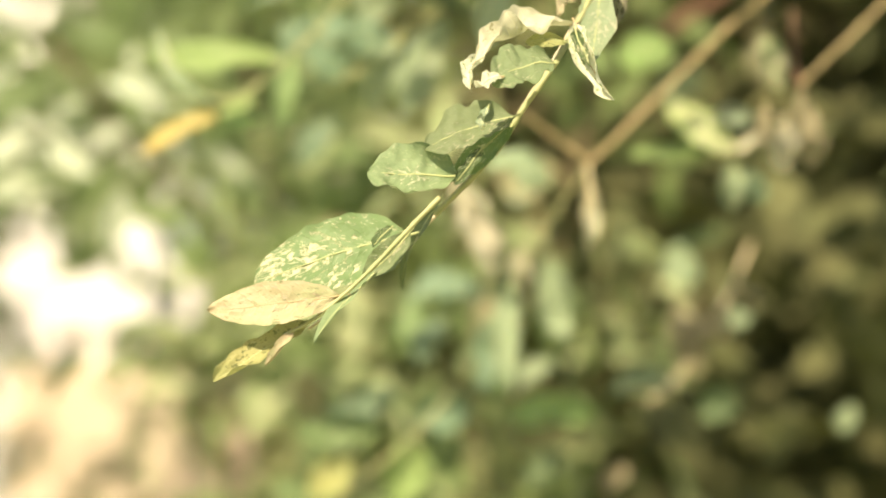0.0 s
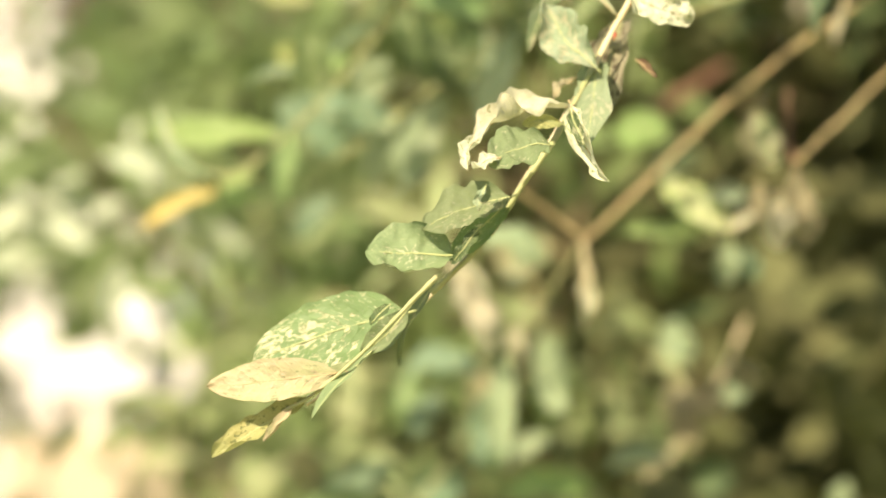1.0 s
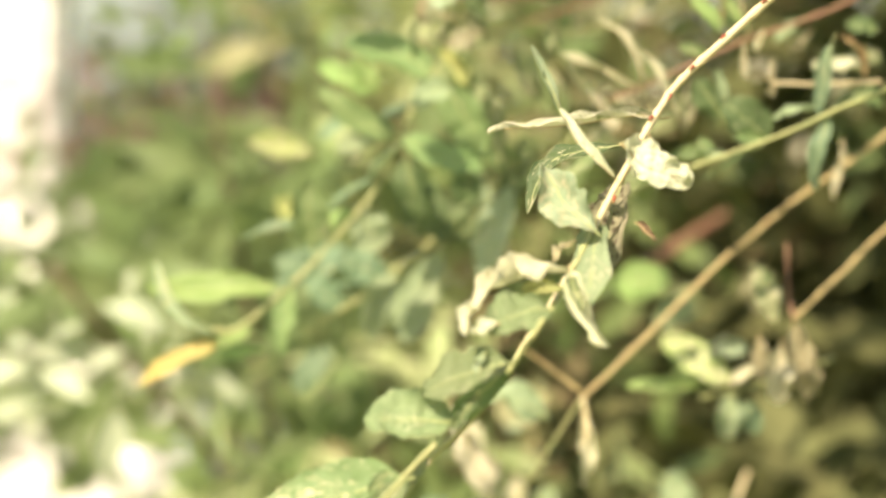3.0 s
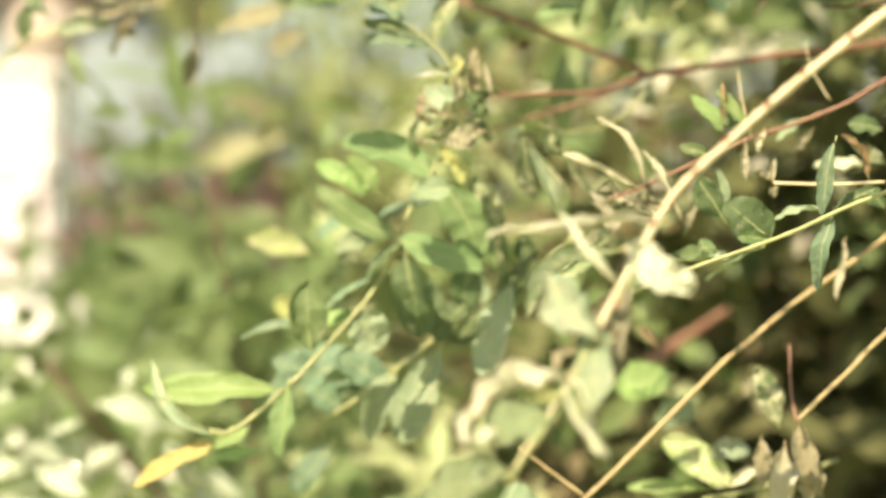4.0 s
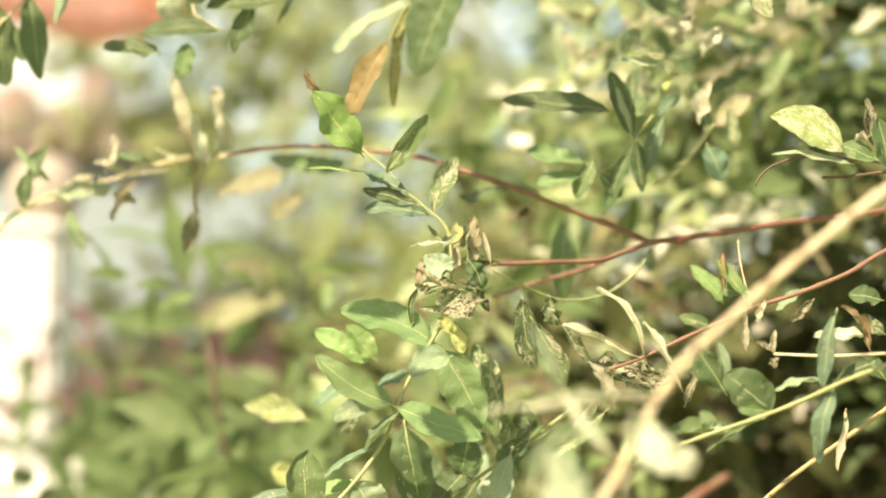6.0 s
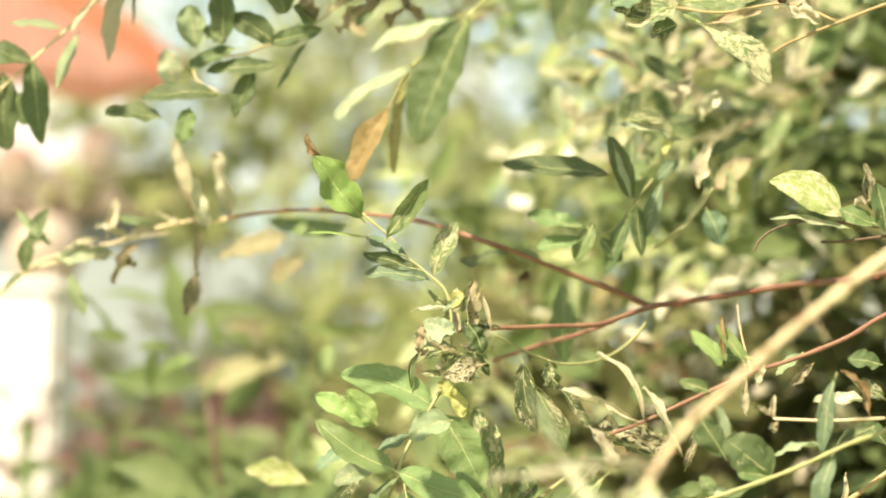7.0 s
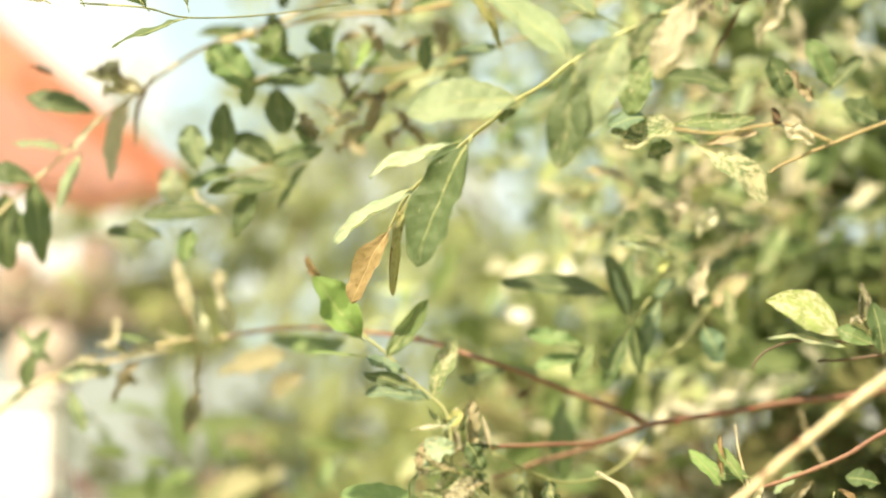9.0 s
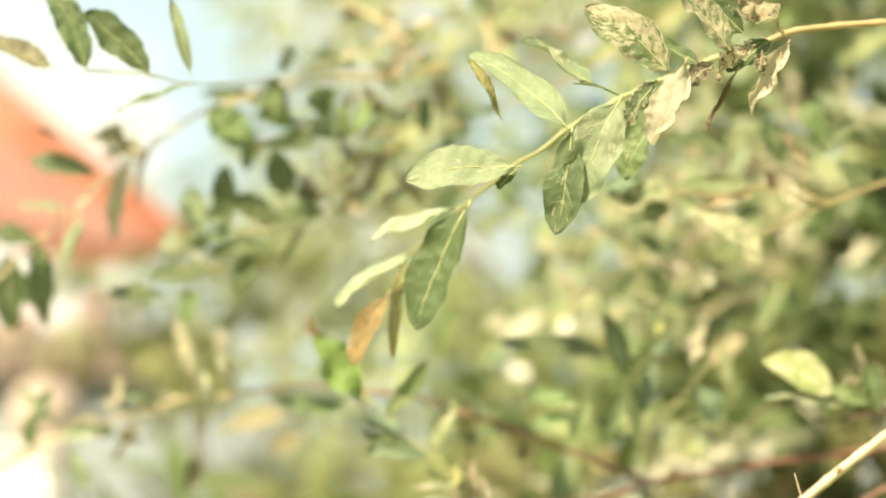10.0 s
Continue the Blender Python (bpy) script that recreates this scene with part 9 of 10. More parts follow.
leaf(top_twig, (0.0266, 1.2000, 1.6786), (0.0393, 1.1936, 1.6943), 0.0099, "cream", roll=14.79, fold=0.28, bend=0.12, twist=-1.58, curl=1.39, ripple=0.3, chew=0.5, wave=0.11, seed=231)
leaf(top_twig, (0.0279, 1.2000, 1.6668), (0.0407, 1.1978, 1.6779), 0.0113, "pink", roll=-19.52, fold=0.11, bend=0.08, twist=0.17, curl=0.11, ripple=0.15, chew=0.3, wave=0.02, seed=133)
leaf(top_twig, (0.0252, 1.2000, 1.6845), (0.0210, 1.1967, 1.7012), 0.0113, "sage", roll=-23.06, fold=0.3, bend=0.07, twist=-0.07, curl=0.02, ripple=0.15, chew=0.3, wave=0.02, seed=835)
fine_twig = twig("fine willow twig with small scarred leaves",
            [(0.1289, 1.4389, 1.7186), (0.1149, 1.4308, 1.7041), (0.1010, 1.4227, 1.6918), (0.0872, 1.4146, 1.6806), (0.0736, 1.4065, 1.6681), (0.0602, 1.3984, 1.6586)],
            0.00072, 0.00037, "tan")
leaf(fine_twig, (0.1265, 1.4119, 1.7064), (0.1250, 1.4178, 1.7269), 0.0136, "blue", roll=-10.14, fold=0.16, bend=0.06, twist=0.1, curl=0.05, ripple=0.15, chew=0.3, wave=0.03, seed=443)
leaf(fine_twig, (0.1226, 1.4119, 1.7063), (0.1056, 1.4084, 1.7379), 0.0082, "mottle", roll=-1.39, fold=0.24, bend=-0.08, twist=-0.48, curl=0.06, ripple=0.15, chew=0.3, wave=0.04, seed=183)
leaf(fine_twig, (0.1054, 1.4119, 1.6951), (0.0983, 1.4131, 1.6710), 0.0112, "sage", roll=-3.65, fold=0.3, bend=-0.07, twist=-0.12, curl=0.04, ripple=0.15, chew=0.3, wave=0.02, seed=23)
leaf(fine_twig, (0.1002, 1.4119, 1.6855), (0.0747, 1.4038, 1.6968), 0.0096, "blue", roll=-23.64, fold=0.34, bend=0, twist=0.04, curl=0.11, ripple=0.15, chew=0.3, wave=0.02, seed=15)
leaf(fine_twig, (0.0963, 1.4119, 1.6855), (0.0743, 1.4155, 1.6976), 0.0077, "blue", roll=12.33, fold=0.27, bend=0.09, twist=0.41, curl=0.39, ripple=0.15, chew=0.3, wave=0.04, seed=917)
leaf(fine_twig, (0.0791, 1.4119, 1.6758), (0.0660, 1.4124, 1.7056), 0.0121, "sage", roll=5.67, fold=0.12, bend=0.11, twist=-0.34, curl=0.15, ripple=0.15, chew=0.3, wave=0.03, seed=740)
leaf(fine_twig, (0.0738, 1.4119, 1.6663), (0.0474, 1.4127, 1.6596), 0.0138, "blue", roll=24.03, fold=0.16, bend=-0, twist=0.24, curl=0.32, ripple=0.15, chew=0.3, wave=0.03, seed=807)
fine_twig = twig("fine willow twig with small scarred leaves",
            [(0.1850, 1.5610, 1.7349), (0.1696, 1.5529, 1.7322), (0.1543, 1.5448, 1.7267), (0.1393, 1.5367, 1.7182), (0.1243, 1.5286, 1.7137), (0.1096, 1.5205, 1.7043)],
            0.00078, 0.00041, "tan")
leaf(fine_twig, (0.1817, 1.5340, 1.7276), (0.1602, 1.5396, 1.7171), 0.0127, "sage", roll=-2.95, fold=0.28, bend=-0.04, twist=0.33, curl=0.16, ripple=0.15, chew=0.3, wave=0.03, seed=278)
leaf(fine_twig, (0.1775, 1.5340, 1.7276), (0.1661, 1.5359, 1.7450), 0.0120, "sage", roll=0.73, fold=0.26, bend=-0.04, twist=0.27, curl=0.31, ripple=0.15, chew=0.3, wave=0.02, seed=523)
leaf(fine_twig, (0.1590, 1.5340, 1.7259), (0.1288, 1.5443, 1.7460), 0.0078, "cream", roll=22.75, fold=0.18, bend=-0.05, twist=-1.71, curl=2, ripple=0.3, chew=0.5, wave=0.1, seed=287)
leaf(fine_twig, (0.1532, 1.5340, 1.7213), (0.1265, 1.5378, 1.7329), 0.0090, "cream", roll=-14.61, fold=0.23, bend=0.04, twist=-0.9, curl=2.08, ripple=0.3, chew=0.5, wave=0.07, seed=253)
leaf(fine_twig, (0.1490, 1.5340, 1.7213), (0.1080, 1.5371, 1.7218), 0.0139, "sage", roll=27.93, fold=0.3, bend=0.03, twist=0.31, curl=0.25, ripple=0.15, chew=0.3, wave=0.03, seed=511)
leaf(fine_twig, (0.1305, 1.5340, 1.7165), (0.1056, 1.5288, 1.7013), 0.0086, "sage", roll=20.88, fold=0.23, bend=-0.05, twist=0.19, curl=0.21, ripple=0.15, chew=0.3, wave=0.02, seed=844)
leaf(fine_twig, (0.1247, 1.5340, 1.7121), (0.1077, 1.5393, 1.7433), 0.0117, "sage", roll=-6.4, fold=0.15, bend=0.03, twist=0.1, curl=0.28, ripple=0.15, chew=0.3, wave=0.03, seed=582)
fine_twig = twig("fine willow twig with small scarred leaves",
            [(0.2016, 1.4827, 1.7399), (0.1867, 1.4746, 1.7326), (0.1720, 1.4665, 1.7257), (0.1575, 1.4584, 1.7195), (0.1431, 1.4503, 1.7160), (0.1289, 1.4422, 1.7059)],
            0.00074, 0.00038, "orange")
leaf(fine_twig, (0.1979, 1.4557, 1.7305), (0.1797, 1.4592, 1.7561), 0.0136, "sage", roll=14.14, fold=0.19, bend=0.08, twist=-0.5, curl=0.15, ripple=0.15, chew=0.3, wave=0.03, seed=885)
leaf(fine_twig, (0.1939, 1.4557, 1.7305), (0.1702, 1.4614, 1.7290), 0.0138, "sage", roll=-10.34, fold=0.33, bend=-0.02, twist=0.4, curl=0.08, ripple=0.15, chew=0.3, wave=0.04, seed=998)
leaf(fine_twig, (0.1762, 1.4557, 1.7256), (0.1563, 1.4661, 1.7595), 0.0078, "sage", roll=25.97, fold=0.17, bend=0.09, twist=0.34, curl=0.14, ripple=0.15, chew=0.3, wave=0.02, seed=922)
leaf(fine_twig, (0.1708, 1.4557, 1.7213), (0.1548, 1.4553, 1.7535), 0.0112, "cream", roll=-13.86, fold=0.27, bend=0.03, twist=-0.95, curl=2.08, ripple=0.3, chew=0.5, wave=0.06, seed=833)
leaf(fine_twig, (0.1667, 1.4557, 1.7211), (0.1609, 1.4528, 1.6956), 0.0073, "scarred", roll=-12.12, fold=0.33, bend=-0.02, twist=-0.26, curl=0.03, ripple=0.15, chew=0.3, wave=0.02, seed=587)
leaf(fine_twig, (0.1490, 1.4557, 1.7183), (0.1249, 1.4467, 1.7010), 0.0109, "mottle", roll=8.29, fold=0.16, bend=0.11, twist=-0.1, curl=0.38, ripple=0.15, chew=0.3, wave=0.03, seed=671)
leaf(fine_twig, (0.1436, 1.4557, 1.7143), (0.1176, 1.4525, 1.6864), 0.0073, "sage", roll=-18.31, fold=0.21, bend=-0.06, twist=0.08, curl=0.39, ripple=0.15, chew=0.3, wave=0.04, seed=637)
fine_twig = twig("fine willow twig with small scarred leaves",
            [(0.2153, 1.4287, 1.6947), (0.2009, 1.4206, 1.6890), (0.1866, 1.4125, 1.6814), (0.1724, 1.4044, 1.6735), (0.1584, 1.3963, 1.6654), (0.1446, 1.3882, 1.6605)],
            0.00071, 0.00037, "yellow")
leaf(fine_twig, (0.2111, 1.4017, 1.6863), (0.2037, 1.3996, 1.7153), 0.0086, "cream", roll=22.14, fold=0.14, bend=0.08, twist=1.44, curl=1.46, ripple=0.3, chew=0.5, wave=0.08, seed=380)
leaf(fine_twig, (0.2074, 1.4017, 1.6863), (0.1851, 1.4058, 1.7074), 0.0073, "sage", roll=-19.1, fold=0.27, bend=-0.04, twist=0.53, curl=0.25, ripple=0.15, chew=0.3, wave=0.04, seed=498)
leaf(fine_twig, (0.1903, 1.4017, 1.6820), (0.1700, 1.3954, 1.6801), 0.0104, "sage", roll=9.05, fold=0.12, bend=0.1, twist=0.52, curl=0.13, ripple=0.15, chew=0.3, wave=0.02, seed=895)
leaf(fine_twig, (0.1851, 1.4017, 1.6763), (0.1619, 1.4040, 1.6451), 0.0077, "sage", roll=15.83, fold=0.12, bend=-0.07, twist=0.25, curl=0.04, ripple=0.15, chew=0.3, wave=0.03, seed=152)
leaf(fine_twig, (0.1812, 1.4017, 1.6763), (0.1647, 1.3924, 1.6377), 0.0093, "sage", roll=-11.26, fold=0.34, bend=0.07, twist=-0.38, curl=0.18, ripple=0.15, chew=0.3, wave=0.03, seed=258)
leaf(fine_twig, (0.1643, 1.4017, 1.6704), (0.1404, 1.4017, 1.6689), 0.0080, "cream", roll=-3.05, fold=0.33, bend=0.08, twist=1.41, curl=1.18, ripple=0.3, chew=0.5, wave=0.06, seed=458)
leaf(fine_twig, (0.1590, 1.4017, 1.6655), (0.1450, 1.4100, 1.6442), 0.0100, "sage", roll=17.74, fold=0.33, bend=-0.03, twist=-0.18, curl=0.04, ripple=0.15, chew=0.3, wave=0.02, seed=267)
fine_twig = twig("fine willow twig with small scarred leaves",
            [(0.2512, 1.4491, 1.6953), (0.2365, 1.4410, 1.6953), (0.2221, 1.4329, 1.6940), (0.2075, 1.4248, 1.6882), (0.1932, 1.4167, 1.6832), (0.1790, 1.4086, 1.6770)],
            0.00072, 0.00038, "yellow")
leaf(fine_twig, (0.2466, 1.4221, 1.6893), (0.2234, 1.4208, 1.7049), 0.0121, "sage", roll=-5.25, fold=0.13, bend=0.11, twist=-0.58, curl=0.18, ripple=0.15, chew=0.3, wave=0.02, seed=419)
leaf(fine_twig, (0.2426, 1.4221, 1.6893), (0.2380, 1.4258, 1.7157), 0.0112, "cream", roll=21.98, fold=0.17, bend=-0, twist=1.16, curl=1.24, ripple=0.3, chew=0.5, wave=0.07, seed=867)
leaf(fine_twig, (0.2256, 1.4221, 1.6908), (0.1990, 1.4237, 1.7076), 0.0061, "cream", roll=25.39, fold=0.28, bend=0.09, twist=0.66, curl=1.95, ripple=0.3, chew=0.5, wave=0.07, seed=172)
leaf(fine_twig, (0.2203, 1.4221, 1.6898), (0.1958, 1.4171, 1.7021), 0.0088, "cream", roll=-1.01, fold=0.29, bend=-0.06, twist=-0.79, curl=1.07, ripple=0.3, chew=0.5, wave=0.07, seed=860)
leaf(fine_twig, (0.2164, 1.4221, 1.6898), (0.1902, 1.4327, 1.7074), 0.0061, "cream", roll=25.75, fold=0.31, bend=-0.02, twist=-1.7, curl=2.12, ripple=0.3, chew=0.5, wave=0.06, seed=11)
leaf(fine_twig, (0.1993, 1.4221, 1.6863), (0.1739, 1.4304, 1.6833), 0.0127, "mottle", roll=-20.89, fold=0.23, bend=0.04, twist=0.5, curl=0.2, ripple=0.15, chew=0.3, wave=0.02, seed=677)
leaf(fine_twig, (0.1939, 1.4221, 1.6828), (0.1666, 1.4314, 1.6763), 0.0076, "scarred", roll=-1.86, fold=0.15, bend=-0.04, twist=0.41, curl=0.04, ripple=0.15, chew=0.3, wave=0.04, seed=911)
fine_twig = twig("fine willow twig with small scarred leaves",
            [(0.1399, 1.4370, 1.6507), (0.1258, 1.4289, 1.6355), (0.1119, 1.4208, 1.6293), (0.0983, 1.4127, 1.6191), (0.0848, 1.4046, 1.6076), (0.0714, 1.3965, 1.5999)],
            0.00072, 0.00037, "orange")
leaf(fine_twig, (0.1372, 1.4100, 1.6393), (0.1301, 1.4043, 1.6169), 0.0076, "cream", roll=24.68, fold=0.21, bend=-0.03, twist=-1.18, curl=1.08, ripple=0.3, chew=0.5, wave=0.08, seed=668)
leaf(fine_twig, (0.1332, 1.4100, 1.6393), (0.0956, 1.4019, 1.6486), 0.0105, "mottle", roll=23.44, fold=0.26, bend=0.1, twist=0.05, curl=0, ripple=0.15, chew=0.3, wave=0.04, seed=607)
leaf(fine_twig, (0.1164, 1.4100, 1.6297), (0.0917, 1.4148, 1.6419), 0.0131, "scarred", roll=-17.6, fold=0.21, bend=0.05, twist=0.54, curl=0.2, ripple=0.15, chew=0.3, wave=0.03, seed=70)
leaf(fine_twig, (0.1111, 1.4100, 1.6237), (0.0917, 1.4058, 1.6312), 0.0078, "mottle", roll=14.27, fold=0.26, bend=-0.02, twist=0.03, curl=0.33, ripple=0.15, chew=0.3, wave=0.02, seed=642)
leaf(fine_twig, (0.1072, 1.4100, 1.6237), (0.0863, 1.4133, 1.5950), 0.0113, "sage", roll=17.13, fold=0.18, bend=0.08, twist=0.3, curl=0.38, ripple=0.15, chew=0.3, wave=0.03, seed=112)
leaf(fine_twig, (0.0903, 1.4100, 1.6146), (0.0684, 1.4139, 1.6107), 0.0124, "mottle", roll=2.64, fold=0.31, bend=0.09, twist=0.13, curl=0.11, ripple=0.15, chew=0.3, wave=0.02, seed=601)
leaf(fine_twig, (0.0851, 1.4100, 1.6062), (0.0568, 1.4092, 1.6133), 0.0068, "scarred", roll=-9.23, fold=0.23, bend=-0.04, twist=0.35, curl=0.08, ripple=0.15, chew=0.3, wave=0.04, seed=83)
fine_twig = twig("fine willow twig with small scarred leaves",
            [(0.1736, 1.4548, 1.6551), (0.1592, 1.4467, 1.6427), (0.1449, 1.4386, 1.6316), (0.1308, 1.4305, 1.6212), (0.1169, 1.4224, 1.6131), (0.1033, 1.4143, 1.6019)],
            0.00073, 0.00038, "orange")
leaf(fine_twig, (0.1702, 1.4278, 1.6449), (0.1431, 1.4283, 1.6158), 0.0096, "cream", roll=15.71, fold=0.25, bend=-0.02, twist=1.24, curl=1.02, ripple=0.3, chew=0.5, wave=0.07, seed=48)
leaf(fine_twig, (0.1663, 1.4278, 1.6449), (0.1477, 1.4321, 1.6682), 0.0120, "mottle", roll=1.7, fold=0.25, bend=0.08, twist=-0.5, curl=0.37, ripple=0.15, chew=0.3, wave=0.04, seed=51)
leaf(fine_twig, (0.1492, 1.4278, 1.6349), (0.1365, 1.4387, 1.6076), 0.0073, "scarred", roll=-13.99, fold=0.15, bend=0.05, twist=-0.34, curl=0.37, ripple=0.15, chew=0.3, wave=0.03, seed=724)
leaf(fine_twig, (0.1438, 1.4278, 1.6258), (0.1239, 1.4336, 1.6257), 0.0111, "mottle", roll=-15.25, fold=0.33, bend=0, twist=-0.18, curl=0.08, ripple=0.15, chew=0.3, wave=0.03, seed=547)
leaf(fine_twig, (0.1399, 1.4278, 1.6258), (0.1292, 1.4340, 1.6098), 0.0120, "sage", roll=-15.75, fold=0.28, bend=-0.07, twist=0.5, curl=0.3, ripple=0.15, chew=0.3, wave=0.02, seed=402)
leaf(fine_twig, (0.1227, 1.4278, 1.6180), (0.1042, 1.4169, 1.6426), 0.0139, "mottle", roll=-23.51, fold=0.11, bend=0.1, twist=-0.35, curl=0.19, ripple=0.15, chew=0.3, wave=0.03, seed=230)
leaf(fine_twig, (0.1173, 1.4278, 1.6103), (0.1065, 1.4352, 1.6400), 0.0121, "cream", roll=3.57, fold=0.35, bend=-0, twist=-0.85, curl=1.36, ripple=0.3, chew=0.5, wave=0.08, seed=764)
fine_twig = twig("fine willow twig with small scarred leaves",
            [(0.2095, 1.4964, 1.6837), (0.1945, 1.4883, 1.6766), (0.1797, 1.4802, 1.6697), (0.1651, 1.4721, 1.6636), (0.1505, 1.4640, 1.6526), (0.1364, 1.4559, 1.6478)],
            0.00075, 0.00039, "red")
leaf(fine_twig, (0.2056, 1.4694, 1.6752), (0.1805, 1.4713, 1.6821), 0.0072, "cream", roll=5.14, fold=0.33, bend=0.07, twist=-1.7, curl=1.84, ripple=0.3, chew=0.5, wave=0.06, seed=334)
leaf(fine_twig, (0.2016, 1.4694, 1.6752), (0.1739, 1.4664, 1.6605), 0.0088, "cream", roll=18.59, fold=0.25, bend=0.12, twist=1.19, curl=1.65, ripple=0.3, chew=0.5, wave=0.07, seed=890)
leaf(fine_twig, (0.1839, 1.4694, 1.6701), (0.1597, 1.4645, 1.6818), 0.0108, "cream", roll=25.41, fold=0.28, bend=0.05, twist=-1.53, curl=1.09, ripple=0.3, chew=0.5, wave=0.1, seed=133)
leaf(fine_twig, (0.1783, 1.4694, 1.6655), (0.1604, 1.4748, 1.6461), 0.0117, "mottle", roll=-18.08, fold=0.33, bend=-0.04, twist=0.37, curl=0.34, ripple=0.15, chew=0.3, wave=0.02, seed=388)
leaf(fine_twig, (0.1743, 1.4694, 1.6655), (0.1461, 1.4754, 1.6693), 0.0100, "cream", roll=14.42, fold=0.11, bend=-0.02, twist=1.8, curl=1.92, ripple=0.3, chew=0.5, wave=0.06, seed=160)
leaf(fine_twig, (0.1566, 1.4694, 1.6593), (0.1322, 1.4764, 1.6706), 0.0107, "cream", roll=4.07, fold=0.33, bend=0.1, twist=1.12, curl=1.75, ripple=0.3, chew=0.5, wave=0.09, seed=337)
leaf(fine_twig, (0.1511, 1.4694, 1.6526), (0.1192, 1.4791, 1.6652), 0.0144, "sage", roll=-2.73, fold=0.12, bend=0.06, twist=-0.05, curl=0.08, ripple=0.15, chew=0.3, wave=0.02, seed=803)
fine_twig = twig("fine willow twig with small scarred leaves",
            [(0.2222, 1.4291, 1.6659), (0.2075, 1.4210, 1.6509), (0.1932, 1.4129, 1.6418), (0.1790, 1.4048, 1.6303), (0.1650, 1.3967, 1.6203), (0.1511, 1.3886, 1.6085)],
            0.00071, 0.00037, "yellow")
leaf(fine_twig, (0.2179, 1.4021, 1.6543), (0.2044, 1.3984, 1.6231), 0.0068, "cream", roll=-10.52, fold=0.23, bend=-0, twist=1.57, curl=2.08, ripple=0.3, chew=0.5, wave=0.07, seed=376)
leaf(fine_twig, (0.2140, 1.4021, 1.6543), (0.1860, 1.4065, 1.6303), 0.0117, "cream", roll=15.55, fold=0.25, bend=0.05, twist=1.24, curl=1.1, ripple=0.3, chew=0.5, wave=0.05, seed=478)
leaf(fine_twig, (0.1970, 1.4021, 1.6438), (0.1910, 1.3958, 1.6609), 0.0113, "cream", roll=-27.91, fold=0.27, bend=-0.07, twist=-0.76, curl=1.3, ripple=0.3, chew=0.5, wave=0.05, seed=537)
leaf(fine_twig, (0.1916, 1.4021, 1.6355), (0.1652, 1.4055, 1.6391), 0.0113, "mottle", roll=-4.7, fold=0.15, bend=0.08, twist=0, curl=0.38, ripple=0.15, chew=0.3, wave=0.03, seed=315)
leaf(fine_twig, (0.1878, 1.4021, 1.6355), (0.1659, 1.3988, 1.6241), 0.0059, "cream", roll=10.78, fold=0.31, bend=-0.07, twist=1.57, curl=1.45, ripple=0.3, chew=0.5, wave=0.07, seed=751)
leaf(fine_twig, (0.1708, 1.4021, 1.6264), (0.1532, 1.4073, 1.6202), 0.0084, "cream", roll=-26.02, fold=0.27, bend=-0.07, twist=-1.06, curl=1.41, ripple=0.3, chew=0.5, wave=0.05, seed=100)
leaf(fine_twig, (0.1655, 1.4021, 1.6173), (0.1361, 1.4116, 1.6121), 0.0115, "cream", roll=1.89, fold=0.15, bend=-0.07, twist=0.97, curl=1.63, ripple=0.3, chew=0.5, wave=0.08, seed=43)
fine_twig = twig("fine willow twig with small scarred leaves",
            [(0.2738, 1.5770, 1.6883), (0.2577, 1.5689, 1.6796), (0.2419, 1.5608, 1.6724), (0.2263, 1.5527, 1.6647), (0.2107, 1.5446, 1.6557), (0.1953, 1.5365, 1.6469)],
            0.00079, 0.00041, "tan")
leaf(fine_twig, (0.2691, 1.5500, 1.6794), (0.2588, 1.5537, 1.6585), 0.0123, "sage", roll=24.29, fold=0.29, bend=-0.03, twist=-0.55, curl=0.28, ripple=0.15, chew=0.3, wave=0.02, seed=672)
leaf(fine_twig, (0.2647, 1.5500, 1.6794), (0.2342, 1.5492, 1.6894), 0.0154, "mottle", roll=17.31, fold=0.27, bend=-0.04, twist=-0.01, curl=0.17, ripple=0.15, chew=0.3, wave=0.03, seed=233)
leaf(fine_twig, (0.2461, 1.5500, 1.6732), (0.2207, 1.5481, 1.7041), 0.0103, "cream", roll=-0.16, fold=0.22, bend=0.06, twist=-1.65, curl=1.19, ripple=0.3, chew=0.5, wave=0.06, seed=956)
leaf(fine_twig, (0.2402, 1.5500, 1.6677), (0.2228, 1.5483, 1.6866), 0.0128, "mottle", roll=20.43, fold=0.28, bend=0.11, twist=-0.45, curl=0.3, ripple=0.15, chew=0.3, wave=0.03, seed=675)
leaf(fine_twig, (0.2360, 1.5500, 1.6677), (0.2217, 1.5459, 1.6350), 0.0084, "cream", roll=4.28, fold=0.15, bend=0.04, twist=-0.99, curl=1.56, ripple=0.3, chew=0.5, wave=0.06, seed=340)
leaf(fine_twig, (0.2172, 1.5500, 1.6612), (0.1955, 1.5466, 1.6721), 0.0113, "cream", roll=-10.64, fold=0.16, bend=-0.03, twist=1.45, curl=1.47, ripple=0.3, chew=0.5, wave=0.07, seed=398)
leaf(fine_twig, (0.2114, 1.5500, 1.6540), (0.1835, 1.5608, 1.6407), 0.0121, "sage", roll=19.21, fold=0.26, bend=0.01, twist=-0.03, curl=0.06, ripple=0.15, chew=0.3, wave=0.02, seed=48)
fine_twig = twig("fine willow twig with small scarred leaves",
            [(0.1258, 1.4090, 1.6152), (0.1121, 1.4009, 1.6002), (0.0985, 1.3928, 1.5887), (0.0853, 1.3847, 1.5818), (0.0721, 1.3766, 1.5687), (0.0591, 1.3685, 1.5622)],
            0.00070, 0.00037, "tan")
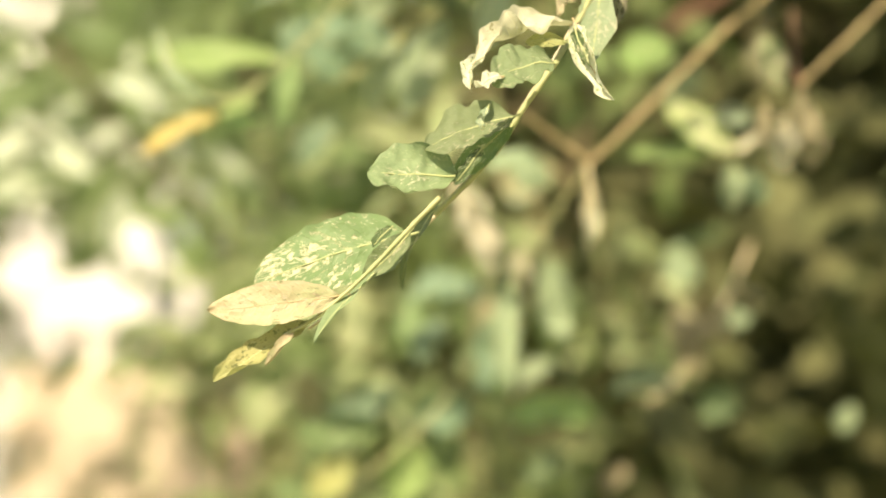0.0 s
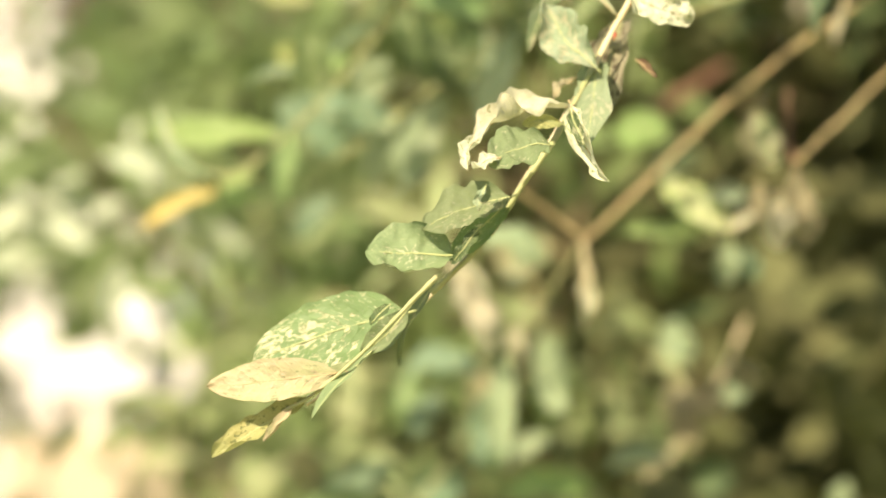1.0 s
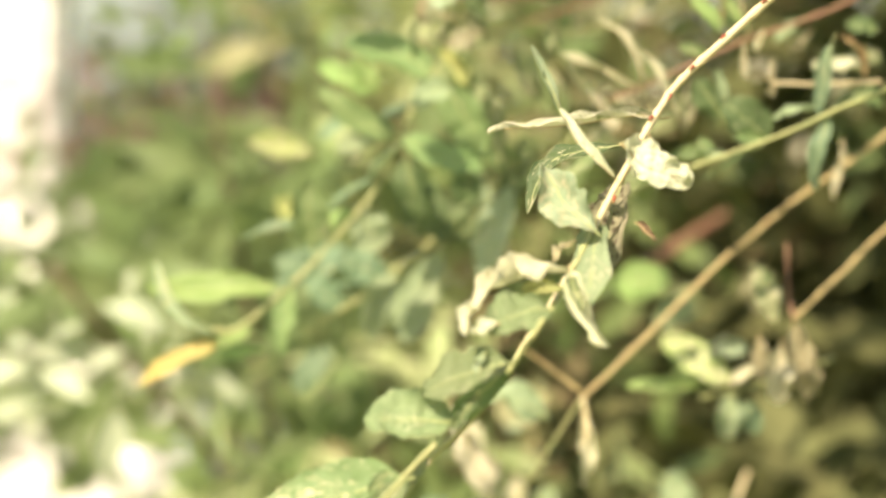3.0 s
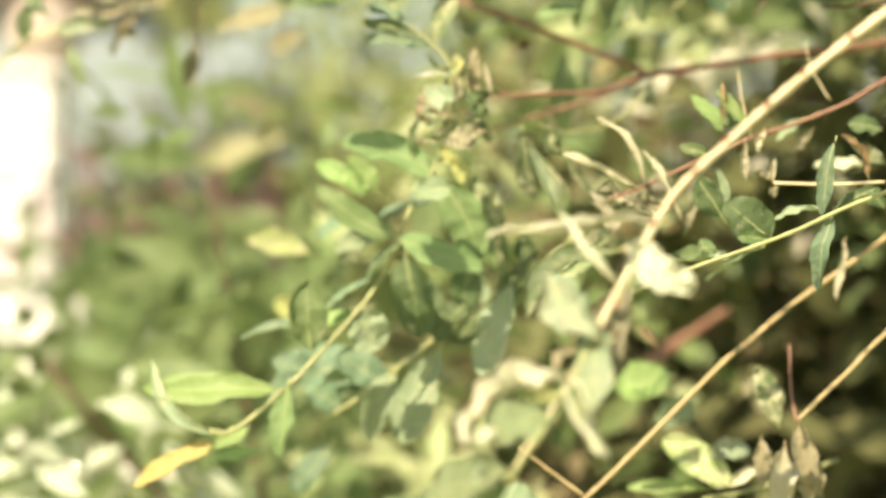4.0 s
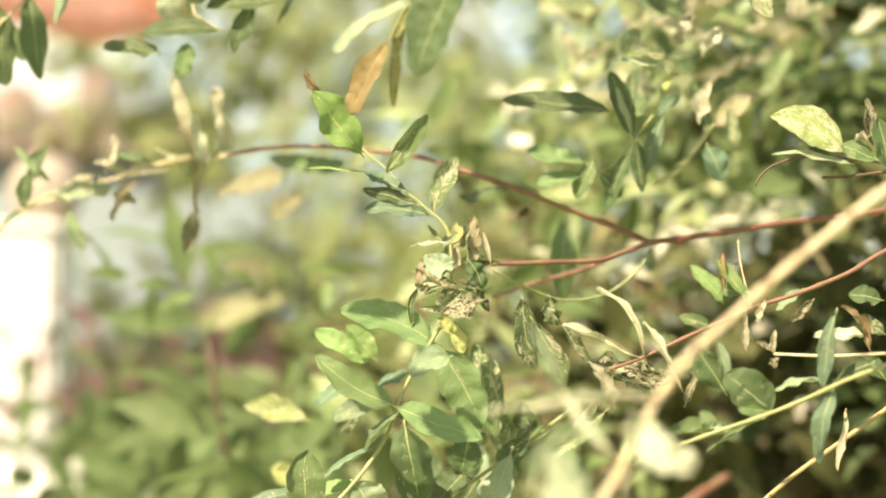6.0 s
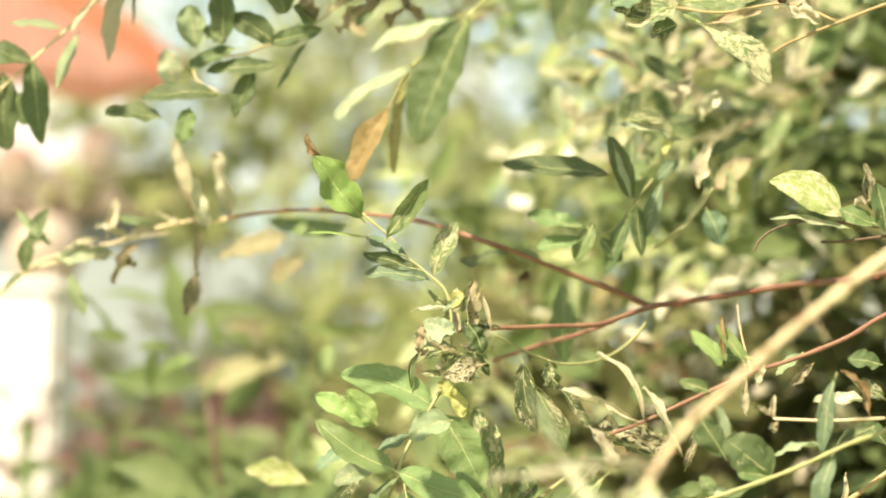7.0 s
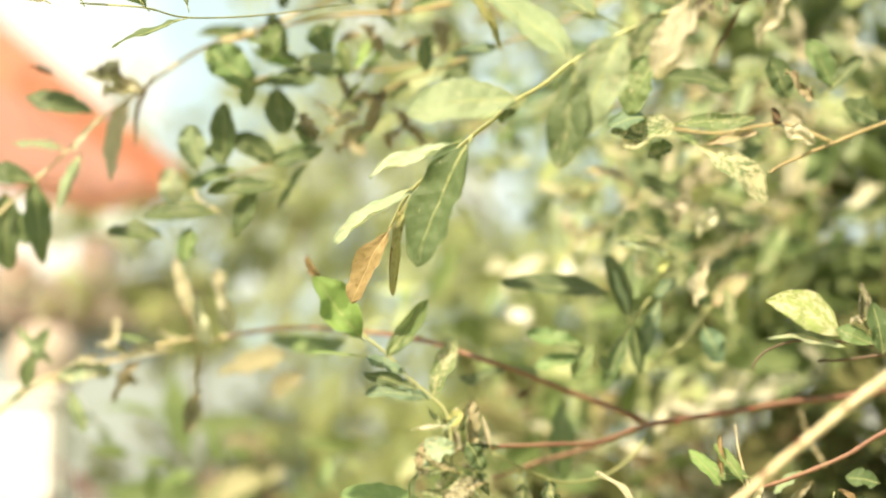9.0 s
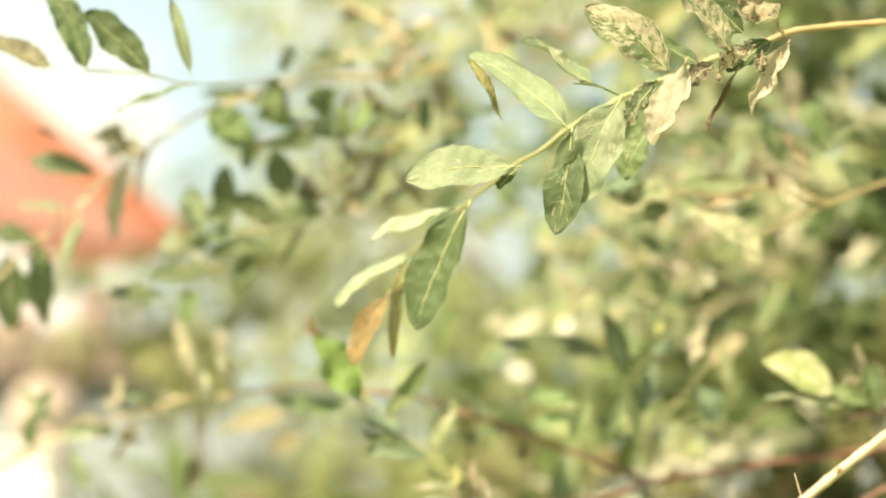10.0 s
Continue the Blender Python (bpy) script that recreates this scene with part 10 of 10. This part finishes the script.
leaf(fine_twig, (0.1233, 1.3820, 1.6044), (0.1200, 1.3746, 1.6258), 0.0108, "sage", roll=-18.64, fold=0.27, bend=0.12, twist=-0.6, curl=0.16, ripple=0.15, chew=0.3, wave=0.02, seed=933)
leaf(fine_twig, (0.1195, 1.3820, 1.6044), (0.1057, 1.3750, 1.6216), 0.0107, "sage", roll=-15.26, fold=0.29, bend=-0.07, twist=0.54, curl=0.17, ripple=0.15, chew=0.3, wave=0.03, seed=112)
leaf(fine_twig, (0.1029, 1.3820, 1.5925), (0.0937, 1.3838, 1.5660), 0.0082, "sage", roll=-19.62, fold=0.12, bend=-0.03, twist=0.1, curl=0.05, ripple=0.15, chew=0.3, wave=0.02, seed=359)
leaf(fine_twig, (0.0977, 1.3820, 1.5845), (0.0747, 1.3770, 1.5933), 0.0072, "sage", roll=14.07, fold=0.26, bend=0.07, twist=-0.43, curl=0.25, ripple=0.15, chew=0.3, wave=0.03, seed=484)
leaf(fine_twig, (0.0940, 1.3820, 1.5845), (0.0745, 1.3815, 1.5722), 0.0112, "cream", roll=-7.74, fold=0.16, bend=0.02, twist=0.99, curl=1.64, ripple=0.3, chew=0.5, wave=0.1, seed=719)
leaf(fine_twig, (0.0775, 1.3820, 1.5767), (0.0680, 1.3803, 1.5926), 0.0105, "cream", roll=12, fold=0.33, bend=-0.03, twist=1.42, curl=1.64, ripple=0.3, chew=0.5, wave=0.08, seed=941)
leaf(fine_twig, (0.0724, 1.3820, 1.5676), (0.0660, 1.3869, 1.5999), 0.0077, "sage", roll=-0.72, fold=0.25, bend=0.09, twist=-0.24, curl=0, ripple=0.15, chew=0.3, wave=0.02, seed=989)
fine_twig = twig("fine willow twig with small scarred leaves",
            [(0.1758, 1.5868, 1.6346), (0.1601, 1.5787, 1.6199), (0.1449, 1.5706, 1.6085), (0.1297, 1.5625, 1.5987), (0.1148, 1.5544, 1.5844), (0.1000, 1.5463, 1.5751)],
            0.00079, 0.00041, "orange")
leaf(fine_twig, (0.1727, 1.5598, 1.6241), (0.1413, 1.5575, 1.6029), 0.0142, "scarred", roll=18.56, fold=0.18, bend=0.12, twist=0.56, curl=0.38, ripple=0.15, chew=0.3, wave=0.02, seed=503)
leaf(fine_twig, (0.1683, 1.5598, 1.6241), (0.1555, 1.5604, 1.6490), 0.0096, "cream", roll=-10.33, fold=0.24, bend=-0.06, twist=1.15, curl=1.54, ripple=0.3, chew=0.5, wave=0.06, seed=681)
leaf(fine_twig, (0.1496, 1.5598, 1.6123), (0.1332, 1.5695, 1.6415), 0.0112, "cream", roll=13.45, fold=0.31, bend=0.12, twist=1.38, curl=1.83, ripple=0.3, chew=0.5, wave=0.1, seed=890)
leaf(fine_twig, (0.1438, 1.5598, 1.6033), (0.1245, 1.5533, 1.5803), 0.0134, "mottle", roll=15.27, fold=0.28, bend=0.1, twist=-0.17, curl=0.31, ripple=0.15, chew=0.3, wave=0.02, seed=396)
leaf(fine_twig, (0.1396, 1.5598, 1.6033), (0.1153, 1.5602, 1.6386), 0.0096, "cream", roll=-20.22, fold=0.11, bend=0.04, twist=1.61, curl=1.93, ripple=0.3, chew=0.5, wave=0.08, seed=364)
leaf(fine_twig, (0.1210, 1.5598, 1.5930), (0.1034, 1.5625, 1.6112), 0.0074, "cream", roll=-7.48, fold=0.25, bend=0.01, twist=0.86, curl=1.22, ripple=0.3, chew=0.5, wave=0.08, seed=615)
leaf(fine_twig, (0.1152, 1.5598, 1.5821), (0.0940, 1.5594, 1.5849), 0.0089, "cream", roll=19.51, fold=0.11, bend=0.1, twist=1.24, curl=1.53, ripple=0.3, chew=0.5, wave=0.09, seed=40)
fine_twig = twig("fine willow twig with small scarred leaves",
            [(0.2083, 1.5359, 1.6125), (0.1932, 1.5278, 1.6081), (0.1783, 1.5197, 1.6038), (0.1635, 1.5116, 1.5972), (0.1488, 1.5035, 1.5896), (0.1342, 1.4954, 1.5788)],
            0.00077, 0.00040, "yellow")
leaf(fine_twig, (0.2047, 1.5089, 1.6062), (0.1698, 1.5137, 1.5927), 0.0142, "sage", roll=8.43, fold=0.11, bend=0.07, twist=0.35, curl=0.21, ripple=0.15, chew=0.3, wave=0.04, seed=833)
leaf(fine_twig, (0.2005, 1.5089, 1.6062), (0.1701, 1.5184, 1.6261), 0.0128, "mottle", roll=-22.49, fold=0.31, bend=-0.01, twist=0.23, curl=0.05, ripple=0.15, chew=0.3, wave=0.03, seed=922)
leaf(fine_twig, (0.1825, 1.5089, 1.6035), (0.1546, 1.5161, 1.6125), 0.0096, "scarred", roll=5.04, fold=0.24, bend=0.1, twist=0.03, curl=0.38, ripple=0.15, chew=0.3, wave=0.03, seed=224)
leaf(fine_twig, (0.1770, 1.5089, 1.5998), (0.1596, 1.5138, 1.6257), 0.0073, "sage", roll=21.39, fold=0.18, bend=-0.02, twist=-0.11, curl=0.16, ripple=0.15, chew=0.3, wave=0.03, seed=741)
leaf(fine_twig, (0.1728, 1.5089, 1.5998), (0.1632, 1.5138, 1.6187), 0.0105, "scarred", roll=8.38, fold=0.22, bend=0.12, twist=-0.56, curl=0, ripple=0.15, chew=0.3, wave=0.03, seed=230)
leaf(fine_twig, (0.1548, 1.5089, 1.5942), (0.1353, 1.5101, 1.5848), 0.0136, "mottle", roll=-12.4, fold=0.19, bend=-0.07, twist=0.16, curl=0.09, ripple=0.15, chew=0.3, wave=0.02, seed=290)
leaf(fine_twig, (0.1492, 1.5089, 1.5868), (0.1350, 1.5100, 1.5707), 0.0074, "scarred", roll=-21.23, fold=0.16, bend=0.12, twist=-0, curl=0.23, ripple=0.15, chew=0.3, wave=0.02, seed=814)
fine_twig = twig("fine willow twig with small scarred leaves",
            [(0.2299, 1.4409, 1.6185), (0.2153, 1.4328, 1.6072), (0.2009, 1.4247, 1.5986), (0.1866, 1.4166, 1.5867), (0.1725, 1.4085, 1.5803), (0.1586, 1.4004, 1.5691)],
            0.00072, 0.00037, "red")
leaf(fine_twig, (0.2256, 1.4139, 1.6092), (0.2066, 1.4104, 1.6087), 0.0088, "cream", roll=2.92, fold=0.24, bend=0.08, twist=1.52, curl=1.88, ripple=0.3, chew=0.5, wave=0.1, seed=331)
leaf(fine_twig, (0.2217, 1.4139, 1.6092), (0.1918, 1.4239, 1.6100), 0.0059, "cream", roll=23.55, fold=0.34, bend=0.02, twist=-1.04, curl=2, ripple=0.3, chew=0.5, wave=0.11, seed=535)
leaf(fine_twig, (0.2047, 1.4139, 1.6007), (0.1752, 1.4090, 1.5986), 0.0112, "cream", roll=-8.35, fold=0.23, bend=-0.04, twist=1.42, curl=1.2, ripple=0.3, chew=0.5, wave=0.09, seed=310)
leaf(fine_twig, (0.1993, 1.4139, 1.5923), (0.1813, 1.4052, 1.5617), 0.0116, "mottle", roll=-14.59, fold=0.27, bend=0.07, twist=-0.08, curl=0.16, ripple=0.15, chew=0.3, wave=0.03, seed=194)
leaf(fine_twig, (0.1953, 1.4139, 1.5923), (0.1790, 1.4124, 1.6115), 0.0092, "cream", roll=-16.26, fold=0.27, bend=-0.03, twist=0.91, curl=1.84, ripple=0.3, chew=0.5, wave=0.08, seed=332)
leaf(fine_twig, (0.1785, 1.4139, 1.5842), (0.1438, 1.4252, 1.5737), 0.0076, "cream", roll=21.28, fold=0.26, bend=-0.02, twist=-0.71, curl=2.15, ripple=0.3, chew=0.5, wave=0.08, seed=110)
leaf(fine_twig, (0.1731, 1.4139, 1.5774), (0.1458, 1.4048, 1.5570), 0.0069, "cream", roll=7.64, fold=0.11, bend=0.01, twist=1.86, curl=1.77, ripple=0.3, chew=0.5, wave=0.06, seed=40)


# ---- what moves ----
def motions():
    rows = []
    for t, d in FOCUS:
        scene.frame_set(frame(t))
        m = cam.matrix_world
        rows.append((t, Matrix.Translation(m @ Vector((0, 0, -d)))))
    walk(focus_mark, rows)
    scene.frame_set(1)


motions()
